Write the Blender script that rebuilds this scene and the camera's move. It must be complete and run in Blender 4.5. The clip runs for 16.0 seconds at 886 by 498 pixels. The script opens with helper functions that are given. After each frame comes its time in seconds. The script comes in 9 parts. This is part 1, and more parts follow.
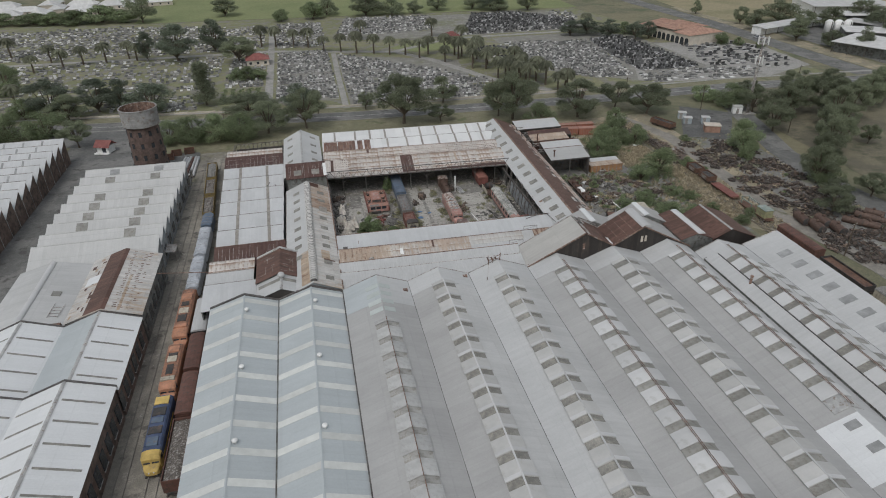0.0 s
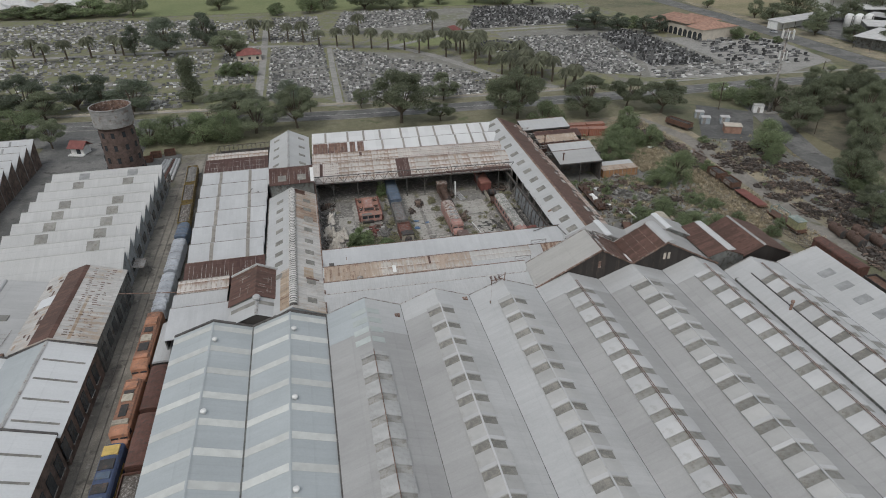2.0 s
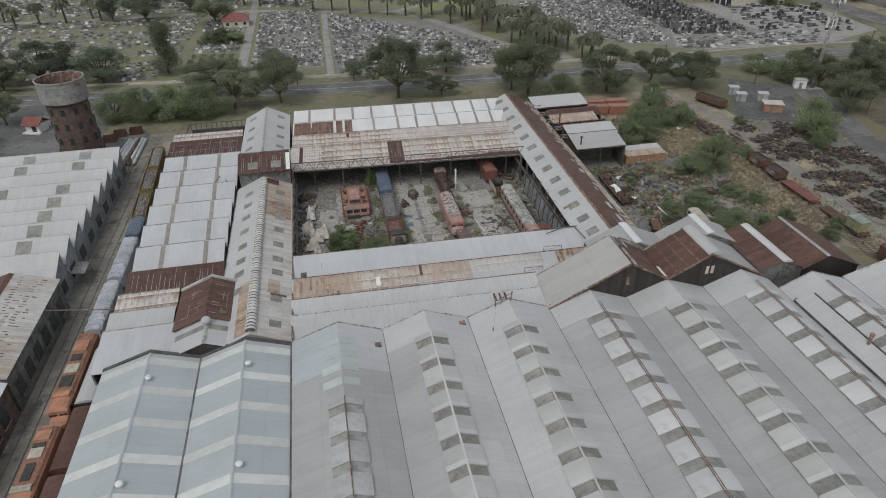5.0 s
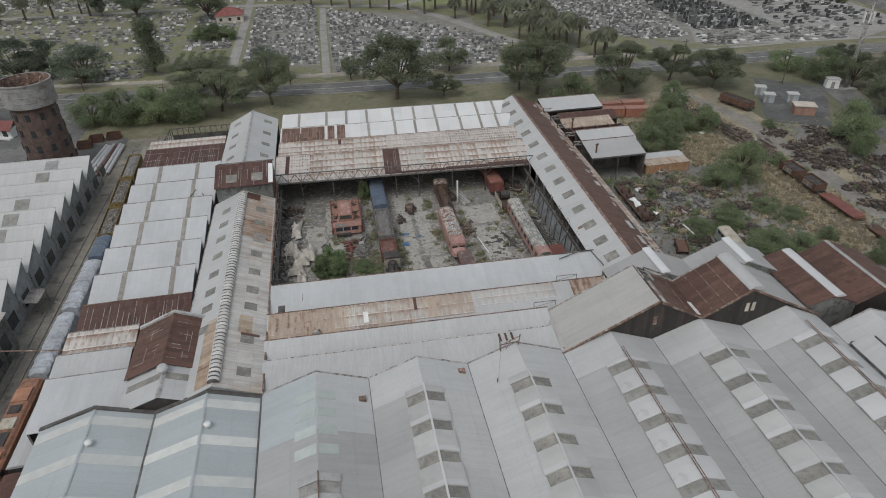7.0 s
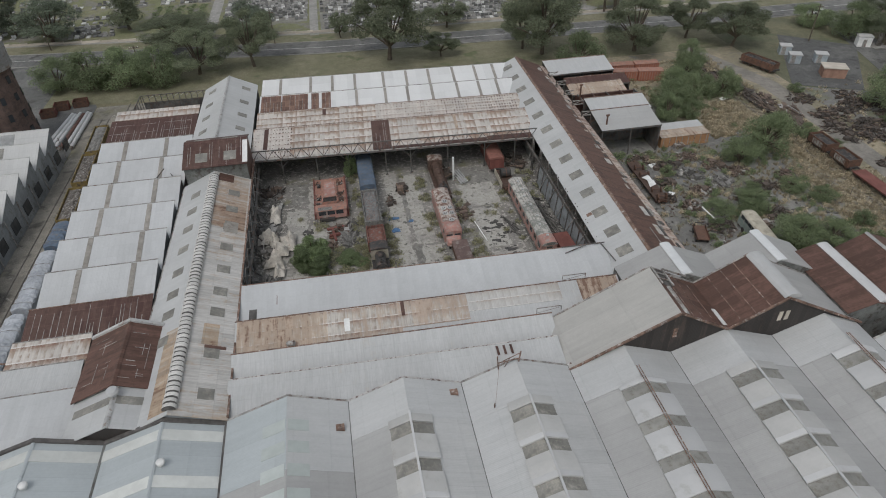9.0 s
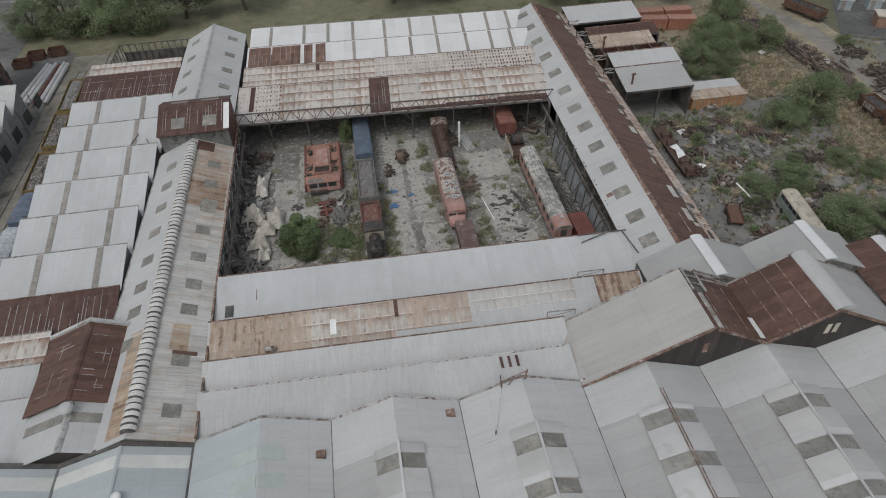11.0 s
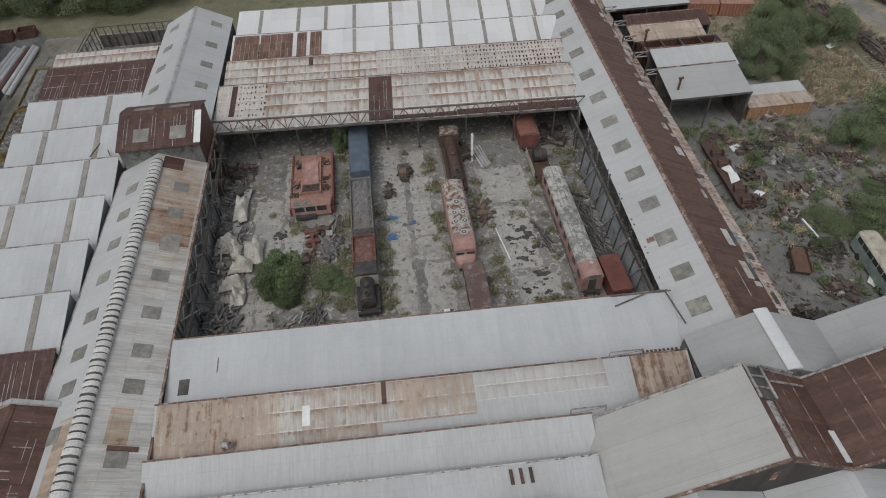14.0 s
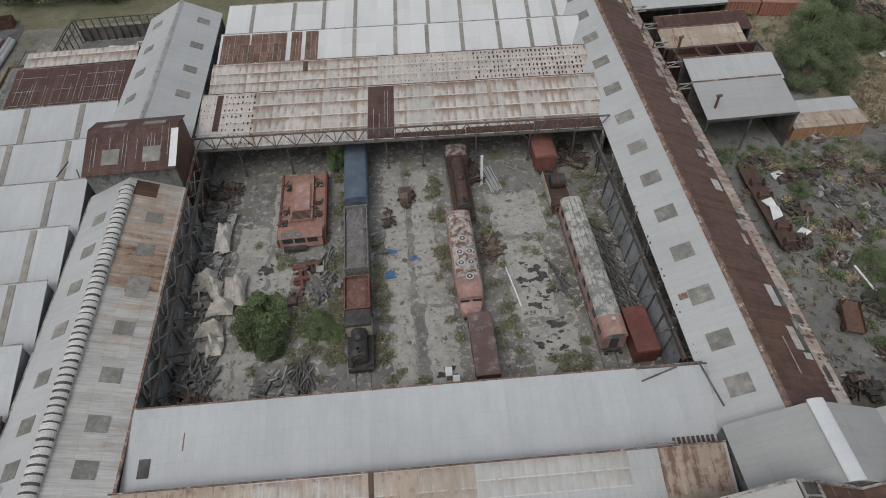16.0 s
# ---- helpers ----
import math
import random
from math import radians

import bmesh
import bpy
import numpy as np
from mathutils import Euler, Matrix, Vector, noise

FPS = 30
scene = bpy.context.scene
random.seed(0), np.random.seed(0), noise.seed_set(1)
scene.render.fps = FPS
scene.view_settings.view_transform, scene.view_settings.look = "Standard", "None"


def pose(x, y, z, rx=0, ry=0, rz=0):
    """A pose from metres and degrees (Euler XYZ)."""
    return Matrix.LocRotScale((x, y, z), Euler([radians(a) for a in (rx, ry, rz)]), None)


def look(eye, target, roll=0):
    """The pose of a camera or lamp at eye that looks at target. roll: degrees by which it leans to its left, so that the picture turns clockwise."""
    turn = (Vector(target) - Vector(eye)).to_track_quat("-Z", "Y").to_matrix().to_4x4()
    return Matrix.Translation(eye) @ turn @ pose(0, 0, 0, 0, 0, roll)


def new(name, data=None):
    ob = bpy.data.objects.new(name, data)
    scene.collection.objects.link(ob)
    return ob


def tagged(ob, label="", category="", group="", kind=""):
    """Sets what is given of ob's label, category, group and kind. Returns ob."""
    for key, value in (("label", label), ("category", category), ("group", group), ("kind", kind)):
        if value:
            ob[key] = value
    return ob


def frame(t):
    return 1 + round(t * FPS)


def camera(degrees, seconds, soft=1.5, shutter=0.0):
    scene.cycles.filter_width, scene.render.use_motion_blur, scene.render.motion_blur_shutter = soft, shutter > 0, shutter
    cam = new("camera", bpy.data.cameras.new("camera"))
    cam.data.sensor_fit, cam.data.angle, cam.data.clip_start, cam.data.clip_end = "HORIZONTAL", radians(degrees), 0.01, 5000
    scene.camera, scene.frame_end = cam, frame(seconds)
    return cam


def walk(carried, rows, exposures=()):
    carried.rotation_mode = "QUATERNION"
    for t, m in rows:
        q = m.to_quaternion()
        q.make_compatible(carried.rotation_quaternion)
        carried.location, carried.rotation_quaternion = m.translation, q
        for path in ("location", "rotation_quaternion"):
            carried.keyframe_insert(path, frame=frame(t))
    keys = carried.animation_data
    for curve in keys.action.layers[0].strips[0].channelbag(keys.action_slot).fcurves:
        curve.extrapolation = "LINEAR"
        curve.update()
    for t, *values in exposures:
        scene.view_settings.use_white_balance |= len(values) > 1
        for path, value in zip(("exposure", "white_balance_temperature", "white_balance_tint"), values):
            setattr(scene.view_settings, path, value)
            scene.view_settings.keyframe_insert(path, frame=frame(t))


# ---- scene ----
cam = camera(70.5, 16.0, soft=1.0)
PATH = [
    (0, (1.522, -0.795, 77.219), (1.877, 0.901, 76.22), -1.1),
    (0.5, (2.652, 2.846, 76.19), (3.005, 4.541, 75.189), -1.0),
    (1, (3.661, 6.618, 75.139), (4.01, 8.314, 74.138), -1.1),
    (1.5, (4.687, 10.31, 74.155), (5.034, 12.007, 73.155), -1.1),
    (2, (5.64, 13.906, 73.183), (5.986, 15.598, 72.175), -1.1),
    (2.5, (6.67, 17.502, 72.335), (7.014, 19.185, 71.311), -1.1),
    (3, (7.828, 21.114, 71.455), (8.168, 22.789, 70.415), -1.2),
    (3.5, (8.961, 24.639, 70.705), (9.296, 26.305, 69.649), -1.1),
    (6, (14.364, 42.057, 65.681), (14.661, 43.701, 64.582), -1.3),
    (6.5, (15.389, 45.539, 65.072), (15.68, 47.182, 63.97), -1.4),
    (7, (16.33, 48.836, 64.605), (16.619, 50.48, 63.503), -1.4),
    (7.5, (17.279, 51.979, 64.264), (17.566, 53.619, 63.156), -1.5),
    (8, (18.212, 55.042, 63.97), (18.493, 56.661, 62.829), -1.5),
    (8.5, (19.088, 58.022, 63.657), (19.362, 59.611, 62.474), -1.6),
    (9, (20.025, 60.926, 63.273), (20.289, 62.485, 62.048), -1.7),
    (9.5, (21.007, 63.783, 62.974), (21.256, 65.312, 61.708), -1.8),
    (12, (25.252, 78.135, 61.083), (25.421, 79.527, 59.658), -2.5),
    (12.5, (25.973, 81.049, 60.63), (26.13, 82.425, 59.188), -2.6),
    (13, (26.675, 83.945, 60.164), (26.821, 85.314, 58.713), -2.7),
    (13.5, (27.391, 86.803, 59.753), (27.526, 88.17, 58.299), -2.8),
    (14, (28.014, 89.72, 59.426), (28.138, 91.081, 57.965), -2.8),
    (14.5, (28.619, 92.674, 59.098), (28.732, 94.023, 57.626), -2.9),
    (15, (29.172, 95.702, 58.805), (29.274, 97.036, 57.319), -2.9),
    (15.5, (29.667, 98.653, 58.454), (29.759, 99.97, 56.952), -2.8),
    (16, (30.19, 101.59, 58.297), (30.272, 102.89, 56.779), -2.9),
]
walk(cam, [(t, look(eye, target, roll)) for t, eye, target, roll in PATH], [(0, 0.06), (6, 0.04), (9.5, 0.03), (12, -0.03), (16, -0.02)])

# ---- world and light: an even overcast sky with a weak, wide sun ----
world = bpy.data.worlds.new("overcast_sky")
world.use_nodes = True
scene.world = world
wn = world.node_tree
sky = wn.nodes.new("ShaderNodeTexSky")
sky.sky_type, sky.sun_disc = "NISHITA", False
sky.sun_elevation, sky.sun_rotation = radians(58), radians(215)
sky.air_density, sky.dust_density, sky.ozone_density = 1.6, 2.0, 1.2
grey_sky = wn.nodes.new("ShaderNodeHueSaturation")
grey_sky.inputs["Saturation"].default_value = 0.34
wn.links.new(sky.outputs["Color"], grey_sky.inputs["Color"])
wn.links.new(grey_sky.outputs["Color"], wn.nodes["Background"].inputs["Color"])
wn.nodes["Background"].inputs["Strength"].default_value = 0.113
sun_data = bpy.data.lights.new("sun", "SUN")
sun_data.energy, sun_data.angle, sun_data.color = 0.9, radians(28), (1.0, 0.985, 0.97)
sun = new("sun", sun_data)
sun.matrix_world = look((0, 0, 200), (0 + 110 * math.sin(radians(35)), 110 * math.cos(radians(35)), 30))


# ---- materials ----
class Shade:
    """A small builder for procedural materials."""

    def __init__(self, name, rough=0.8, metal=0.0):
        self.mat = bpy.data.materials.new(name)
        self.mat.use_nodes = True
        self.nt = self.mat.node_tree
        self.bsdf = self.nt.nodes["Principled BSDF"]
        self.bsdf.inputs["Roughness"].default_value = rough
        self.bsdf.inputs["Metallic"].default_value = metal
        self.bsdf.inputs["Specular IOR Level"].default_value = 0.3
        self.coord = self.nt.nodes.new("ShaderNodeTexCoord").outputs["Object"]

    def put(self, socket, v):
        if isinstance(v, bpy.types.NodeSocket):
            self.nt.links.new(v, socket)
        elif isinstance(v, tuple) and len(v) == 3 and socket.type == "RGBA":
            socket.default_value = (*v, 1.0)
        else:
            socket.default_value = v

    def stretch(self, sx, sy, sz, ox=0.0):
        n = self.nt.nodes.new("ShaderNodeMapping")
        self.put(n.inputs["Vector"], self.coord)
        n.inputs["Scale"].default_value = (sx, sy, sz)
        n.inputs["Location"].default_value = (ox, ox * 0.7, 0.0)
        return n.outputs["Vector"]

    def noise(self, scale, detail=4.0, rough=0.6, vec=None):
        n = self.nt.nodes.new("ShaderNodeTexNoise")
        self.put(n.inputs["Vector"], vec or self.coord)
        n.inputs["Scale"].default_value = scale
        n.inputs["Detail"].default_value = detail
        n.inputs["Roughness"].default_value = rough
        return n.outputs["Fac"]

    def cells(self, scale, vec=None, randomness=1.0):
        n = self.nt.nodes.new("ShaderNodeTexVoronoi")
        self.put(n.inputs["Vector"], vec or self.coord)
        n.inputs["Scale"].default_value = scale
        n.inputs["Randomness"].default_value = randomness
        return n

    def math(self, op, a, b=0.0):
        n = self.nt.nodes.new("ShaderNodeMath")
        n.operation = op
        self.put(n.inputs[0], a)
        self.put(n.inputs[1], b)
        return n.outputs[0]

    def step(self, v, lo, hi, a=0.0, b=1.0):
        n = self.nt.nodes.new("ShaderNodeMapRange")
        n.interpolation_type = "SMOOTHSTEP"
        self.put(n.inputs["Value"], v)
        for k, x in (("From Min", lo), ("From Max", hi), ("To Min", a), ("To Max", b)):
            self.put(n.inputs[k], x)
        return n.outputs["Result"]

    def mix(self, fac, a, b):
        n = self.nt.nodes.new("ShaderNodeMix")
        n.data_type = "RGBA"
        self.put(n.inputs[0], fac)
        self.put(n.inputs[6], a)
        self.put(n.inputs[7], b)
        return n.outputs[2]

    def scale(self, colour, fac):
        n = self.nt.nodes.new("ShaderNodeMix")
        n.data_type, n.blend_type = "RGBA", "MULTIPLY"
        n.inputs[0].default_value = 1.0
        self.put(n.inputs[6], colour)
        c = self.nt.nodes.new("ShaderNodeCombineColor")
        for i in range(3):
            self.put(c.inputs[i], fac)
        self.put(n.inputs[7], c.outputs[0])
        return n.outputs[2]

    def axes(self):
        n = self.nt.nodes.new("ShaderNodeSeparateXYZ")
        self.put(n.inputs[0], self.coord)
        return n.outputs

    def random(self):
        return self.nt.nodes.new("ShaderNodeObjectInfo").outputs["Random"]

    def island(self):
        return self.nt.nodes.new("ShaderNodeNewGeometry").outputs["Random Per Island"]

    def chance(self, u, v):
        n = self.nt.nodes.new("ShaderNodeTexWhiteNoise")
        n.noise_dimensions = "2D"
        c = self.nt.nodes.new("ShaderNodeCombineXYZ")
        self.put(c.inputs[0], u)
        self.put(c.inputs[1], v)
        self.put(n.inputs["Vector"], c.outputs[0])
        return n.outputs["Value"]

    def done(self, colour, bump=None, strength=0.3, distance=0.05, rough=None):
        self.put(self.bsdf.inputs["Base Color"], colour)
        if rough is not None:
            self.put(self.bsdf.inputs["Roughness"], rough)
        if bump is not None:
            n = self.nt.nodes.new("ShaderNodeBump")
            n.inputs["Strength"].default_value = strength
            n.inputs["Distance"].default_value = distance
            self.put(n.inputs["Height"], bump)
            self.nt.links.new(n.outputs["Normal"], self.bsdf.inputs["Normal"])
        return self.mat


def plain(name, c, rough=0.75, metal=0.0, vary=0.25, size=3.0, dirt=None, amount=0.5):
    """A worn surface: grain at two scales, tone by object, and a dirt colour in patches."""
    s = Shade(name, rough, metal)
    big, fine = s.noise(1.0 / size, 5), s.noise(9.0 / size, 6)
    tone = s.math("ADD", s.step(big, 0.3, 0.7, 1 - vary, 1 + vary * 0.6), s.math("MULTIPLY", s.math("SUBTRACT", fine, 0.5), vary))
    tone = s.math("MULTIPLY", tone, s.step(s.random(), 0, 1, 0.9, 1.08))
    col = s.scale(c, tone)
    if dirt:
        mask = s.step(s.noise(2.2 / size, 6, 0.7), 0.62 - amount * 0.3, 0.78 - amount * 0.3)
        col = s.mix(mask, col, s.scale(dirt, tone))
    return s.done(col, fine, 0.25, 0.02 * size)


def sheet(name, c, across, rust=0.0, tone=0.06, dirt=0.25, rust_a=(0.20, 0.085, 0.05), rust_b=(0.36, 0.22, 0.14), width=0.76, length=2.4, dots=0.0, rough=0.55, lap=0.10, banded=0.0, start=0.0):
    """Corrugated roof sheets in courses: tone by sheet, laps, streaks down the slope and rust."""
    s = Shade(name, rough)
    ax = s.axes()
    u, v = (ax[0], ax[1]) if across == "x" else (ax[1], ax[0])
    if start:
        v = s.math("SUBTRACT", v, start)
    iu, iv = s.math("FLOOR", s.math("DIVIDE", u, width)), s.math("FLOOR", s.math("DIVIDE", v, length))
    each = s.chance(iu, iv)
    col_run = s.chance(iu, 3.3)
    fu = s.math("FRACT", s.math("DIVIDE", u, width))
    fv = s.math("FRACT", s.math("DIVIDE", v, length))
    seam = s.math("ADD", s.step(fu, 0.0, 0.09, 1, 0), s.step(fv, 0.0, 0.06, 1, 0))
    streak = s.noise(1.0, 5, 0.65, s.stretch(*((1.6, 0.16, 0.16) if across == "x" else (0.16, 1.6, 0.16))))
    thin = s.noise(1.0, 4, 0.6, s.stretch(*((6.5, 0.5, 0.5) if across == "x" else (0.5, 6.5, 0.5))))
    big = s.noise(0.11, 5, 0.6)
    fine = s.noise(3.0, 5, 0.65)
    t = s.math("ADD", s.step(each, 0, 1, 1 - tone, 1 + tone), s.step(col_run, 0, 1, -tone * 0.9, tone * 0.9))
    t = s.math("SUBTRACT", t, s.math("MULTIPLY", seam, lap))
    t = s.math("MULTIPLY", t, s.step(streak, 0.3, 0.75, 1 + dirt * 0.16, 1 - dirt * 0.26))
    t = s.math("MULTIPLY", t, s.step(big, 0.3, 0.72, 1 + dirt * 0.36, 1 - dirt * 0.4))
    t = s.math("MULTIPLY", t, s.step(fine, 0.25, 0.75, 1.03, 0.965))
    col = s.scale(c, t)
    if banded > 0:
        reach = s.math("ADD", s.math("MULTIPLY", s.math("SUBTRACT", streak, 0.5), 1.1), s.math("MULTIPLY", s.math("SUBTRACT", col_run, 0.5), 0.5))
        reach = s.math("ADD", reach, s.math("MULTIPLY", s.math("SUBTRACT", big, 0.5), 0.9))
        stain = s.step(s.math("ADD", fv, reach), 0.35, 1.05, 0, banded)
        col = s.mix(stain, col, s.scale(tuple(k * 0.80 for k in rust_b), t))
        dark = s.math("MULTIPLY", s.step(fv, 0.72, 0.95), s.step(s.math("ADD", s.noise(2.4, 5), s.math("MULTIPLY", col_run, 0.16)), 0.52, 0.66))
        col = s.mix(s.math("MULTIPLY", dark, banded), col, s.scale(rust_a, t))
        side = s.math("MULTIPLY", s.step(fu, 0.35, 0.95), s.step(s.math("ADD", s.noise(0.8, 4), s.math("MULTIPLY", s.math("SUBTRACT", col_run, 0.5), 0.3)), 0.36, 0.62))
        col = s.mix(s.math("MULTIPLY", side, 0.8 * banded), col, s.scale(tuple(k * 0.66 for k in rust_b), t))
        edge = s.math("MULTIPLY", s.math("SUBTRACT", 1.0, s.step(fv, 0.03, 0.1)), s.step(s.noise(1.9, 4), 0.36, 0.5))
        col = s.mix(edge, col, s.scale((0.62, 0.60, 0.565), t))
    if rust > 0:
        grain = 1.0 if c[0] > 0.2 else 0.25
        col = s.scale(col, s.step(thin, 0.3, 0.7, 1 + rust * 0.22 * grain, 1 - rust * 0.42 * grain))
        m = s.math("ADD", s.math("MULTIPLY", streak, 0.55), s.math("MULTIPLY", big, 0.6))
        m = s.math("ADD", m, s.math("MULTIPLY", s.math("SUBTRACT", each, 0.5), 0.06))
        m = s.math("ADD", m, s.math("MULTIPLY", s.math("SUBTRACT", s.noise(1.3, 6, 0.7), 0.5), 0.35))
        lo = 0.86 - rust * 0.5
        light_rust = s.mix(s.noise(1.7, 5), rust_b, (rust_b[0] * 1.25, rust_b[1] * 1.3, rust_b[2] * 1.3))
        col = s.mix(s.step(m, lo - 0.12, lo + 0.06), col, s.scale(light_rust, t))
        col = s.mix(s.step(m, lo + 0.06, lo + 0.17), col, s.scale(rust_a, t))
    if dots > 0:
        d = s.cells(1.0, s.stretch(*((1 / 0.62, 1 / 0.86, 0.0) if across == "x" else (1 / 0.86, 1 / 0.62, 0.0))), 0.35)
        hole = s.math("MULTIPLY", s.step(s.math("ADD", d.outputs["Distance"], s.math("MULTIPLY", s.math("SUBTRACT", fine, 0.5), 0.35)), 0.16, 0.3, 1, 0), s.step(s.math("ADD", s.noise(0.16, 3), s.math("MULTIPLY", fine, 0.2)), 0.64 - dots * 0.3, 0.74 - dots * 0.3))
        col = s.mix(hole, col, (0.115, 0.06, 0.045))
    ridge = s.math("SINE", s.math("MULTIPLY", u, 2 * math.pi / 0.19))
    h = s.math("ADD", s.math("MULTIPLY", ridge, 0.3), s.math("ADD", fine, s.math("MULTIPLY", seam, 1.2)))
    return s.done(col, h, 0.22, 0.03)


def ground_mix(name, layers, bump=0.4, size=0.5):
    """Ground of several covers: layers of (colour, noise scale, low, high), each laid over the last."""
    s = Shade(name, 0.95)
    fine, mid = s.noise(5.0 * size, 6, 0.7), s.noise(0.9 * size, 6, 0.65)
    col = layers[0]
    for c, sc, lo, hi in layers[1:]:
        m = s.math("ADD", s.noise(sc, 7, 0.62, s.stretch(1, 1, 1, 17.0 * sc + c[0] * 90)), s.math("MULTIPLY", s.math("SUBTRACT", fine, 0.5), 0.22))
        col = s.mix(s.step(m, lo, hi), col, c)
    t = s.math("MULTIPLY", s.step(fine, 0.25, 0.75, 0.8, 1.2), s.step(mid, 0.25, 0.75, 0.85, 1.15))
    return s.done(s.scale(col, t), fine, bump, 0.08)


def leaf_mat(name, a, b):
    s = Shade(name, 0.65)
    r = s.island()
    t = s.math("MULTIPLY", s.step(r, 0, 1, 0.72, 1.3), s.step(s.random(), 0, 1, 0.8, 1.2))
    col = s.scale(s.mix(s.noise(0.35, 3), a, b), t)
    glow = s.nt.nodes.new("ShaderNodeBsdfTranslucent")
    s.put(glow.inputs["Color"], s.scale(col, 1.35))
    both = s.nt.nodes.new("ShaderNodeMixShader")
    both.inputs[0].default_value = 0.48
    s.nt.links.new(s.bsdf.outputs[0], both.inputs[1])
    s.nt.links.new(glow.outputs[0], both.inputs[2])
    s.nt.links.new(both.outputs[0], s.nt.nodes["Material Output"].inputs["Surface"])
    return s.done(col)


GREY, PALE, BLUE = (0.365, 0.362, 0.352), (0.456, 0.459, 0.453), (0.40, 0.43, 0.437)
M_GREY_Y = sheet("weathered_grey_sheet", GREY, "y", tone=0.02, dirt=0.16, width=1.52, length=7.0, lap=0.05)
M_PALE_Y = sheet("pale_zinc_sheet_y", PALE, "y", tone=0.012, dirt=0.16, length=3.6, lap=0.05)
M_PALE_X = sheet("pale_zinc_sheet_x", PALE, "x", tone=0.012, dirt=0.14, rust=0.16, length=1.75, lap=0.06, rust_b=(0.42, 0.38, 0.34), rust_a=(0.36, 0.30, 0.26))
M_BLUE_Y = sheet("blue_grey_sheet", BLUE, "y", tone=0.015, dirt=0.12, width=1.52, length=9.0, lap=0.05)
M_WHITE_X = sheet("white_painted_sheet_x", (0.48, 0.487, 0.487), "x", tone=0.02, dirt=0.14, length=2.05, lap=0.03)
M_WHITE_NEW = sheet("bright_white_sheet_x", (0.63, 0.63, 0.62), "x", tone=0.035, dirt=0.08, width=2.6, length=9.0, lap=0.02)
M_WHITE_Y = sheet("white_painted_sheet_y", (0.62, 0.63, 0.63), "y", tone=0.012, dirt=0.08, length=5.0, lap=0.05)
M_CREAM_X = sheet("cream_rusting_sheet", (0.52, 0.485, 0.445), "x", width=0.95, rust=0.2, tone=0.07, dirt=0.25, banded=1.0, rust_a=(0.22, 0.13, 0.095), rust_b=(0.385, 0.29, 0.225), length=2.375, start=167.3, lap=0.05)
M_CREAM_D = sheet("cream_rusting_sheet_narrow", (0.53, 0.49, 0.445), "x", width=0.95, rust=0.22, tone=0.07, dirt=0.25, banded=1.0, rust_a=(0.22, 0.13, 0.095), rust_b=(0.37, 0.275, 0.21), length=1.8, start=176.9, lap=0.05)
M_CREAM_Y = sheet("cream_rusting_sheet_y", (0.48, 0.465, 0.44), "y", rust=0.36, tone=0.06, dirt=0.3, rust_a=(0.25, 0.165, 0.12), rust_b=(0.38, 0.30, 0.235), length=1.9, lap=0.09)
M_DOTS_X = sheet("pale_cream_sheet", (0.53, 0.49, 0.45), "x", rust=0.12, tone=0.05, dirt=0.2, banded=0.35, rust_a=(0.27, 0.17, 0.13), rust_b=(0.43, 0.35, 0.29), length=1.8, start=176.9, lap=0.06)
M_TAN_X = sheet("tan_rusting_sheet", (0.47, 0.42, 0.36), "x", width=0.95, rust=0.66, tone=0.06, dirt=0.25, banded=0.9, rust_a=(0.20, 0.125, 0.09), rust_b=(0.35, 0.27, 0.21), length=1.75, start=116.9, lap=0.08)
M_TAN_PALE = sheet("pale_tan_stained_sheet", (0.475, 0.445, 0.405), "x", width=0.95, rust=0.42, tone=0.05, dirt=0.2, banded=0.85, rust_a=(0.25, 0.16, 0.115), rust_b=(0.385, 0.30, 0.24), length=1.75, start=116.9, lap=0.06)
M_TAN_FAINT = sheet("faintly_stained_sheet", (0.475, 0.465, 0.445), "x", width=0.95, rust=0.12, tone=0.03, dirt=0.15, banded=0.4, rust_a=(0.32, 0.25, 0.20), rust_b=(0.43, 0.375, 0.32), length=1.3, start=119.6, lap=0.04)
M_CREAM_RUSTY_Y = sheet("cream_and_brown_sheet", (0.47, 0.435, 0.395), "y", rust=0.5, tone=0.06, dirt=0.25, rust_a=(0.185, 0.115, 0.08), rust_b=(0.34, 0.255, 0.195), length=1.75, lap=0.12)
M_CREAM_BROWN_Y = sheet("brown_rusted_cream_sheet", (0.45, 0.405, 0.355), "y", rust=0.62, tone=0.06, dirt=0.25, rust_a=(0.17, 0.105, 0.075), rust_b=(0.29, 0.20, 0.145), length=1.75, lap=0.12)
M_TAN_Y = sheet("tan_rusting_sheet_y", (0.44, 0.39, 0.33), "y", rust=0.6, tone=0.1, dirt=0.3, rust_a=(0.23, 0.145, 0.10), rust_b=(0.34, 0.255, 0.185), length=1.75, lap=0.2)
M_RUST_X = sheet("red_brown_rusted_sheet_x", (0.072, 0.038, 0.032), "x", rust=0.5, tone=0.03, dirt=0.3, rust_a=(0.063, 0.034, 0.029), rust_b=(0.10, 0.058, 0.047), length=1.75, lap=-0.45)
M_RUST_ORANGE = sheet("orange_brown_rusted_sheet", (0.135, 0.078, 0.06), "x", width=0.95, rust=0.4, tone=0.14, dirt=0.3, rust_a=(0.10, 0.055, 0.043), rust_b=(0.19, 0.115, 0.085), length=1.9, start=184.2, lap=-0.9)
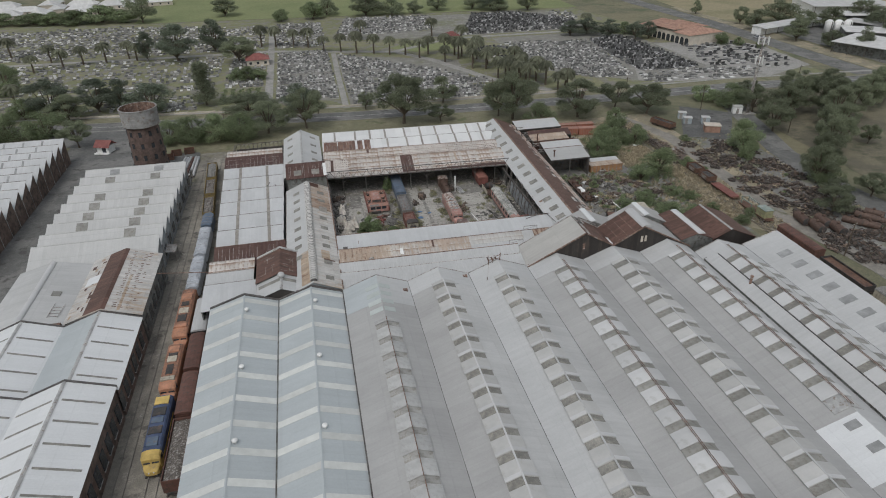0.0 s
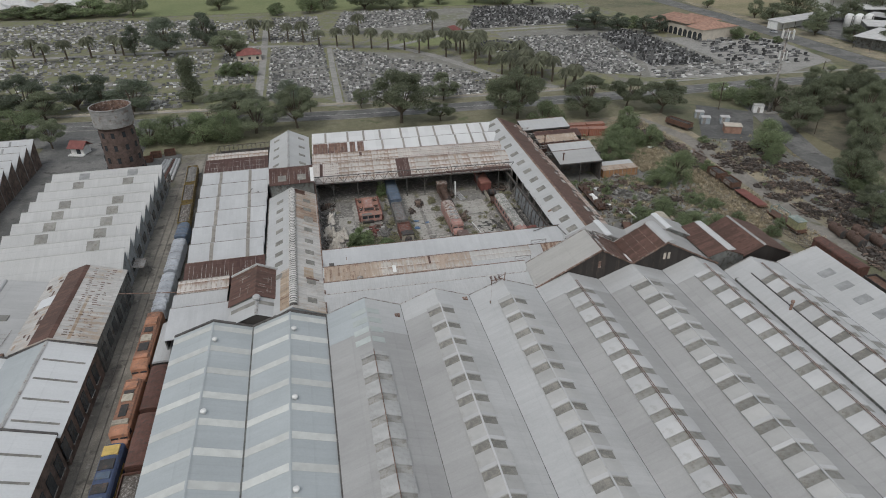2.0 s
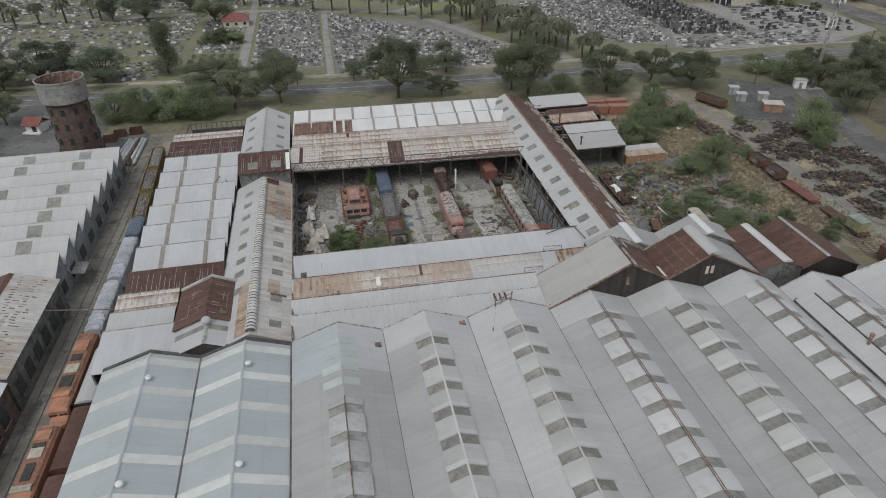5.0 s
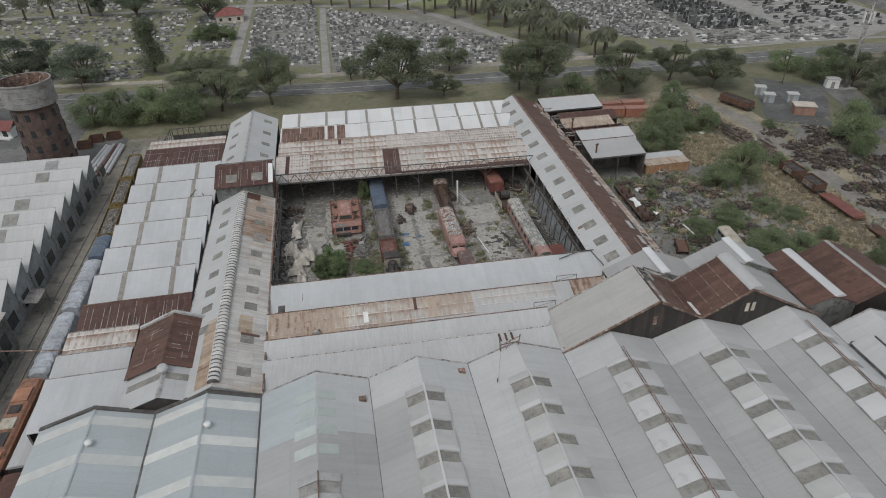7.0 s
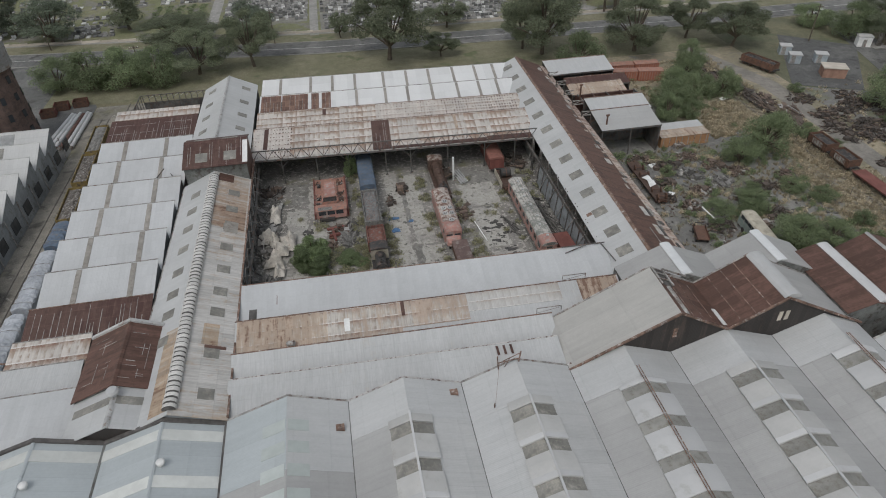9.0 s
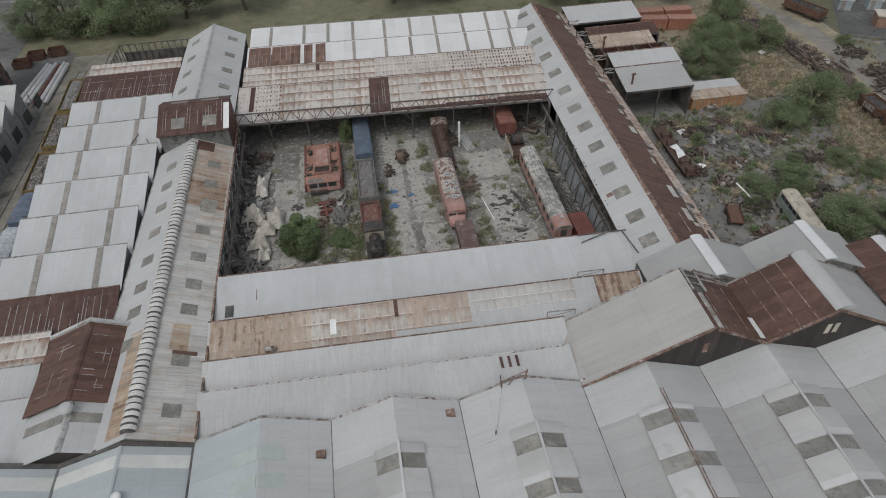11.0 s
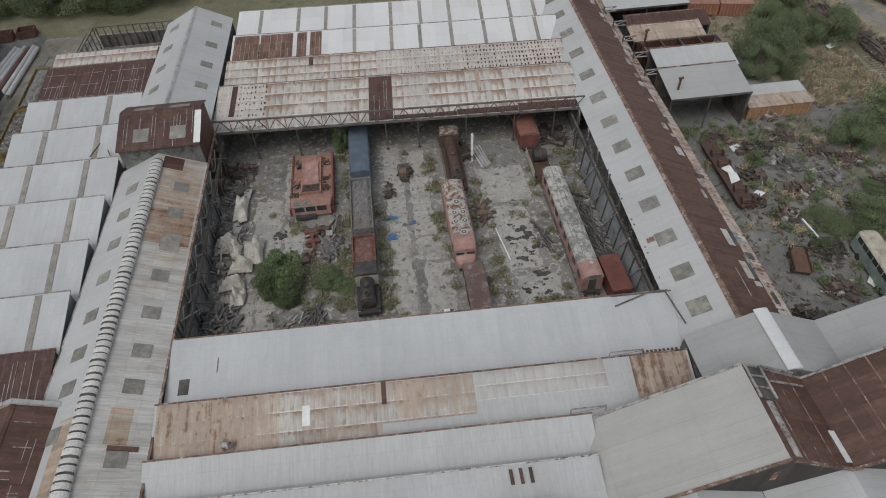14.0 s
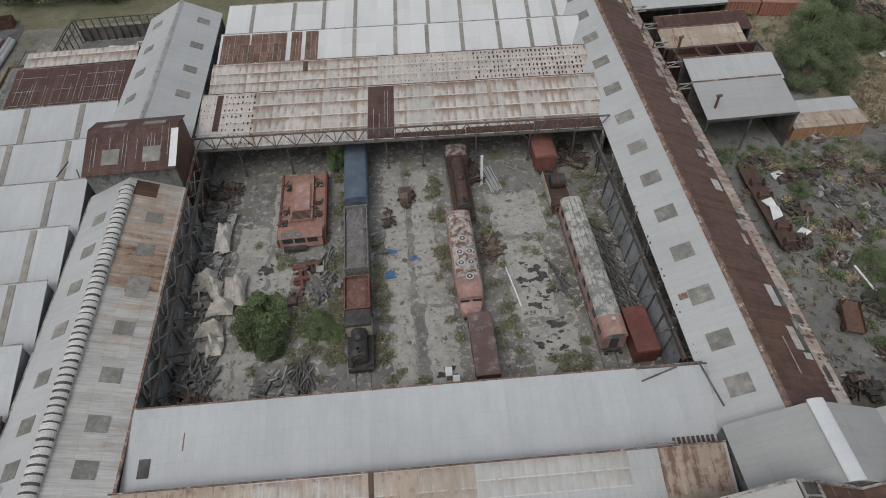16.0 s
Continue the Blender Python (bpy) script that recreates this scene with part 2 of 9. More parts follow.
M_RUST_Y = sheet("red_brown_rusted_sheet_y", (0.084, 0.048, 0.037), "y", rust=0.5, tone=0.05, dirt=0.3, rust_a=(0.085, 0.042, 0.034), rust_b=(0.125, 0.068, 0.053), length=3.6, lap=-0.05)
M_MID_Y = sheet("dull_grey_sheet", (0.45, 0.45, 0.44), "y", tone=0.025, dirt=0.2, width=1.52, length=7.0, lap=0.05)
M_BLOCK_Y = sheet("warm_grey_sheet", (0.385, 0.375, 0.352), "y", tone=0.02, dirt=0.2, width=1.52, length=7.2, lap=0.05)
M_LACE_Y = sheet("rust_and_white_flaking_sheet", (0.56, 0.52, 0.48), "y", rust=0.6, tone=0.08, dirt=0.25, rust_a=(0.11, 0.06, 0.047), rust_b=(0.34, 0.25, 0.20), dots=1.3, length=1.3, lap=0.2)
M_GLAZE = plain("dirty_translucent_sheet", (0.225, 0.218, 0.196), 0.6, vary=0.25, size=1.6, dirt=(0.30, 0.285, 0.25), amount=0.5)
M_GLAZE_GREY = plain("grey_skylight_strip", (0.30, 0.305, 0.30), 0.6, vary=0.2, size=1.5)
M_GLAZE_TAN = plain("brownish_skylight_strip", (0.30, 0.28, 0.25), 0.6, vary=0.2, size=1.5, dirt=(0.235, 0.21, 0.18), amount=0.4)
M_GLAZE_DIM = plain("grey_dirty_panel", (0.265, 0.26, 0.238), 0.6, vary=0.2, size=1.6, dirt=(0.21, 0.198, 0.17), amount=0.45)
M_COVER = plain("pale_raised_cover", (0.49, 0.49, 0.485), 0.55, vary=0.06, size=3.5, dirt=(0.43, 0.425, 0.41), amount=0.25)
M_CAP = plain("ridge_capping", (0.42, 0.42, 0.41), 0.5, vary=0.25, size=1.5, dirt=(0.22, 0.16, 0.12), amount=0.3)
# black of gutters and boards, also painted shade in roof gaps and shed interior
M_GUTTER_SHADE = plain("blackened_gutter_and_gap_shade", (0.115, 0.108, 0.102), 0.8, vary=0.4, size=1.2)
M_EDGE = plain("rusty_edge_flashing", (0.20, 0.13, 0.10), 0.8, vary=0.5, size=1.0, dirt=(0.42, 0.38, 0.35), amount=0.35)
M_DASH = plain("white_flashing_with_dark_gaps", (0.50, 0.48, 0.46), 0.7, vary=0.2, size=1.0, dirt=(0.12, 0.075, 0.06), amount=0.45)
M_BRICK = plain("soot_dark_brick", (0.16, 0.115, 0.095), 0.9, vary=0.35, size=2.0, dirt=(0.09, 0.075, 0.065), amount=0.5)
M_GABLE = sheet("dark_brown_gable_sheet", (0.042, 0.037, 0.034), "x", rust=0.3, tone=0.1, rust_a=(0.045, 0.037, 0.034), rust_b=(0.07, 0.054, 0.046))
M_WALL = plain("grey_green_wall_cladding", (0.17, 0.175, 0.165), 0.8, vary=0.35, size=2.5, dirt=(0.09, 0.08, 0.07), amount=0.5)
M_SIDING = plain("blue_grey_wall_cladding", (0.27, 0.285, 0.29), 0.7, vary=0.2, size=2.5, dirt=(0.18, 0.18, 0.175), amount=0.4)
M_STEEL = plain("dark_weathered_steel", (0.12, 0.115, 0.108), 0.7, vary=0.4, size=1.5, dirt=(0.16, 0.10, 0.075), amount=0.4)
M_PALE_STEEL = plain("flaking_pale_steel", (0.34, 0.33, 0.31), 0.6, vary=0.4, size=1.2, dirt=(0.16, 0.10, 0.08), amount=0.45)
M_GLASS = plain("dark_window_glass", (0.05, 0.055, 0.06), 0.15, vary=0.3, size=1.0)
M_WHITE = plain("white_paint", (0.72, 0.72, 0.70), 0.5, vary=0.12, size=1.0)


# ---- builders ----
class Build:
    """Collects vertices and faces of one mesh."""

    def __init__(self):
        self.v, self.f = [], []

    def hexa(self, p):
        """Eight corners: four below and four above, both the same way round."""
        k = len(self.v)
        self.v += [tuple(q) for q in p]
        self.f += [tuple(k + i for i in q) for q in ((3, 2, 1, 0), (4, 5, 6, 7), (0, 1, 5, 4), (1, 2, 6, 5), (2, 3, 7, 6), (3, 0, 4, 7))]
        return self

    def box(self, x0, x1, y0, y1, z0, z1):
        return self.hexa([(x0, y0, z0), (x1, y0, z0), (x1, y1, z0), (x0, y1, z0), (x0, y0, z1), (x1, y0, z1), (x1, y1, z1), (x0, y1, z1)])

    def slab(self, a, b, c, d, t=0.1):
        """A plate whose top is the quad a b c d (counter-clockwise seen from outside)."""
        a, b, c, d = map(Vector, (a, b, c, d))
        n = (b - a).cross(d - a).normalized() * t
        return self.hexa([a - n, b - n, c - n, d - n, a, b, c, d])

    def prism(self, pts, axis, lo, hi):
        """A polygon in the plane across axis ('x' or 'y'), pushed from lo to hi along it."""
        k, n = len(self.v), len(pts)
        for w in (lo, hi):
            self.v += [(w, a, b) if axis == "x" else (a, w, b) if axis == "y" else (a, b, w) for a, b in pts]
        self.f += [tuple(range(k + n - 1, k - 1, -1)), tuple(range(k + n, k + 2 * n))]
        self.f += [(k + i, k + (i + 1) % n, k + n + (i + 1) % n, k + n + i) for i in range(n)]
        return self

    def rod(self, a, b, r0, r1=None, n=6):
        a, b = Vector(a), Vector(b)
        r1 = r0 if r1 is None else r1
        q = (b - a).to_track_quat("Z", "Y")
        k = len(self.v)
        for p, r in ((a, r0), (b, r1)):
            self.v += [tuple(p + q @ Vector((r * math.cos(2 * math.pi * i / n), r * math.sin(2 * math.pi * i / n), 0))) for i in range(n)]
        self.f += [tuple(range(k + n - 1, k - 1, -1)), tuple(range(k + n, k + 2 * n))]
        self.f += [(k + i, k + (i + 1) % n, k + n + (i + 1) % n, k + n + i) for i in range(n)]
        return self

    def beam(self, a, b, w=0.15, h=None):
        """A square bar from a to b."""
        a, b = Vector(a), Vector(b)
        h = h or w
        q = (b - a).to_track_quat("Z", "Y")
        e = [q @ Vector((sx * w / 2, sy * h / 2, 0)) for sx, sy in ((-1, -1), (1, -1), (1, 1), (-1, 1))]
        return self.hexa([a + i for i in e] + [b + i for i in e])

    def lathe(self, profile, at=(0, 0, 0), n=20):
        """Turns (radius, height) pairs round the upright axis."""
        k = len(self.v)
        for r, z in profile:
            self.v += [(at[0] + r * math.cos(2 * math.pi * i / n), at[1] + r * math.sin(2 * math.pi * i / n), at[2] + z) for i in range(n)]
        for j in range(len(profile) - 1):
            self.f += [(k + j * n + i, k + j * n + (i + 1) % n, k + (j + 1) * n + (i + 1) % n, k + (j + 1) * n + i) for i in range(n)]
        return self

    def loft(self, sections, closed_ends=True):
        """Joins rings of equal length, each a list of points."""
        k, n = len(self.v), len(sections[0])
        for ring in sections:
            self.v += [tuple(p) for p in ring]
        for j in range(len(sections) - 1):
            self.f += [(k + j * n + i, k + j * n + (i + 1) % n, k + (j + 1) * n + (i + 1) % n, k + (j + 1) * n + i) for i in range(n)]
        if closed_ends:
            self.f += [tuple(range(k + n - 1, k - 1, -1)), tuple(range(k + (len(sections) - 1) * n, k + len(sections) * n))]
        return self

    def mesh(self, name, material, smooth=False):
        me = bpy.data.meshes.new(name)
        me.from_pydata(self.v, [], self.f)
        me.materials.append(material)
        if smooth:
            me.shade_smooth()
        me.update()
        return me


def part(name, b, material, parent=None, label="", smooth=False):
    """Links a mesh (a Build or ready mesh data) as one object under a thing or under a part."""
    me = b if isinstance(b, bpy.types.Mesh) else b.mesh(name, material, smooth)
    ob = new(name, me)
    if parent is not None:
        ob.parent = parent
    return tagged(ob, label)


def thing(name, label, category, group="", kind="", at=(0, 0, 0), turn=0.0):
    ob = new(name)
    ob.matrix_basis = pose(*at, 0, 0, turn)
    ob.empty_display_size = 0.3
    return tagged(ob, label, category, group, kind)


def lone(name, b, material, label, category, group="", kind="", smooth=False):
    return tagged(part(name, b, material, None, smooth=smooth), label, category, group, kind)


def rnd(a, b):
    return random.uniform(a, b)

# ---- ground and roads ----
M_GROUND = ground_mix("dry_suburban_ground", [(0.127, 0.127, 0.083), ((0.187, 0.171, 0.110), 0.03, 0.42, 0.6), ((0.094, 0.110, 0.061), 0.05, 0.52, 0.66)])
M_ASPHALT = ground_mix("worn_asphalt", [(0.131, 0.131, 0.125), ((0.188, 0.185, 0.175), 0.10, 0.45, 0.6), ((0.088, 0.085, 0.080), 0.25, 0.56, 0.66)], 0.2, 1.0)
M_ALLEY = ground_mix("stained_yard_paving", [(0.215, 0.20, 0.172), ((0.30, 0.278, 0.235), 0.12, 0.46, 0.6), ((0.125, 0.116, 0.102), 0.3, 0.53, 0.64), ((0.19, 0.178, 0.128), 0.06, 0.58, 0.68), ((0.34, 0.325, 0.29), 0.55, 0.62, 0.68)], 0.25, 1.0)
M_CONCRETE = ground_mix("cracked_workshop_floor", [(0.245, 0.233, 0.214), ((0.172, 0.164, 0.149), 0.16, 0.5, 0.58), ((0.40, 0.38, 0.345), 1.3, 0.555, 0.58), ((0.195, 0.19, 0.13), 0.2, 0.57, 0.66), ((0.11, 0.104, 0.095), 1.0, 0.62, 0.65), ((0.46, 0.445, 0.41), 2.0, 0.65, 0.67)], 0.3, 1.6)
M_PATCH = ground_mix("flaking_pale_floor_paint", [(0.385, 0.37, 0.335), ((0.31, 0.298, 0.272), 0.3, 0.5, 0.62), ((0.19, 0.182, 0.165), 1.3, 0.585, 0.605), ((0.13, 0.125, 0.114), 0.6, 0.625, 0.645)], 0.15, 1.6)
M_SLAB = ground_mix("worn_grey_floor_slab", [(0.225, 0.218, 0.20), ((0.165, 0.158, 0.144), 0.4, 0.52, 0.58), ((0.33, 0.318, 0.29), 1.0, 0.59, 0.61), ((0.11, 0.105, 0.096), 0.7, 0.61, 0.64)], 0.2, 1.6)
M_DIRT = ground_mix("oily_yard_dirt", [(0.185, 0.181, 0.17), ((0.235, 0.228, 0.21), 0.12, 0.48, 0.6), ((0.165, 0.168, 0.115), 0.14, 0.53, 0.62), ((0.115, 0.11, 0.101), 0.5, 0.57, 0.66), ((0.36, 0.35, 0.325), 1.2, 0.67, 0.7)], 0.5, 1.0)
M_DRY = ground_mix("dry_grass_earth", [(0.235, 0.21, 0.15), ((0.325, 0.28, 0.20), 0.12, 0.46, 0.6), ((0.15, 0.155, 0.095), 0.1, 0.56, 0.66), ((0.20, 0.19, 0.165), 0.3, 0.55, 0.66)], 0.5, 1.0)
M_GRAVEL = ground_mix("grey_gravel_track", [(0.25, 0.232, 0.205), ((0.20, 0.187, 0.165), 0.2, 0.45, 0.6), ((0.13, 0.13, 0.085), 0.12, 0.58, 0.66)], 0.4, 1.2)
M_LAWN = ground_mix("mown_verge_grass", [(0.175, 0.168, 0.108), ((0.205, 0.192, 0.13), 0.07, 0.44, 0.6), ((0.12, 0.13, 0.07), 0.16, 0.54, 0.66)])
M_CEM = ground_mix("cemetery_ground", [(0.205, 0.198, 0.175), ((0.175, 0.178, 0.118), 0.03, 0.54, 0.64), ((0.25, 0.243, 0.22), 0.2, 0.5, 0.62)])
M_CEM_GREEN = ground_mix("cemetery_grass", [(0.172, 0.178, 0.098), ((0.205, 0.198, 0.118), 0.05, 0.46, 0.6), ((0.19, 0.18, 0.155), 0.16, 0.48, 0.6)])
M_PALE_PATH = ground_mix("pale_concrete_path", [(0.30, 0.29, 0.27), ((0.24, 0.235, 0.215), 0.15, 0.45, 0.6)], 0.15, 1.0)
M_PAD = ground_mix("dark_patched_asphalt", [(0.105, 0.105, 0.102), ((0.14, 0.138, 0.132), 0.12, 0.48, 0.6), ((0.075, 0.074, 0.07), 0.3, 0.56, 0.66)], 0.2, 1.0)
M_PARK = ground_mix("dry_ground_under_gums", [(0.125, 0.115, 0.085), ((0.175, 0.158, 0.11), 0.05, 0.46, 0.6), ((0.09, 0.092, 0.06), 0.12, 0.52, 0.64)])
M_PADDOCK = ground_mix("straw_paddock", [(0.27, 0.235, 0.15), ((0.21, 0.195, 0.115), 0.02, 0.45, 0.6), ((0.16, 0.165, 0.085), 0.015, 0.56, 0.66)])
M_FIELD = ground_mix("pale_green_field", [(0.19, 0.21, 0.10), ((0.16, 0.185, 0.085), 0.02, 0.45, 0.6)])
M_RAIL = plain("rail_steel", (0.23, 0.215, 0.20), 0.5, 0.4, size=1.0)
M_LINE = plain("road_marking_paint", (0.62, 0.61, 0.58), 0.7, size=1.0)


def patch(name, pts, z, material, label, category="ground"):
    """A flat piece of ground with a real edge of its own."""
    b = Build().prism(pts, "z", -0.25, z)
    return lone(name, b, material, label, category, kind="structure")


def rect(x0, x1, y0, y1):
    return [(x0, y0), (x1, y0), (x1, y1), (x0, y1)]


def strip(points, width):
    """The outline of a band of that width along a bent line."""
    left, right = [], []
    for i, p in enumerate(points):
        a, b = points[max(i - 1, 0)], points[min(i + 1, len(points) - 1)]
        d = Vector((b[0] - a[0], b[1] - a[1])).normalized() * width / 2
        left.append((p[0] - d.y, p[1] + d.x))
        right.append((p[0] + d.y, p[1] - d.x))
    return left, right


def band(name, points, width, z, material, label, category):
    left, right = strip(points, width)
    b = Build()
    k = len(left)
    for i in range(k - 1):
        b.hexa([(*right[i], -0.25), (*right[i + 1], -0.25), (*left[i + 1], -0.25), (*left[i], -0.25), (*right[i], z), (*right[i + 1], z), (*left[i + 1], z), (*left[i], z)])
    return lone(name, b, material, label, category, kind="structure")


lone("ground", Build().box(-3500, 3500, -1500, 5000, -2.0, 0.0), M_GROUND, "dry suburban ground of grass and earth", "ground", kind="structure")
patch("alley_paving", rect(-37, -8, -20, 213.5), 0.02, M_ALLEY, "stained grey paving between the workshop sheds", "pavement")
patch("west_apron", [(-83, -20), (-37.2, -20), (-37.2, 214), (-46, 232), (-52, 244.5), (-100, 250), (-100, 236), (-83, 232)], 0.025, M_ASPHALT, "worn grey asphalt apron with oil stains", "pavement")
patch("yard_floor", rect(-9, 66, 107, 201), 0.03, M_CONCRETE, "cracked concrete workshop floor with flaking paint", "floor")
patch("scrapyard_ground", [(66.2, 100), (108, 100), (108, 205), (66.2, 205)], 0.025, M_DIRT, "oily grey dirt of the scrapyard", "ground")
patch("dry_grass_ground", [(106, 154), (102.4, 137), (102, 129), (112, 118), (128, 118), (128, 214), (86, 214), (93, 171), (98.4, 166), (106, 170)], 0.045, M_DRY, "dry straw-coloured grass and earth", "ground")
patch("north_verge", [(-50, 216), (-8, 214), (2, 203), (60, 207), (128, 216), (128, 231), (18, 235.5), (-50, 244)], 0.03, M_LAWN, "mown yellowing grass verge", "grass")
patch("substation_pad", [(128, 187), (142, 180), (160, 206), (145, 219)], 0.05, M_PAD, "dark asphalt pad of the substation", "pavement")

ROAD = [(-420, 318), (-200, 272), (-95, 254.5), (18, 241), (75, 238.5), (130, 237), (185, 238), (250, 233), (420, 215)]
band("road", ROAD, 9.5, 0.06, M_ASPHALT, "two-lane grey asphalt road", "road")
band("road_kerb_south", [(x, y - 4.95) for x, y in ROAD], 0.3, 0.16, M_PALE_PATH, "pale concrete kerb", "kerb")
band("road_kerb_north", [(x, y + 4.95) for x, y in ROAD], 0.3, 0.16, M_PALE_PATH, "pale concrete kerb", "kerb")
band("centre_line", ROAD, 0.18, 0.066, M_LINE, "white painted centre line", "road marking")
band("road_verge", [(x, y + 9.2) for x, y in ROAD], 8.0, 0.05, M_LAWN, "grass verge beside the road", "grass")
band("footpath", [(x, y + 12.5) for x, y in ROAD], 1.8, 0.07, M_PALE_PATH, "pale footpath along the cemetery edge", "footpath")
band("access_road", [(172, 236), (160, 195), (151, 166), (148, 138), (150, 118), (160, 60)], 8.5, 0.055, M_ASPHALT, "dark asphalt access road", "road")
band("gravel_track", [(115, 216), (119.8, 199), (122.8, 189), (122.2, 165), (120.8, 140), (120.2, 124), (124, 98), (134, 50)], 4.8, 0.06, M_GRAVEL, "pale gravel service track", "track")
band("far_road", [(246, 640), (250, 454), (255, 367), (254, 297), (253, 240)], 13, 0.055, M_ASPHALT, "wide grey road with pale verges", "road")
patch("paddock", [(272, 352), (330, 352), (420, 260), (520, 420), (275, 600), (266, 430)], 0.03, M_PADDOCK, "straw-coloured dry paddock", "grass")
patch("far_field", [(-110, 482), (200, 452), (200, 640), (-110, 680)], 0.03, M_FIELD, "pale green playing field", "grass")
patch("road_reserve", [(261, 232), (272, 232), (272, 350), (266, 430), (262, 430)], 0.035, M_DRY, "dry grass reserve beside the road", "grass")
patch("industrial_yard", [(275, 234), (420, 220), (420, 250), (330, 350), (275, 345)], 0.04, M_ASPHALT, "worn grey asphalt yard of the industrial sheds", "pavement")
patch("east_grass", [(121.8, 60), (146, 60), (146, 178), (128, 186), (121.8, 186)], 0.03, M_DIRT, "dry grass among scrap heaps", "grass")
patch("east_park", [(156, 60), (260, 60), (260, 230), (176, 232), (164, 190)], 0.03, M_PARK, "rough yellow-green grass under gum trees", "grass")


# ---- buildings ----
def gable_y(p, xw, zw, xr, zr, xe, ze, y0, y1, m_west, m_east, m_wall=None, south=True, north=True, floor=0.0, over=0.25, cap=M_CAP, t=0.12):
    """A gabled roof whose ridge runs along y, with its walls, under the thing p."""
    sw, se = (zr - zw) / (xr - xw), (zr - ze) / (xe - xr)
    a, b = y0 - over, y1 + over
    part("roof_slope", Build().slab((xw - over, a, zw - sw * over), (xr, a, zr), (xr, b, zr), (xw - over, b, zw - sw * over), t), m_west, p)
    part("roof_slope", Build().slab((xr, a, zr), (xe + over, a, ze - se * over), (xe + over, b, ze - se * over), (xr, b, zr), t), m_east, p)
    if cap:
        part("ridge_cap", Build().slab((xr - 0.32, a - 0.03, zr - sw * 0.32 + 0.07), (xr, a - 0.03, zr + 0.09), (xr, b + 0.03, zr + 0.09), (xr - 0.32, b + 0.03, zr - sw * 0.32 + 0.07), 0.05)
             .slab((xr, a - 0.03, zr + 0.09), (xr + 0.32, a - 0.03, zr - se * 0.32 + 0.07), (xr + 0.32, b + 0.03, zr - se * 0.32 + 0.07), (xr, b + 0.03, zr + 0.09), 0.05), cap, p)
    if m_wall:
        d = t + 0.06
        face = [(xw, floor), (xe, floor), (xe, ze - d), (xr, zr - d), (xw, zw - d)]
        if south:
            part("wall", Build().prism(face, "y", y0, y0 + 0.25), m_wall, p)
        if north:
            part("wall", Build().prism(face, "y", y1 - 0.25, y1), m_wall, p)
        part("wall", Build().box(xw, xw + 0.25, y0 + 0.25, y1 - 0.25, floor, zw - d), m_wall, p)
        part("wall", Build().box(xe - 0.25, xe, y0 + 0.25, y1 - 0.25, floor, ze - d), m_wall, p)


def saw(p, x0, x1, y0, z0, y1, z1, m_roof, m_wall, floor=0.0, over=0.15, edge=M_EDGE, t=0.12, lights=True):
    """One tooth of a sawtooth roof: low at y0, high at y1, with a glazed upright face to the north."""
    s = (z1 - z0) / (y1 - y0)
    part("roof_slope", Build().slab((x0 - over, y0, z0), (x1 + over, y0, z0), (x1 + over, y1 + 0.2, z1 + s * 0.2), (x0 - over, y1 + 0.2, z1 + s * 0.2), t), m_roof, p)
    part("roof_edge", Build().box(x0 - over - 0.02, x1 + over + 0.02, y1 + 0.1, y1 + 0.23, z1 + s * 0.22 - 0.05, z1 + s * 0.2 + 0.06), edge, p)
    part("end_wall", Build().prism([(y0, floor), (y1, floor), (y1, z1 - t - 0.05), (y0, z0 - t - 0.05)], "x", x0, x0 + 0.25), m_wall, p)
    part("end_wall", Build().prism([(y0, floor), (y1, floor), (y1, z1 - t - 0.05), (y0, z0 - t - 0.05)], "x", x1 - 0.25, x1), m_wall, p)
    if lights:
        part("roof_light", Build().box(x0 + 0.25, x1 - 0.25, y1 - 0.1, y1, z0 - 0.3, z1 - t - 0.05), M_GLASS, p)


def askew(p, x, y, degrees):
    """Turns a thing about an upright line through (x, y)."""
    p.matrix_basis = pose(x, y, 0, 0, 0, degrees) @ Matrix.Translation((-x, -y, 0))


def seams(p, x0, x1, step, y0, z0, y1, z1, seed):
    """Broken pale edges between rusted sheets on a slope that rises along y."""
    rng = random.Random(seed)
    x = x0 + step
    while x < x1 - 0.2:
        a = rng.uniform(0.0, 0.35)
        b = rng.uniform(0.5, 1.0)
        if rng.random() < 0.85:
            ya, yb = y0 + (y1 - y0) * a, y0 + (y1 - y0) * b
            za, zb = z0 + (z1 - z0) * a + 0.04, z0 + (z1 - z0) * b + 0.04
            part("sheet_edge", Build().slab((x, ya, za), (x + 0.07, ya, za), (x + 0.07, yb, zb), (x, yb, zb), 0.03), M_PALE_STEEL, p)
        x += step * rng.choice((1, 1, 0.5))


def on_slope(x0, z0, x1, z1, a0, a1, y0, y1, lift=0.05, t=0.04):
    """A panel on a slope that runs from (x0, z0) to (x1, z1); a0, a1: where along it the panel lies, 0 to 1."""
    n = Vector((-(z1 - z0), 0, x1 - x0)).normalized()
    n = n if n.z > 0 else -n
    q = lambda a, y: Vector((x0 + (x1 - x0) * a, y, z0 + (z1 - z0) * a)) + n * lift
    if x1 < x0:
        a0, a1 = a1, a0
    return Build().slab(q(a0, y0), q(a1, y0), q(a1, y1), q(a0, y1), t)


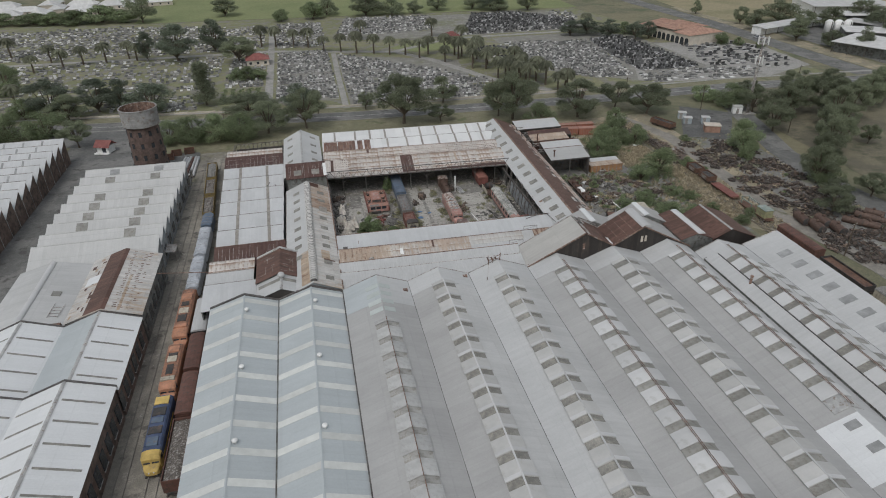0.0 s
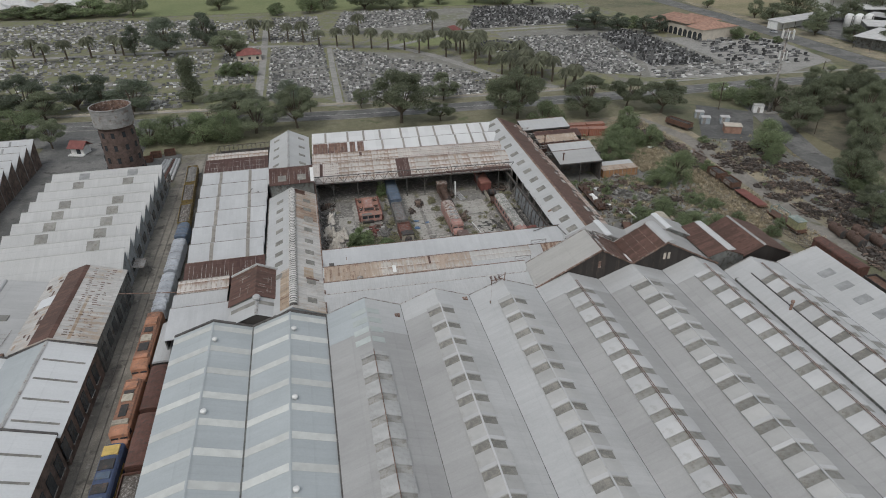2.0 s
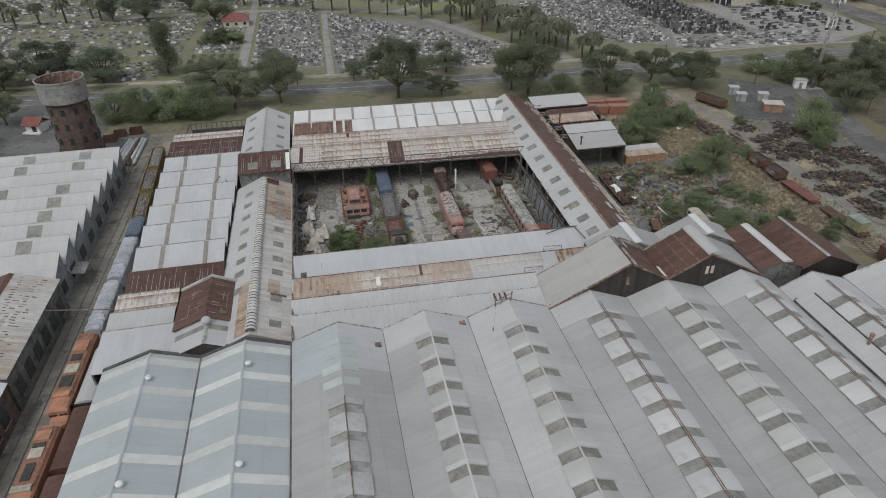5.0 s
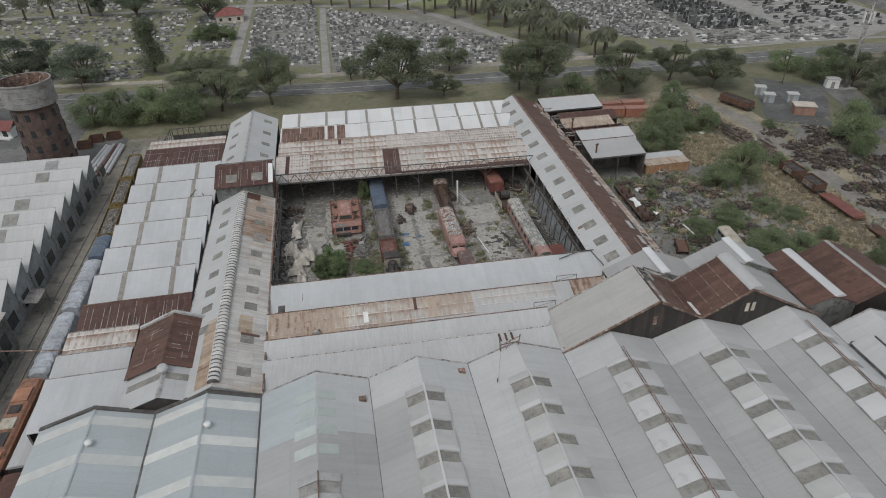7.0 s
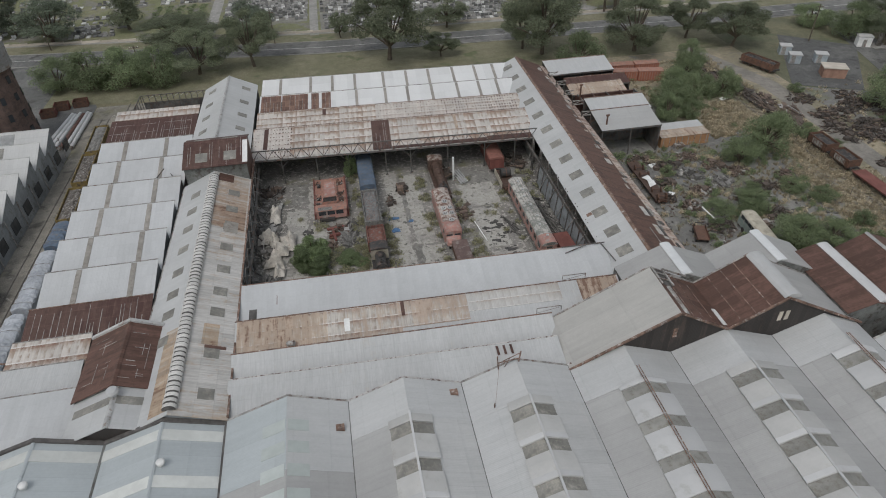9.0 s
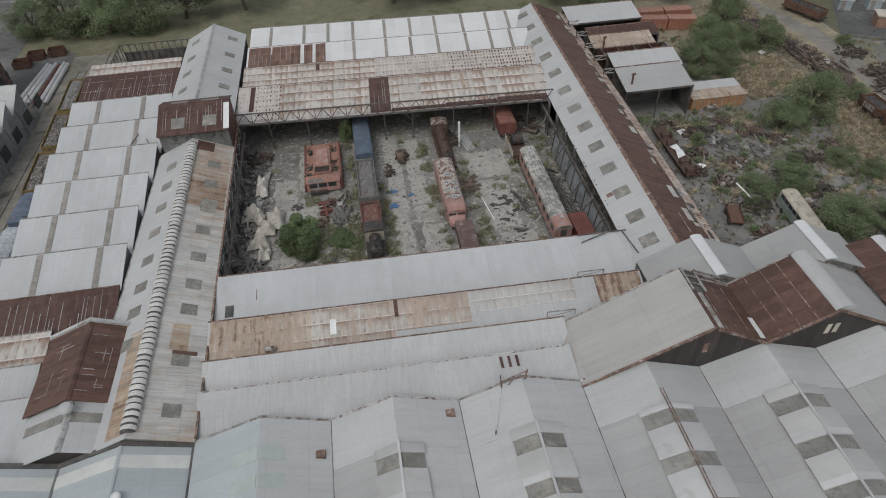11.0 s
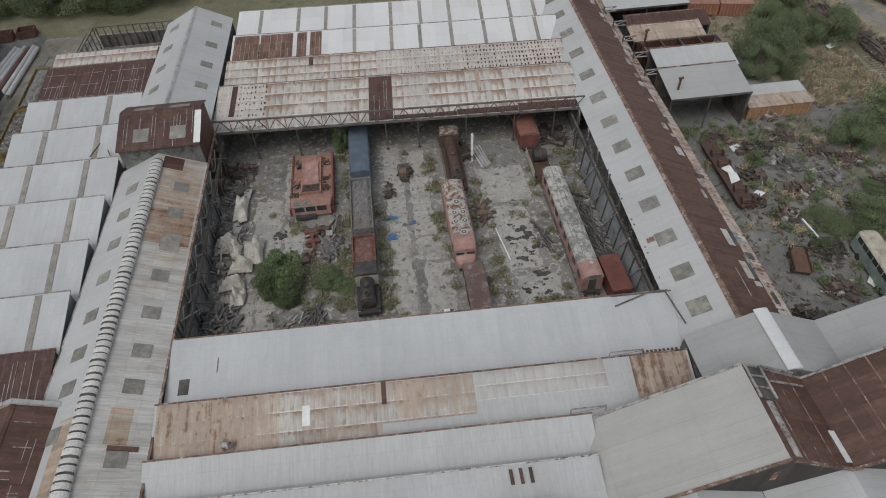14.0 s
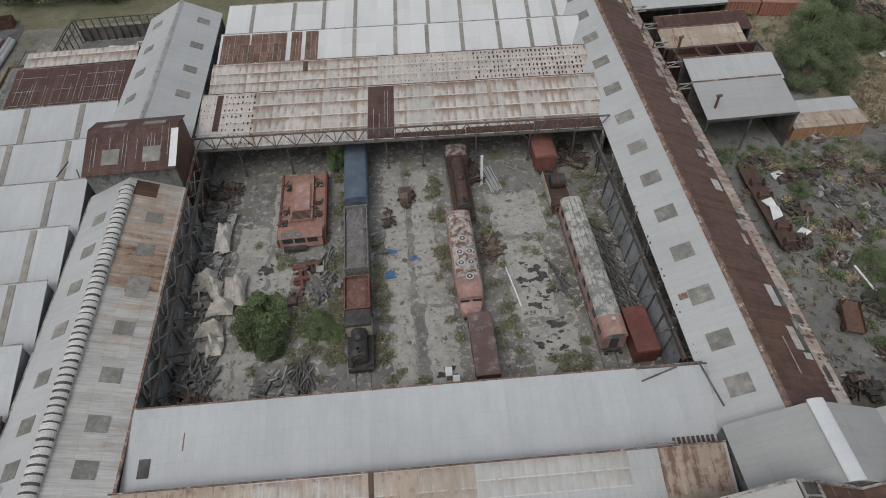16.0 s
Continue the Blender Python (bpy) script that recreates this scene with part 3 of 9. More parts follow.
# the great hall: eight parallel gabled bays
hall = thing("factory_hall", "vast grey multi-gabled workshop hall with ridge skylights", "factory hall")
VALLEY = [3.3, 16.6, 29.6, 42.5, 55.3, 68.6, 80.2, 92.4, 101.2]
RID = [10.2, 23.0, 36.0, 48.9, 61.85, 74.8, 85.4, 100.5]
HZ, HR, HY0, HY1 = 6.6, 9.15, -30.0, 107.9
BAY_END = [HY1] * 6 + [104.3, 104.9]
part("wall", Build().box(3.3, 101.0, HY0, HY0 + 0.4, 0, HZ), M_BRICK, hall)
part("wall", Build().box(100.75, 101.1, HY0 + 0.4, 104.8, 0, HZ - 0.2), M_BRICK, hall)
part("wall", Build().box(3.35, 80.0, HY1 - 0.4, HY1 - 0.05, 0, HZ - 0.2), M_BRICK, hall)
SLOPE_MAT = [M_GREY_Y, M_GREY_Y, M_GREY_Y, M_MID_Y, M_PALE_Y, M_MID_Y, M_GREY_Y, M_GREY_Y, M_GREY_Y, M_GREY_Y, M_GREY_Y, M_PALE_Y, M_PALE_Y, M_PALE_Y, M_PALE_Y, M_PALE_Y]
for i in range(8):
    a, c = VALLEY[i], VALLEY[i + 1]
    r = RID[i]
    front = [98.6, 102.4, 102.2, 102.2, 102.0, 102.0, 99.0, 92.0][i]
    end = BAY_END[i]
    for y0, y1, w, e in ((HY0, front, SLOPE_MAT[2 * i], SLOPE_MAT[2 * i + 1]), (front + 0.02, end, M_PALE_Y if i else M_BLUE_Y, M_PALE_Y)):
        part("roof_slope", Build().slab((a, y0, HZ), (r, y0, HR), (r, y1, HR), (a, y1, HZ), 0.12), w, hall)
        part("roof_slope", Build().slab((r, y0, HR), (c, y0, HZ), (c, y1, HZ), (r, y1, HR), 0.12), e, hall)
    part("gable", Build().prism([(a + 0.05, HZ - 0.15), (c - 0.05, HZ - 0.15), (r, HR - 0.14)], "y", end - 0.3, end - 0.06), M_BRICK, hall)
    part("verge_flashing", Build().slab((a, end - 0.18, HZ + 0.06), (r, end - 0.18, HR + 0.06), (r, end + 0.06, HR + 0.06), (a, end + 0.06, HZ + 0.06), 0.1)
         .slab((r, end - 0.18, HR + 0.06), (c, end - 0.18, HZ + 0.06), (c, end + 0.06, HZ + 0.06), (r, end + 0.06, HR + 0.06), 0.1), M_DASH if i % 2 else M_PALE_STEEL, hall)
    if i:
        part("valley_gutter", Build().box(a - 0.07, a + 0.07, HY0, end, HZ - 0.06, HZ + 0.02), M_WALL, hall)

# the twin blue-grey gables beside it
M_STRIPE = plain("cream_skylight_sheet", (0.56, 0.57, 0.54), 0.5, vary=0.08, size=1.5)
blue = thing("twin_gable_workshop", "blue-grey twin-gabled workshop with pale skylight stripes and round vents", "workshop")
BX = [-22.7, -15.8, -9.5, -2.95, 3.25]
for i in (0, 2):
    gable_y(blue, BX[i], 6.3, BX[i + 1], 8.55, BX[i + 2], 6.3, -30, 107.4, M_BLUE_Y, M_BLUE_Y, M_BRICK, over=0.0, cap=None)
part("valley_gutter", Build().box(-9.62, -9.38, -30, 107.5, 6.2, 6.4), M_WALL, blue)
part("side_gutter", Build().box(3.08, 3.3, -30, 107.3, 6.3, 6.62), M_GUTTER_SHADE, blue)
for i in (0, 2):
    a, r, c = BX[i], BX[i + 1], BX[i + 2]
    for y in [105.9 - 5.52 * k for k in range(24)]:
        part("skylight_stripe", on_slope(a, 6.3, r, 8.55, 0.01, 0.985, y - 0.72, y + 0.62), M_STRIPE, blue)
        part("skylight_stripe", on_slope(c, 6.3, r, 8.55, 0.01, 0.985, y - 0.72, y + 0.62), M_STRIPE, blue)
    part("ridge_cap", Build().slab((r - 0.2, -30, 8.56), (r, -30, 8.64), (r, 107.4, 8.64), (r - 0.2, 107.4, 8.56), 0.04).slab((r, -30, 8.64), (r + 0.2, -30, 8.56), (r + 0.2, 107.4, 8.56), (r, 107.4, 8.64), 0.04), M_BLUE_Y, blue)
    part("parapet", Build().prism([(a, 6.1), (r, 8.4), (c, 6.1), (c, 6.55), (r, 8.85), (a, 6.55)], "y", 107.4, 107.85), M_GUTTER_SHADE, blue)
    for y in (102.2, 85.4, 68.8, 52.2, 35.5):
        v = part("roof_vent", Build().lathe([(0.0, 1.02), (0.3, 0.98), (0.44, 0.86), (0.44, 0.62), (0.24, 0.58), (0.24, 0.0)], (r + 0.7, y, 8.0), 14), M_WHITE, blue, "white round roof ventilator", smooth=True)

# the long workshop west of the courtyard, in two lengths with a rusty box between them
long_w = thing("west_range", "long gabled workshop with rusting roof and barrel ridge vent", "workshop")
gable_y(long_w, -7.6, 7.0, -2.3, 9.4, 3.15, 7.0, 107.9, 159, M_PALE_Y, M_CREAM_Y, M_SIDING, cap=None)
gable_y(long_w, -8.3, 7.6, -2.9, 10.2, 2.5, 7.6, 167, 199.2, M_PALE_Y, M_PALE_Y, M_WALL)
for y in (154, 149.2, 144.3, 139.1, 133.8, 129.1, 125.1, 120.2):
    part("skylight", on_slope(-7.6, 7.0, -2.3, 9.4, 0.32, 0.62, y - 0.85, y + 0.75), M_GLAZE, long_w)
for y in (153.6, 148.8, 143.7, 138.7, 133.5, 128.7, 124.6, 117.3, 111.0):
    part("skylight", on_slope(3.15, 7.0, -2.3, 9.4, 0.24, 0.54, y - 0.85, y + 0.75), M_GLAZE, long_w)
for y in (195.6, 188.6, 182.4, 176.4):
    part("skylight", on_slope(-8.3, 7.6, -2.9, 10.2, 0.2, 0.5, y - 0.8, y + 0.7), M_GLAZE, long_w)
    part("skylight", on_slope(2.5, 7.6, -2.9, 10.2, 0.2, 0.5, y - 0.8, y + 0.7), M_GLAZE, long_w)

box_w = thing("clerestory_box", "rusted red-brown corrugated clerestory box with two skylights", "roof structure")
part("front_slope", Build().slab((-7.4, 158.8, 10.4), (3.3, 158.8, 10.4), (3.3, 165.0, 12.3), (-7.4, 165.0, 12.3), 0.12), M_RUST_X, box_w)
seams(box_w, -7.4, 2.4, 0.8, 158.9, 10.43, 165.0, 12.3, 3)
part("back_slope", Build().slab((-7.4, 165.0, 12.3), (3.3, 165.0, 12.3), (3.3, 167.6, 11.4), (-7.4, 167.6, 11.4), 0.12), M_RUST_X, box_w)
part("front_wall", Build().box(-7.2, 3.1, 159.2, 159.5, 6.8, 10.3), M_WALL, box_w)
part("side_wall", Build().prism([(159.5, 0), (167, 0), (167, 11.3), (165, 12.1), (159.5, 10.3)], "x", 2.85, 3.1), M_RUST_Y, box_w)
part("side_wall", Build().prism([(159.5, 0), (167, 0), (167, 11.3), (165, 12.1), (159.5, 10.3)], "x", -7.2, -6.95), M_RUST_Y, box_w)
for x in (-5.3, -0.6):
    part("skylight", Build().slab((x, 160.0, 10.83), (x + 2.0, 160.0, 10.83), (x + 2.0, 162.0, 11.45), (x, 162.0, 11.45), 0.05), M_GLAZE, box_w)
    part("skylight", Build().slab((x - 0.4, 165.2, 12.28), (x + 2.2, 165.2, 12.28), (x + 2.2, 166.2, 11.93), (x - 0.4, 166.2, 11.93), 0.05), M_GLAZE, box_w)
part("white_sheet", Build().slab((2.5, 159.1, 10.56), (3.35, 159.1, 10.56), (3.35, 164.2, 12.12), (2.5, 164.2, 12.12), 0.05), M_WHITE, box_w, "loose new white roof sheet")

# white sawtooth workshop west of it
saw_w = thing("white_sawtooth_workshop", "low workshop with white sawtooth roof and grey skylight strips", "workshop")
for i in range(6):
    y1 = 137.9 + 7.85 * i
    y0 = y1 - 7.4 if i == 0 else y1 - 7.83
    xw = -23.7 - 0.036 * (y1 - 137.9)
    saw(saw_w, xw, -8.7, y0, 5.95, y1, 7.75, M_WHITE_X, M_SIDING, edge=M_PALE_STEEL)
    for x in (xw + 4.1, xw + 11.5):
        part("skylight_strip", Build().slab((x, y0 + 0.1, 6.03), (x + 0.75, y0 + 0.1, 6.03), (x + 0.75, y1 - 0.05, 7.8), (x, y1 - 0.05, 7.8), 0.04), M_GLAZE_TAN, saw_w)
part("loose_batten", Build().beam((-10.9, 164.2, 7.1), (-9.3, 160.9, 6.5), 0.14).beam((-13.2, 163.4, 6.9), (-12.2, 165.6, 7.4), 0.12), M_STEEL, saw_w, "loose dark battens on the roof")
rust_s = thing("rusted_lean_to", "red-brown rusted corrugated sawtooth roof", "workshop roof")
saw(rust_s, -23.6, -8.2, 123.2, 5.8, 130.4, 7.5, M_RUST_X, M_WALL)
seams(rust_s, -23.6, -8.2, 0.8, 123.3, 5.82, 130.4, 7.5, 1)
rust_n = thing("rusted_north_shed", "red-brown rusted corrugated shed with flaking parapet", "shed")
saw(rust_n, -25.6, -9.0, 177.5, 5.9, 187.6, 7.3, M_RUST_X, M_WALL)
seams(rust_n, -25.6, -9.0, 0.8, 177.6, 5.92, 187.5, 7.29, 2)
for y in (180.2, 183.0, 185.8):
    z = 5.9 + 1.4 * (y - 177.5) / 10.1 + 0.05
    for x0, x1 in ((-25.4, -21.0), (-19.6, -16.8), (-15.4, -10.2)):
        part("sheet_edge", Build().slab((x0, y, z), (x1, y, z), (x1, y + 0.07, z + 0.01), (x0, y + 0.07, z + 0.01), 0.03), M_PALE_STEEL, rust_n)
part("flaking_roof_strip", Build().slab((-25.6, 189.0, 6.9), (-9.0, 189.0, 6.9), (-9.0, 192.2, 7.4), (-25.6, 192.2, 7.4), 0.12), M_CREAM_X, rust_n, "flaking cream and rust roof strip")
part("back_wall", Build().box(-25.6, -9.0, 191.9, 192.1, 0, 7.2), M_WALL, rust_n)
for nm, x0, x1, y0, z0, y1, z1, m, lab in (("beige_roofed_shed", -24.3, -15.0, 120.8, 6.0, 125.2, 6.7, M_CREAM_X, "small shed with flaking beige roof"),
                                          ("pale_roofed_shed", -24.6, -15.0, 116.3, 5.9, 120.7, 6.5, M_PALE_X, "small shed with pale grey roof"),
                                          ("white_roofed_shed", -24.6, -14.3, 108.0, 5.6, 116.2, 6.5, M_WHITE_X, "small shed with plain white roof")):
    s = thing(nm, lab, "shed")
    saw(s, x0, x1, y0, z0, y1, z1, m, M_WALL, edge=M_PALE_STEEL)
brown_g = thing("rusted_gable_shed", "small gabled shed with red-brown rusted roof", "shed")
gable_y(brown_g, -13.9, 7.4, -9.0, 9.4, -4.9, 7.6, 113.4, 123.2, M_RUST_Y, M_RUST_Y, M_WALL, cap=M_RUST_Y)
for k, (x, y, w, l) in enumerate(((-7.6, 121.6, 2.0, 0.06), (-7.2, 119.2, 1.6, 0.06), (-7.9, 117.0, 1.2, 0.06), (-11.4, 120.6, 2.4, 0.06), (-12.0, 116.4, 0.06, 3.0), (-6.4, 118.0, 0.06, 4.0))):
    a = (x + 4.9) / -4.1 if x > -9 else (x + 13.9) / 4.9
    part("bare_seam", on_slope(*((-4.9, 7.6) if x > -9 else (-13.9, 7.4)), -9.0, 9.4, a - w / 10, a + w / 10, y - l / 2, y + l / 2 + 0.04, 0.04, 0.03), M_PALE_STEEL, brown_g)
part("verge_board", Build().prism([(-14.2, 7.2), (-9.0, 9.35), (-4.6, 7.4), (-4.6, 7.75), (-9.0, 9.72), (-14.2, 7.55)], "y", 123.3, 123.75), M_CAP, brown_g)
rng_b = random.Random(12)
for k in range(14):
    y = rng_b.uniform(113.8, 122.8)
    a = rng_b.uniform(0.1, 0.7)
    west = k % 2
    part("bare_seam", on_slope(*((-13.9, 7.4) if west else (-4.9, 7.6)), -9.0, 9.4, a, a + (rng_b.uniform(0.15, 0.4) if k % 3 else 0.014), y, y + (0.05 if k % 3 else rng_b.uniform(0.8, 2.4)), 0.035, 0.03), M_PALE_STEEL, brown_g)
grey_g = thing("grey_gable_shed", "small gabled shed with pale roof and dirty skylight band", "shed")
gable_y(grey_g, -13.7, 7.0, -8.7, 8.9, -4.2, 7.1, 107.9, 113.2, M_PALE_Y, M_PALE_Y, M_GABLE)
for s in (-1, 1):
    part("skylight", on_slope(*((-13.7, 7.0) if s < 0 else (-4.2, 7.1)), -8.7, 8.9, 0.05, 0.95, 110.9, 112.0), M_GLAZE, grey_g)

part("turbine_vent", Build().lathe([(0.3, 0), (0.3, 0.35), (0.62, 0.5), (0.72, 0.85), (0.55, 1.15), (0, 1.28)], (-8.7, 112.0, 8.7), 14), M_COVER, grey_g, "round grey turbine ventilator")

# rows of sawtooth roof between the hall and the courtyard
front_rows = thing("courtyard_sawtooth_range", "white and tan rusting sawtooth roofs beside the courtyard", "workshop")
for x1, y0, z0, y1, z1, m in ((42.6, 107.4, 6.2, 112.9, 7.3, M_PALE_X), (43.0, 113.0, 6.1, 116.7, 7.5, M_PALE_X), (53.8, 116.9, 6.2, 122.15, 7.7, M_PALE_X), (54.7, 122.3, 6.0, 129.9, 7.2, M_WHITE_X)):
    saw(front_rows, 3.4, x1, y0, z0, y1, z1, m, M_BRICK, edge=M_DASH if y1 < 116 else M_EDGE)
askew(front_rows, 3.3, 118.0, -1.5)
part("rusted_sheet_run", Build().slab((3.5, 117.0, 6.30), (14.8, 117.0, 6.30), (14.8, 122.2, 7.77), (3.5, 122.2, 7.77), 0.04), M_TAN_X, front_rows, "tan rusting roof sheets")
part("rusted_sheet_run", Build().slab((14.82, 117.0, 6.30), (24.2, 117.0, 6.30), (24.2, 122.2, 7.77), (14.82, 122.2, 7.77), 0.04), M_TAN_PALE, front_rows, "pale tan stained roof sheets")
part("rusted_sheet_run", Build().slab((24.22, 118.5, 6.72), (33.0, 118.5, 6.72), (33.0, 122.2, 7.77), (24.22, 122.2, 7.77), 0.04), M_TAN_PALE, front_rows, "pale tan stained roof sheets")
part("stained_sheet_run", Build().slab((33.02, 119.6, 7.03), (45.6, 119.6, 7.03), (45.6, 122.2, 7.77), (33.02, 122.2, 7.77), 0.04), M_TAN_FAINT, front_rows, "faintly tan stained roof sheets")
part("rusted_sheet_run", Build().slab((48.2, 118.0, 6.58), (53.7, 118.0, 6.58), (53.7, 122.2, 7.775), (48.2, 122.2, 7.775), 0.04), M_TAN_X, front_rows, "tan rusting roof sheets")
# no hole is cut: a black panel carries its shade
part("missing_sheet_hole", Build().slab((4.5, 124.0, 6.32), (5.5, 124.0, 6.32), (5.5, 125.6, 6.575), (4.5, 125.6, 6.575), 0.03), M_GUTTER_SHADE, front_rows, "black panel painted as the dark hole of a missing sheet")

# rows of sawtooth roof north of the courtyard
north_rows = thing("north_sawtooth_range", "cream rusting and white sawtooth roofs with an exposed lattice girder", "workshop")
ROW_C, ROW_D = (167.3, 6.1, 176.8, 7.6), (176.9, 6.1, 184.1, 7.6)
ROW_E, ROW_F = (184.2, 6.1, 192.2, 7.7), (192.3, 6.3, 200.9, 7.8)
askew(north_rows, 3.0, 167.3, -3.0)


def on_row(row, x0, x1, a0, a1, lift=0.05, t=0.04):
    """A panel on a sawtooth row between x0 and x1; a0, a1: how far up its slope, 0 to 1."""
    y0, z0, y1, z1 = row
    q = lambda x, a: (x, y0 + (y1 - y0) * a, z0 + (z1 - z0) * a + lift)
    return Build().slab(q(x0, a0), q(x1, a0), q(x1, a1), q(x0, a1), t)


saw(north_rows, 2.6, 56.3, *ROW_C, M_CREAM_X, M_WALL)
saw(north_rows, 2.6, 56.4, *ROW_D, M_CREAM_D, M_WALL)
saw(north_rows, 2.4, 57.0, *ROW_E, M_WHITE_NEW, M_WALL, edge=M_PALE_STEEL)
saw(north_rows, 2.2, 57.4, *ROW_F, M_WHITE_NEW, M_WALL, edge=M_PALE_STEEL)
def rust_holes(p, row, x0, x1, rows, size, seed, ramp=0.0, keep=0.85):
    """Rows of rusted-through fixing holes, larger towards x1 where ramp is above 0."""
    rng = random.Random(seed)
    y0, z0, y1, z1 = row
    b = Build()
    n = int((x1 - x0) / 0.56)
    for j in range(rows):
        for i in range(n):
            if rng.random() > keep:
                continue
            x, a = x0 + 0.56 * (i + 0.5) + rng.uniform(-0.06, 0.06), (j + 0.5 + rng.uniform(-0.1, 0.1)) / rows
            r = size * rng.uniform(0.6, 1.25) * (1 + ramp * i / n)
            k = len(b.v)
            for q in range(7):
                w = q * 2 * math.pi / 7
                aa = a + r * (2.2 if math.sin(w) < 0 else 0.9) * math.sin(w) / (y1 - y0)
                b.v.append((x + r * 0.72 * math.cos(w) * (1 if math.sin(w) > -0.5 else 0.55), y0 + (y1 - y0) * aa, z0 + (z1 - z0) * aa + 0.115))
            b.f.append(tuple(range(k, k + 7)))
    tagged(part("rust_hole", b, M_HOLE, p, "dark rusted-through holes"), kind="stuff")


M_HOLE = plain("dark_brown_rust_hole", (0.085, 0.05, 0.04), 0.9, vary=0.4, size=0.5)
part("holed_sheet_run", on_row(ROW_C, 2.7, 9.6, 0.02, 0.99), M_DOTS_X, north_rows, "cream sheets with rows of rust holes")
rust_holes(north_rows, ROW_C, 2.9, 5.6, 8, 0.08, 1)
rust_holes(north_rows, ROW_C, 5.6, 10.4, 8, 0.15, 2)
part("holed_sheet_run", on_row(ROW_D, 26.4, 56.3, 0.02, 0.99), M_DOTS_X, north_rows, "cream sheets with rows of rust holes")
rust_holes(north_rows, ROW_D, 26.6, 40.0, 8, 0.08, 3, 0.4, 0.7)
rust_holes(north_rows, ROW_D, 40.0, 56.2, 8, 0.165, 4, 0.1, 0.95)
part("rust_band", on_row(ROW_C, 25.2, 28.7, 0.01, 0.99, 0.06), M_RUST_X, north_rows, "red-brown rusted sheets")
seams(north_rows, 25.2, 28.7, 0.75, 167.6, 6.2, 176.7, 7.63, 4)
seams(north_rows, 2.6, 17.2, 0.75, 184.4, 6.18, 192.1, 7.7, 5)
part("rust_strip", on_row(ROW_C, 4.6, 5.4, 0.3, 0.98, 0.1), M_RUST_X, north_rows)
part("rust_strip", on_row(ROW_D, 15.6, 16.3, 0.72, 0.98, 0.06), M_RUST_X, north_rows)
part("rust_strip", on_row(ROW_C, 41.5, 42.1, 0.5, 0.98, 0.06), M_TAN_X, north_rows)
for x0, x1, w in ((28.8, 38.0, 0.09), (38.05, 47.0, 0.12), (47.05, 56.2, 0.16)):
    part("rusty_eave", on_row(ROW_C, x0, x1, 0.005, w), M_RUST_X, north_rows, "red-brown rusted eave sheets")
for x, w in ((2.6, 4.1), (7.0, 5.4), (13.1, 1.6), (15.3, 1.9)):
    part("rust_panel", on_row(ROW_E, x, x + w, 0.02, 0.98), M_RUST_ORANGE, north_rows, "orange-brown rusted sheets")
part("slot", on_row(ROW_E, 6.72, 6.98, 0.1, 0.7, 0.06), M_GUTTER_SHADE, north_rows)
for x in (6.1, 12.7, 17.5, 22.5, 28.9, 34.1, 39.2, 44.8, 49.9, 54.2):
    part("skylight_strip", on_row(ROW_F, x - 0.3, x + 0.3, 0.01, 0.985), M_GLAZE_TAN, north_rows)
for x in (22.7, 28.9, 33.7, 39.0, 44.6, 49.4, 53.4):
    part("skylight_strip", on_row(ROW_E, x - 0.3, x + 0.3, 0.01, 0.985), M_GLAZE_TAN, north_rows)

# the long workshop east of the courtyard
long_e = thing("east_range", "long gabled workshop, white roof one side and rust the other", "workshop")
EAVE_W, RIDGE_E, EAVE_E = (54.9, 6.6), (59.9, 9.0), (67.1, 5.9)
gable_y(long_e, *EAVE_W, *RIDGE_E, *EAVE_E, 122.3, 198, M_PALE_Y, M_RUST_Y, None, cap=M_EDGE)
askew(long_e, 54.9, 124.0, -1.4)
part("flaking_sheet_run", on_slope(*EAVE_E, *RIDGE_E, -0.02, 0.2, 122.4, 197.9, 0.03), M_LACE_Y, long_e, "flaking white and rust sheets")
for k, y in enumerate((125.9, 130.6, 135.8, 141.4, 147.0, 152.6, 158.2, 164.1, 170.2, 176.6, 183.0, 189.2, 195.2)):
    part("skylight", on_slope(*EAVE_W, *RIDGE_E, 0.27, 0.66, y - 0.95, y + 0.95), M_GLAZE if k != 3 else M_GLAZE_DIM, long_e)
part("dark_patch", on_slope(*EAVE_W, *RIDGE_E, 0.10, 0.26, 135.9, 136.6), M_EDGE, long_e)
part("end_gable", Build().prism([(54.9, 0), (67.1, 0), (67.1, 5.7), (59.9, 8.8), (54.9, 6.4)], "y", 197.6, 197.9), M_WALL, long_e)
part("streak", on_slope(*RIDGE_E, *EAVE_W, 0.01, 0.05, 122.4, 197.8, 0.02, 0.02), M_CREAM_RUSTY_Y, long_e, "brown-stained sheet edge along the ridge")

# the tall twin gables with rusted roofs
bigs = thing("tall_twin_gable_block", "tall twin-gabled block, grey and rust roofs, dark gable walls", "workshop")
SY0, SY1 = 107.3, 115.6
part("roof_slope", Build().slab((42.3, SY0 - 0.2, 6.5), (55.2, SY0 - 0.2, 13.2), (55.2, SY1, 13.2), (42.3, SY1, 6.5), 0.14), M_BLOCK_Y, bigs)
part("roof_slope", Build().slab((55.2, SY0 - 0.2, 13.2), (62.0, SY0 - 0.2, 9.3), (62.0, SY1, 9.3), (55.2, SY1, 13.2), 0.14), M_RUST_Y, bigs)
part("roof_slope", Build().slab((62.0, SY0 - 0.2, 9.3), (68.8, SY0 - 0.2, 13.0), (68.8, SY1, 13.0), (62.0, SY1, 9.3), 0.14), M_RUST_Y, bigs)
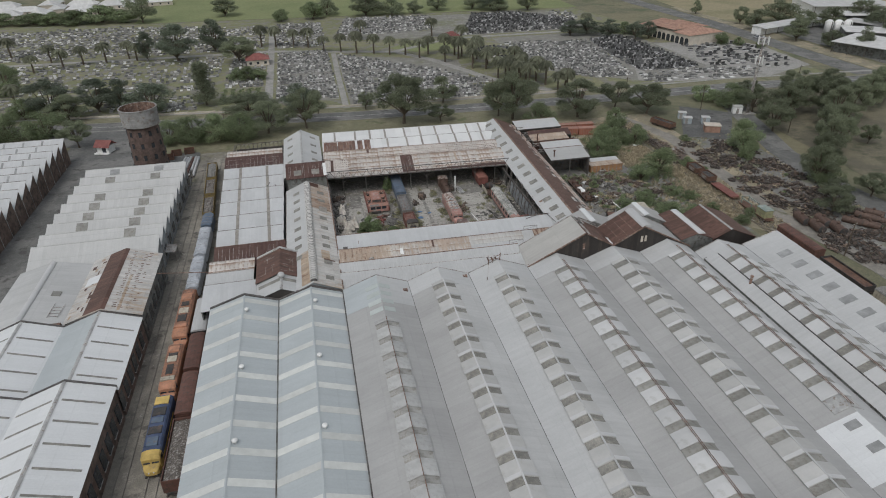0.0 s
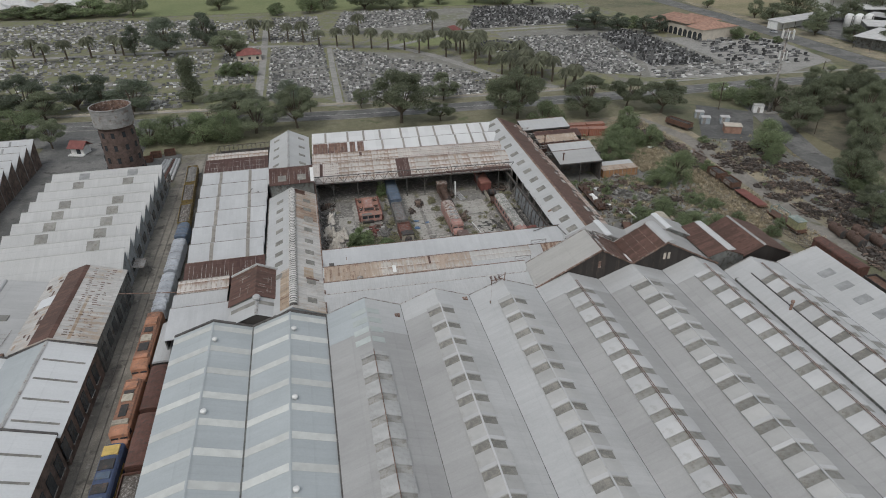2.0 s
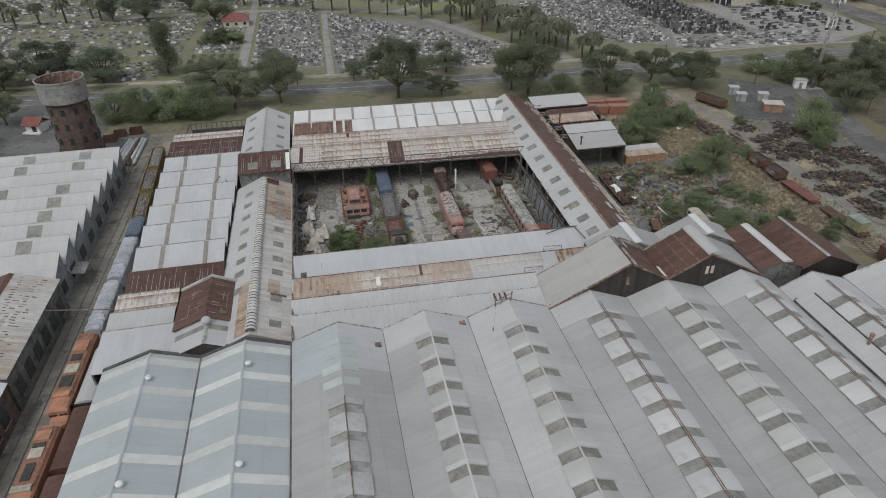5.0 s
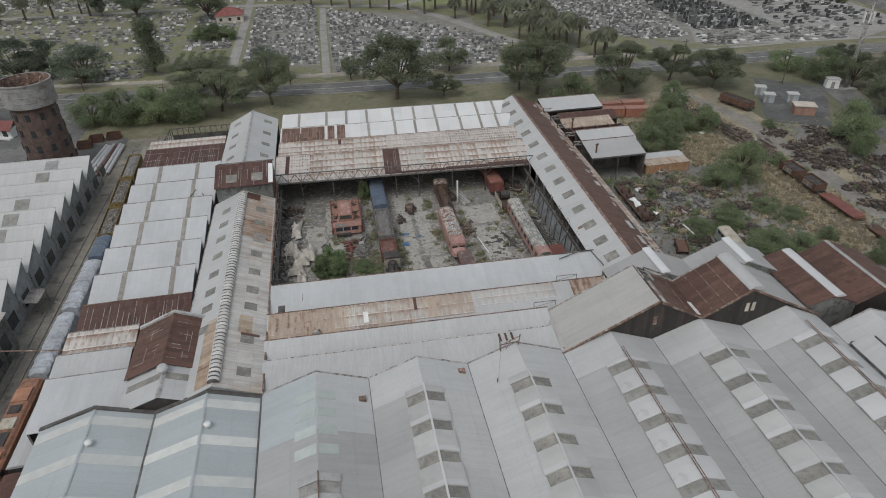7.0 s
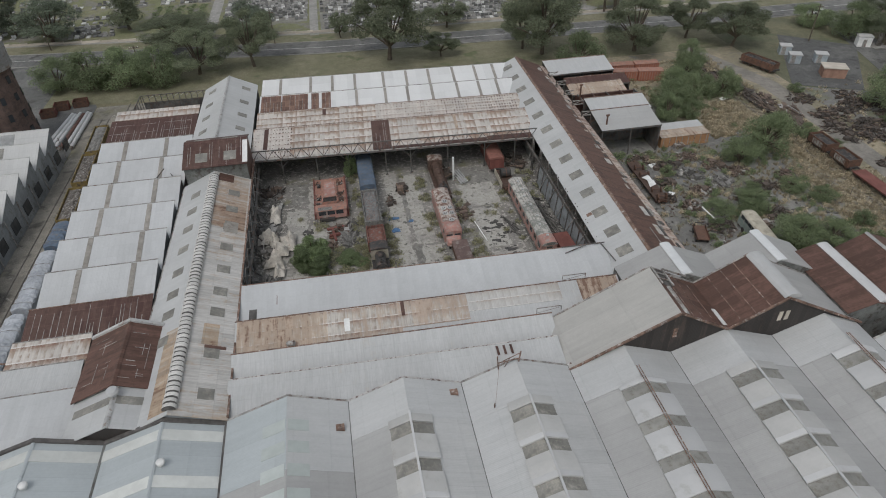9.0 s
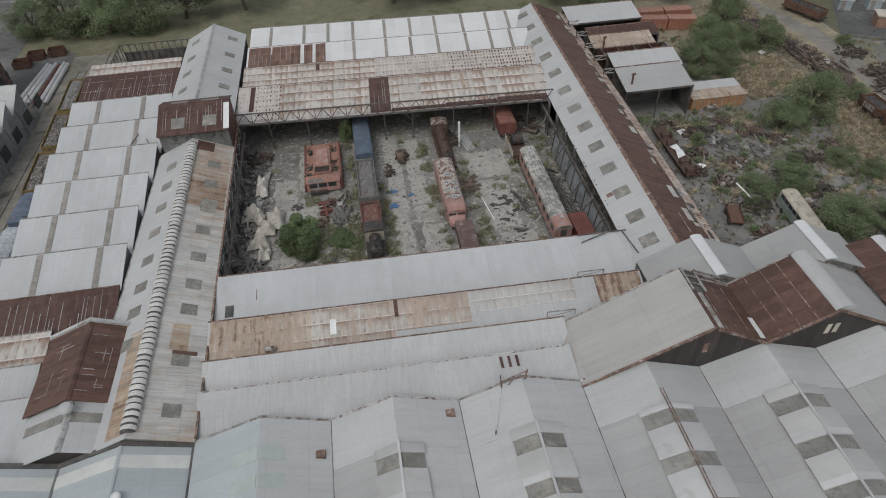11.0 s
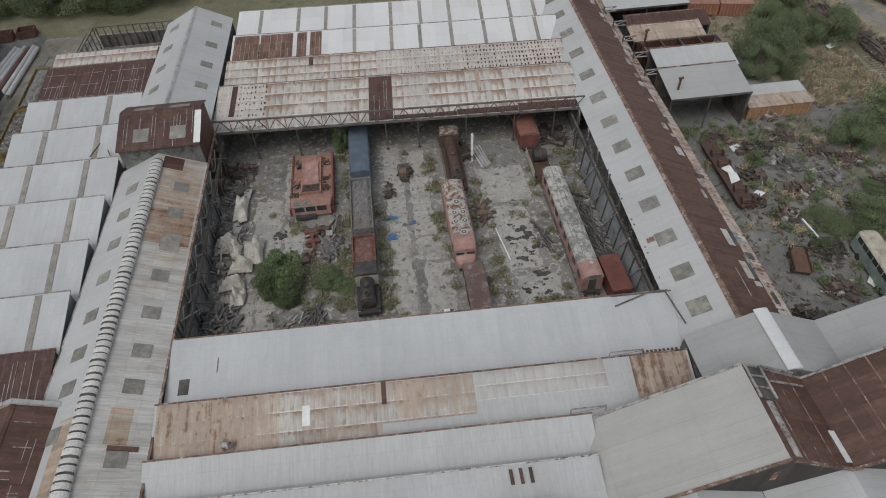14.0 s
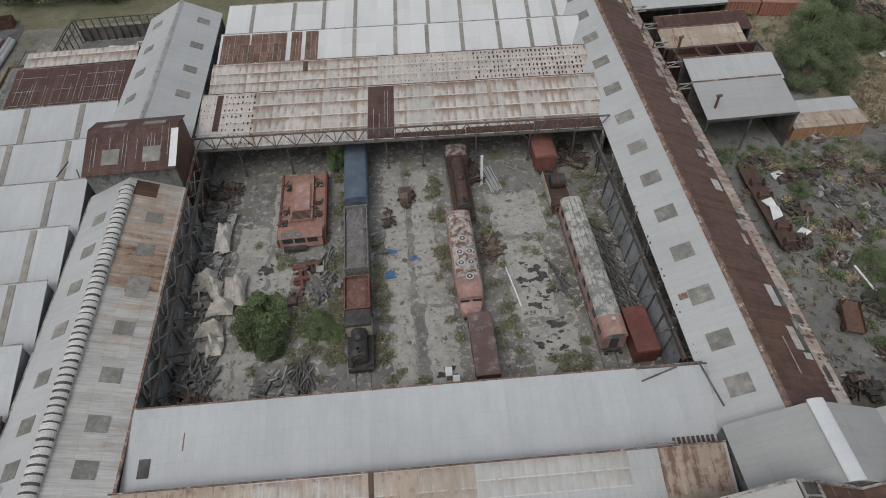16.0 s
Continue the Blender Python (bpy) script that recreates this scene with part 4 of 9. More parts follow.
part("roof_slope", Build().slab((68.8, SY0 - 0.2, 13.0), (80.8, SY0 - 0.2, 6.6), (80.8, SY1, 6.6), (68.8, SY1, 13.0), 0.14), M_GREY_Y, bigs)
part("gable_wall", Build().prism([(42.5, 5.0), (62.0, 5.0), (62.0, 9.1), (55.2, 13.0), (42.5, 6.4)], "y", SY0, SY0 + 0.3), M_GABLE, bigs)
part("gable_wall", Build().prism([(62.0, 5.0), (80.6, 5.0), (80.6, 6.5), (68.8, 12.8), (62.0, 9.1)], "y", SY0, SY0 + 0.3), M_GABLE, bigs)
part("gable_wall", Build().prism([(42.5, 0.0), (80.6, 0.0), (80.6, 6.5), (68.8, 12.8), (62.0, 9.1), (55.2, 13.0), (42.5, 6.4)], "y", SY1 - 0.4, SY1 - 0.1), M_GABLE, bigs)
for pts in (((42.2, 6.55), (55.2, 13.3)), ((55.2, 13.3), (62.0, 9.4)), ((62.0, 9.4), (68.8, 13.1)), ((68.8, 13.1), (80.9, 6.65))):
    (x0, z0), (x1, z1) = pts
    part("barge_board", Build().slab((x0, SY0 - 0.32, z0), (x1, SY0 - 0.32, z1), (x1, SY0 - 0.1, z1), (x0, SY0 - 0.1, z0), 0.25), M_EDGE, bigs)
    part("barge_board", Build().slab((x0, SY1 - 0.1, z0), (x1, SY1 - 0.1, z1), (x1, SY1 + 0.1, z1), (x0, SY1 + 0.1, z0), 0.22), M_PALE_STEEL, bigs)

rear = thing("rear_gable_block", "grey gabled roofs with white curved ridge vents", "workshop")
gable_y(rear, 54.2, 8.0, 60.9, 11.0, 67.5, 8.0, 115.8, 122.2, M_GREY_Y, M_GREY_Y, M_WALL, cap=None, over=0.05)
gable_y(rear, 67.5, 8.0, 74.1, 11.0, 80.6, 8.0, 115.8, 122.2, M_GREY_Y, M_GREY_Y, M_WALL, cap=None, over=0.05)

east_shed = thing("rusted_east_shed", "low shed with red-brown roof strip and white curved vent", "shed")
gable_y(east_shed, 78.6, 8.2, 82.4, 9.3, 86.6, 7.6, 107.5, 119.6, M_RUST_Y, M_RUST_Y, M_WALL, cap=None, over=0.05)
east_shed2 = thing("rusted_corner_shed", "gabled shed with red-brown rusted roof", "shed")
gable_y(east_shed2, 86.7, 7.4, 91.0, 9.4, 97.6, 6.6, 107.5, 120.2, M_RUST_Y, M_RUST_Y, M_GABLE)

# sheds west of the alley
near_w = thing("west_gabled_workshop", "white-roofed gabled workshop with dark skylight strips", "workshop")
for y0, y1, lift in ((-30, 87.0, 1.0), (88.0, 108.2, 0.0)):
    gable_y(near_w, -62.6, 6.0 + lift, -56.2, 8.4 + lift, -49.6, 6.0 + lift, y0, y1, M_WHITE_Y, M_WHITE_Y, M_BRICK, over=0.3)
    gable_y(near_w, -49.5, 6.0 + lift, -42.6, 8.5 + lift, -35.7, 6.0 + lift, y0, y1, M_WHITE_Y if lift else M_BLUE_Y, M_WHITE_Y, M_BRICK, over=0.3)
    for xa, xr, xb, zr in ((-62.6, -56.2, -49.6, 8.4), (-49.5, -42.6, -35.7, 8.5)):
        part("verge_board", Build().prism([(xa - 0.3, 5.6 + lift), (xr, zr - 0.25 + lift), (xb + 0.3, 5.6 + lift), (xb + 0.3, 6.05 + lift), (xr, zr + 0.22 + lift), (xa - 0.3, 6.05 + lift)], "y", y1 + 0.25, y1 + 0.6), M_GUTTER_SHADE, near_w, "black verge board")
    n = 26 if lift else 4
    for k in range(n):
        y = (83.2 if lift else 103.9) - 4.55 * k
        if y > y0 + 1:
            for xa, xb in ((-35.7, -42.6), (-49.5, -42.6), (-49.6, -56.2), (-62.6, -56.2)):
                if lift or xa != -49.5:
                    part("skylight_strip", on_slope(xa, 6.0 + lift, xb, 8.4 + lift + (0.1 if xb > -50 else 0), 0.06, 0.9, y - 0.2, y + 0.2), M_GLAZE, near_w)
rust_w = thing("rusted_west_shed", "gabled shed with cream and red-brown rusted roof", "shed")
gable_y(rust_w, -49.4, 6.6, -42.4, 8.9, -35.6, 6.6, 108.8, 132.5, M_CREAM_Y, M_CREAM_Y, M_WALL, cap=None)
part("rust_band", on_slope(-49.4, 6.6, -42.4, 8.9, 0.5, 1.0, 108.8, 132.6), M_RUST_Y, rust_w, "red-brown rusted ridge sheets")
part("rust_band", on_slope(-35.6, 6.6, -42.4, 8.9, 0.9, 1.0, 108.8, 132.6), M_RUST_Y, rust_w, "red-brown rusted ridge sheets")
rng_w = random.Random(77)
for col in (0.22, 0.36, 0.52, 0.66):
    for k in range(34):
        if rng_w.random() < (0.8 if col in (0.36, 0.66) else 0.35):
            a = col + rng_w.uniform(-0.02, 0.02)
            part("rust_dash", on_slope(-35.6, 6.6, -42.4, 8.9, a, a + rng_w.uniform(0.05, 0.12), 109.3 + 0.68 * k, 109.3 + 0.68 * k + rng_w.uniform(0.1, 0.26), 0.03, 0.03), M_EDGE, rust_w)
part("rust_band", on_slope(-35.6, 6.6, -42.4, 8.9, 0.55, 0.62, 109.0, 122.0, 0.03), M_TAN_Y, rust_w, "tan rusted sheets")
part("white_patch", on_slope(-49.4, 6.6, -42.4, 8.9, 0.1, 0.5, 121.0, 124.4, 0.07), M_WHITE_Y, rust_w, "patch of newer white sheets")
for k in range(16):
    a = rng_w.uniform(0.02, 0.42)
    part("rust_patch", on_slope(-49.4, 6.6, -42.4, 8.9, a, a + rng_w.uniform(0.04, 0.12), 109.4 + 1.42 * k, 109.4 + 1.42 * k + rng_w.uniform(0.4, 1.5), 0.06, 0.03), M_RUST_Y if k % 3 else M_TAN_Y, rust_w)
low_w = thing("low_grey_roofed_shed", "low pale grey roofed shed with a roof ladder", "shed")
gable_y(low_w, -64.8, 5.6, -57.6, 7.6, -49.6, 5.8, 108.8, 132.4, M_MID_Y, M_MID_Y, M_WALL)
part("ridge_roll", Build().loft([[(-57.6 + 0.62 * math.cos(math.pi * k / 8), y, 7.5 + 0.5 * math.sin(math.pi * k / 8)) for k in range(9)] for y in (108.7, 132.2)]), M_COVER, low_w, "rounded white ridge roll")
part("roof_vent", Build().slab((-54.6, 119.2, 7.1), (-53.0, 119.2, 6.74), (-53.0, 120.8, 6.74), (-54.6, 120.8, 7.1), 0.2), M_GLAZE_DIM, low_w)
part("rusty_eave", Build().box(-57.2, -50.2, 108.9, 109.5, 5.9, 6.5), M_EDGE, low_w, "rusty eave sheets")
part("ladder", Build().beam((-53.2, 111.5, 6.75), (-53.0, 116.3, 6.8), 0.08).beam((-51.5, 111.5, 6.4), (-51.3, 116.3, 6.4), 0.08).beam((-53.2, 112, 6.75), (-51.5, 112, 6.4), 0.07)
     .beam((-53.2, 113, 6.75), (-51.5, 113, 6.4), 0.07).beam((-53.1, 114, 6.75), (-51.4, 114, 6.4), 0.07).beam((-53.1, 115, 6.75), (-51.4, 115, 6.4), 0.07), M_PALE_STEEL, low_w, "rusty roof ladder")

saw_a = thing("grey_sawtooth_workshop", "pale sawtooth-roofed workshop with square dirty skylights", "workshop")
M_SAW_A = sheet("dull_white_sheet", (0.47, 0.47, 0.458), "x", tone=0.02, dirt=0.14, length=4.0)
for k in range(9):
    y1 = 139.3 + 5.78 * k
    y0 = y1 - 5.76
    saw(saw_a, -64.2, -37.0, y0, 5.4, y1, 8.1, M_SAW_A, M_SIDING, edge=M_SAW_A)
    q = lambda x, a: (x, y0 + 5.76 * a, 5.4 + 2.7 * a + 0.05)
    for x, bare in ((-57.6, (0, 1, 6)), (-45.6, (0, 6))):
        if k not in bare:
            part("skylight", Build().slab(q(x, 0.3), q(x + 2.6, 0.3), q(x + 2.6, 0.93), q(x, 0.93), 0.05), M_GLAZE_DIM if k < 8 else M_GLAZE_GREY, saw_a)
    part("ridge_line", Build().box(-64.3, -36.9, y1 + 0.2, y1 + 0.3, 7.95, 8.22), M_CAP if k not in (3, 4) else M_EDGE, saw_a)

saw_far = thing("far_white_sawtooth_workshop", "brick workshop with bright white sawtooth roof", "workshop")
for k in range(13):
    y1 = 145.5 + 5.87 * k
    y0 = y1 - 5.85
    saw(saw_far, -140, -78.6, y0, 5.4, y1, 8.5, M_WHITE_X, M_BRICK, edge=M_PALE_STEEL)
    for j in range(9):
        x = -85.0 - 5.6 * j
        part("skylight_strip", Build().slab((x, y0 + 0.4, 5.68), (x + 0.6, y0 + 0.4, 5.68), (x + 0.6, y0 + 5.5, 8.38), (x, y0 + 5.5, 8.38), 0.05), M_GLAZE_GREY, saw_far)
    part("downpipe", Build().rod((-78.45, y0, 0), (-78.45, y0, 5.3), 0.1, 0.1, 6), M_PALE_STEEL, saw_far)

# small sheds north-east of the courtyard
for nm, lab, x0, x1, y0, z0, y1, z1, m in (("grey_steel_shed", "open-fronted shed with plain grey steel roof", 69.6, 82.0, 164.0, 6.0, 170.6, 7.2, M_GREY_Y),
                                          ("grey_rear_shed", "shed with plain grey steel roof", 70.2, 83.0, 170.9, 6.4, 176.0, 7.4, M_PALE_X),
                                          ("tan_roofed_shed", "shed with tan rusting roof", 69.8, 82.4, 181.4, 5.8, 185.4, 6.6, M_TAN_X),
                                          ("rust_roofed_shed", "shed with red-brown rusted roof", 70.5, 85.0, 185.6, 5.6, 189.2, 6.4, M_RUST_X),
                                          ("north_corner_shed", "shed with pale grey roof", 68.6, 84.0, 192.6, 6.0, 199.0, 7.0, M_PALE_X)):
    s = thing(nm, lab, "shed")
    slope = (z1 - z0) / (y1 - y0)
    part("roof", Build().slab((x0, y0, z0), (x1, y0, z0), (x1, y1, z1), (x0, y1, z1), 0.12), m, s)
    part("ridge_edge", Build().box(x0 - 0.05, x1 + 0.05, y1 - 0.05, y1 + 0.2, z1 - 0.1, z1 + 0.07), M_EDGE, s)
    part("fascia", Build().box(x0, x1, y0 - 0.08, y0, z0 - 0.35, z0 - 0.02), M_STEEL, s)
    part("end_wall", Build().prism([(y0, 0), (y1, 0), (y1, z1 - 0.14), (y0, z0 - 0.14)], "x", x1 - 0.2, x1 - 0.05), M_STEEL, s)
    part("back_wall", Build().box(x0, x1 - 0.2, y1 - 0.3, y1 - 0.1, 0, z1 - 0.2), M_STEEL, s)
    for k in range(3):
        xx = x0 + 0.2 + (x1 - x0 - 0.4) * k / 2
        part("post", Build().box(xx - 0.1, xx + 0.1, y0 + 0.1, y0 + 0.3, 0, z0 - 0.14), M_STEEL, s)

# ---- trees and palms ----
M_BARK = plain("grey_brown_bark", (0.13, 0.105, 0.08), 0.9, size=1.0)
M_GUM = leaf_mat("gum_foliage", (0.152, 0.176, 0.116), (0.235, 0.255, 0.168))
M_DARK_LEAF = leaf_mat("dark_conifer_foliage", (0.13, 0.155, 0.115), (0.17, 0.195, 0.142))
M_BUSH = leaf_mat("bush_foliage", (0.165, 0.205, 0.112), (0.245, 0.285, 0.168))
M_SHRUB = leaf_mat("bright_shrub_foliage", (0.15, 0.195, 0.10), (0.225, 0.275, 0.145))
M_PALM = leaf_mat("palm_frond", (0.15, 0.16, 0.11), (0.19, 0.195, 0.135))
M_STRAW = leaf_mat("straw_grass", (0.40, 0.345, 0.25), (0.50, 0.44, 0.33))
M_WEED = leaf_mat("green_weeds", (0.225, 0.23, 0.145), (0.36, 0.34, 0.235))


def leaf(b, p, size, rng, out=None):
    """One folded clump of leaves at p, turned outwards from its lobe and up."""
    n = Vector((rng.gauss(0, 1), rng.gauss(0, 1), rng.gauss(1.1, 0.8)))
    if out is not None:
        n = out * 1.3 + n * 0.5
    n.normalize()
    u = n.orthogonal().normalized()
    u.rotate(Matrix.Rotation(rng.uniform(0, 6.28), 3, n))
    v = n.cross(u)
    k = len(b.v)
    s = size * rng.uniform(0.7, 1.3)
    b.v += [tuple(p + u * s), tuple(p + v * s * 0.6 + n * s * 0.25), tuple(p - u * s * 0.9), tuple(p - v * s * 0.6 + n * s * 0.2)]
    b.f += [(k, k + 1, k + 2), (k, k + 2, k + 3)]


def crown_mesh(name, seed, material, radius, low, high, lobes, count, size, spread=0.74, cone=False, flat=0.62, r_lo=0.2, r_hi=0.4):
    """A crown of leaf clumps gathered in uneven, layered lobes, with gaps between them."""
    rng = random.Random(seed)
    b = Build()
    mids = []
    for i in range(lobes):
        a = i * 2.4 + rng.uniform(-0.6, 0.6)
        h = rng.uniform(0.05, 1.0)
        wide = (1 - h * 0.85) if cone else math.sqrt(max(0.06, 1 - (2 * h - 0.85) ** 2))
        d = radius * spread * wide * math.sqrt(rng.uniform(0.25, 1))
        r = radius * rng.uniform(r_lo, r_hi) * (1.35 if cone else 1.1 - 0.25 * h)
        mids.append((Vector((d * math.cos(a), d * math.sin(a), low + (high - low) * (0.1 + 0.8 * h))), r))
    total = sum(r * r for c, r in mids)
    for c, r in mids:
        for i in range(int(count * r * r / total)):
            d = Vector((rng.gauss(0, 1), rng.gauss(0, 1), rng.gauss(0.3, 0.85))).normalized()
            q = rng.uniform(0.3, 1.0) ** 0.5 * (1.0 if rng.random() < 0.88 else 1.18)
            p = c + Vector((d.x, d.y, d.z * flat)) * r * q
            leaf(b, p, size * (1.4 if q < 0.75 else 1.0), rng, d)
    return b.mesh(name, material), mids


def trunk_mesh(name, seed, low, mids, r0=0.42):
    rng = random.Random(seed)
    b = Build()
    top = Vector((rng.uniform(-0.4, 0.4), rng.uniform(-0.4, 0.4), low * 1.05))
    b.rod((0, 0, -0.3), top * 0.5, r0, r0 * 0.8, 8)
    b.rod(top * 0.5, top, r0 * 0.8, r0 * 0.62, 8)
    for c, r in mids[:16]:
        m = top.lerp(c, 0.55) + Vector((0, 0, 0.3))
        b.rod(top * 0.97, m, r0 * 0.5, r0 * 0.32, 6)
        b.rod(m, c, r0 * 0.32, r0 * 0.1, 5)
    return b.mesh(name, M_BARK)


KINDS = {}
for k, args in {"gum": (M_GUM, 7.0, 2.6, 14.0, 30, 15000, 0.16, 0.7, 0.19, 0.34), "conifer": (M_DARK_LEAF, 6.5, 0.8, 14.0, 30, 11000, 0.165, 0.6, 0.22, 0.4), "bush": (M_BUSH, 6.0, 0.1, 8.5, 30, 9500, 0.15, 0.75, 0.22, 0.42),
                "shrub": (M_SHRUB, 6.0, 0.1, 8.5, 26, 7000, 0.27, 0.75, 0.24, 0.42), "far_gum": (M_GUM, 7.0, 1.2, 14.0, 22, 3600, 0.3, 0.72, 0.24, 0.44), "far_bush": (M_BUSH, 6.0, 0.1, 8.5, 20, 3200, 0.28, 0.75, 0.24, 0.42)}.items():
    m, rad, low, high, lobes, count, size, flat_z, r_lo, r_hi = args
    KINDS[k] = []
    for s in range(4):
        crown, mids = crown_mesh("crown", 11 * s + len(k), m, rad, low, high, lobes, count, size, 0.88 if k == "gum" else 0.78, False, flat_z, r_lo, r_hi)
        KINDS[k].append((crown, trunk_mesh("trunk", s, max(low, 1.2), mids), rad, high))
cyp, mids = crown_mesh("crown", 77, M_GUM, 4.6, 0.6, 18.0, 44, 9000, 0.19, 0.62, True, 0.9)
KINDS["cypress"] = [(cyp, trunk_mesh("trunk", 9, 1.4, mids), 4.6, 18.0)]

TREE_NO = [0]


def tree(kind, x, y, r, h, label, name="tree", group=""):
    TREE_NO[0] += 1
    if y > 430 or x > 255:
        kind = {"gum": "far_gum", "bush": "far_bush"}.get(kind, kind)
    crown, trunk, rad, high = KINDS[kind][TREE_NO[0] % len(KINDS[kind])]
    t = thing(name, label, "bush" if name == "bush" else "tree", group)
    t.matrix_basis = pose(x, y, 0, 0, 0, (TREE_NO[0] * 67) % 360) @ Matrix.Diagonal((1.2 * r / rad, 1.2 * r / rad, 1.06 * h / high, 1))
    part("trunk", trunk, None, t)
    part("crown", crown, None, t)
    return t


GUM_A = [(-92, 264, 6.7, 10.1), (-80, 231, 4.5, 10.5), (-32, 345, 8.8, 13.6), (-23, 253, 10.1, 8.2), (-15, 229, 7.3, 11.6), (-1, 231, 6.5, 15.4), (23, 248, 3.0, 7.3), (35, 227, 9.7, 18.2), (55, 249, 5.3, 10.4), (49, 226, 4.3, 6.6),
         (72, 226, 5.5, 14.3), (76, 221, 9.1, 17.0), (101, 217, 8.4, 13.6), (119, 223, 5.8, 11.2), (128, 214, 7.2, 12.0), (209, 196, 6.0, 13.5), (196, 188, 5.6, 14.0)]
GUM_B = [(-51, 496, 9.1, 11.4), (47, 466, 11.8, 14.7),
         (65, 462, 9.6, 10.8), (140, 452, 6.8, 9.1), (162, 452, 7.3, 10.4), (271, 362, 4.6, 10.1), (268, 343, 6.7, 11.5), (295, 359, 10.7, 13.4), (286, 325, 6.6, 12.5), (270, 310, 7.0, 11.9), (276, 291, 6.0, 8.7), (283, 277, 4.4, 12.5)]
GUM_C = [(334, 318, 10.0, 12.5), (342, 344, 8.8, 13.2), (264, 401, 3.5, 8.7), (81, 463, 5.6, 8.8), (125, 470, 8.2, 10.0), (54, 482, 6.2, 9.7), (-105, 486, 9.7, 20.0), (312, 335, 8.0, 12.0), (326, 300, 8.0, 12.0), (100, 472, 8.0, 10.0), (20, 476, 8.0, 11.0)]
GUM_D = [(170, 216, 4.2, 7.0), (178, 222, 4.2, 7.5), (161, 184, 5.8, 11.5), (174, 195, 6.0, 13.0), (184, 182, 5.8, 14.5), (175, 171, 5.2, 14.0), (183, 165, 2.9, 7.0), (167, 204, 4.6, 10.0), (182, 199, 5.8, 13.5)]
GUM_E = [(166, 162, 5.0, 13.5), (156, 153, 4.4, 11.0), (144, 142, 4.8, 11.5), (134, 124, 4.4, 7.5), (190, 210, 6.4, 14.0), (201, 206, 6.6, 14.0), (222, 203, 6.4, 13.0), (236, 212, 6.4, 12.0), (152, 130, 4.2, 7.0), (192, 194, 6.2, 14.5), (141, 131, 3.6, 6.0)]
for x, y, r, h in GUM_E + GUM_A + GUM_B + GUM_C + GUM_D:
    tree("gum", x, y, r, h, "grey-green gum tree with an open uneven crown", group="gum trees")
for x, y, r, h in ((-100, 272, 8.4, 14.9), (-83, 274, 6.9, 13.8), (-75, 275, 5.8, 12.8), (-62, 266, 8.6, 12.5), (-80, 364, 4.5, 15.0), (-64, 359, 9.6, 19.0), (-47, 376, 6.9, 18.0), (-3, 254, 6.8, 11.0), (138, 462, 10.0, 11.2), (156, 359, 5.8, 8.9),
                  (167, 360, 8.1, 9.6), (176, 348, 6.5, 10.0), (188, 340, 5.8, 9.3), (195, 338, 4.2, 9.8)):
    tree("conifer", x, y, r, h, "dense dark green conifer", group="dark conifers")
tree("cypress", -41, 272, 5.6, 17.0, "tall grey-green conical cypress at the cemetery edge")
for x, y, r, h in ((-110, 271, 5.4, 7.8), (-130, 313, 7.6, 12.5), (-107, 245, 6.2, 9.0), (-94, 243, 7.2, 10.0), (-118, 240, 6.2, 9.0), (-31, 309.5, 4.0, 5.2), (-26, 309, 4.6, 5.8), (-21, 308.6, 4.0, 5.2), (-49, 227.5, 5.4, 7.6), (-41, 226, 6.2, 9.0), (-32, 225, 6.4, 9.4), (-24, 224, 5.4, 10.0), (82, 209, 5.4, 9.0), (109.6, 203.4, 4.0, 6.6), (139.6, 171.2, 5.6, 9.4),
                  (159, 224, 5.1, 6.0), (163, 213, 5.6, 8.9), (146, 142, 4.9, 8.0), (-11, 460, 5.7, 7.9), (10, 462, 7.7, 10.9), (-150, 494, 11.6, 8.6), (-133, 496, 11.7, 10.5)):
    tree("bush", x, y, r, h, "dense mid-green rounded tree", group="dense green trees")
for x, y, r, h in ((-178, 500, 11.6, 7.4), (-200, 504, 9.8, 7.7), (-222, 508, 11.0, 8.0), (-165, 497, 10.0, 7.6), (189, 355, 5.0, 6.4), (226, 314, 3.9, 6.0), (222, 322, 3.0, 5.0), (233, 309, 3.0, 4.0), (-118, 492, 8.0, 8.0), (240, 300, 2.4, 3.4)):
    tree("bush", x, y, r, h, "dense mid-green rounded tree", group="dense green trees")
for x, y, r, h in ((93.5, 181.7, 4.2, 6.4), (90.6, 177.2, 3.0, 5.2), (99.6, 184.5, 3.3, 6.0), (95.5, 176.0, 2.5, 4.2), (104.5, 186.4, 2.8, 4.6), (108.4, 185.1, 4.2, 5.8), (102.7, 158.7, 4.7, 7.9), (95.5, 156.4, 3.4, 5.0), (79.5, 154.6, 1.3, 2.2), (88.7, 141.4, 3.2, 3.4), (83.1, 141.7, 2.6, 1.7), (89.6, 130.4, 3.8, 5.4),
                  (96.6, 130.1, 2.9, 3.5), (104.6, 133.4, 1.9, 1.9), (102.5, 141.5, 2.3, 2.0), (99.2, 145.2, 2.2, 2.2), (114.4, 162.8, 2.0, 2.8), (116.9, 157.0, 1.4, 1.8), (112.1, 127.6, 1.5, 2.3), (135.9, 162.9, 2.8, 5.7), (126.0, 183.0, 1.7, 2.0), (105, 196, 3.6, 5.6), (98.4, 190.4, 3.4, 5.4), (86.6, 139.0, 1.8, 1.4), (80.4, 137.6, 1.5, 1.3), (92.6, 146.8, 1.6, 1.4), (107.5, 124.5, 2.0, 2.2)):
    tree("bush", x, y, r, h * 1.05, "mid-green leafy self-sown shrub among scrap", "bush", "self-sown shrubs")
tree("shrub", 12.6, 143.2, 2.7, 4.2, "mid-green leafy self-sown shrub among scrap", "bush", "self-sown shrubs")
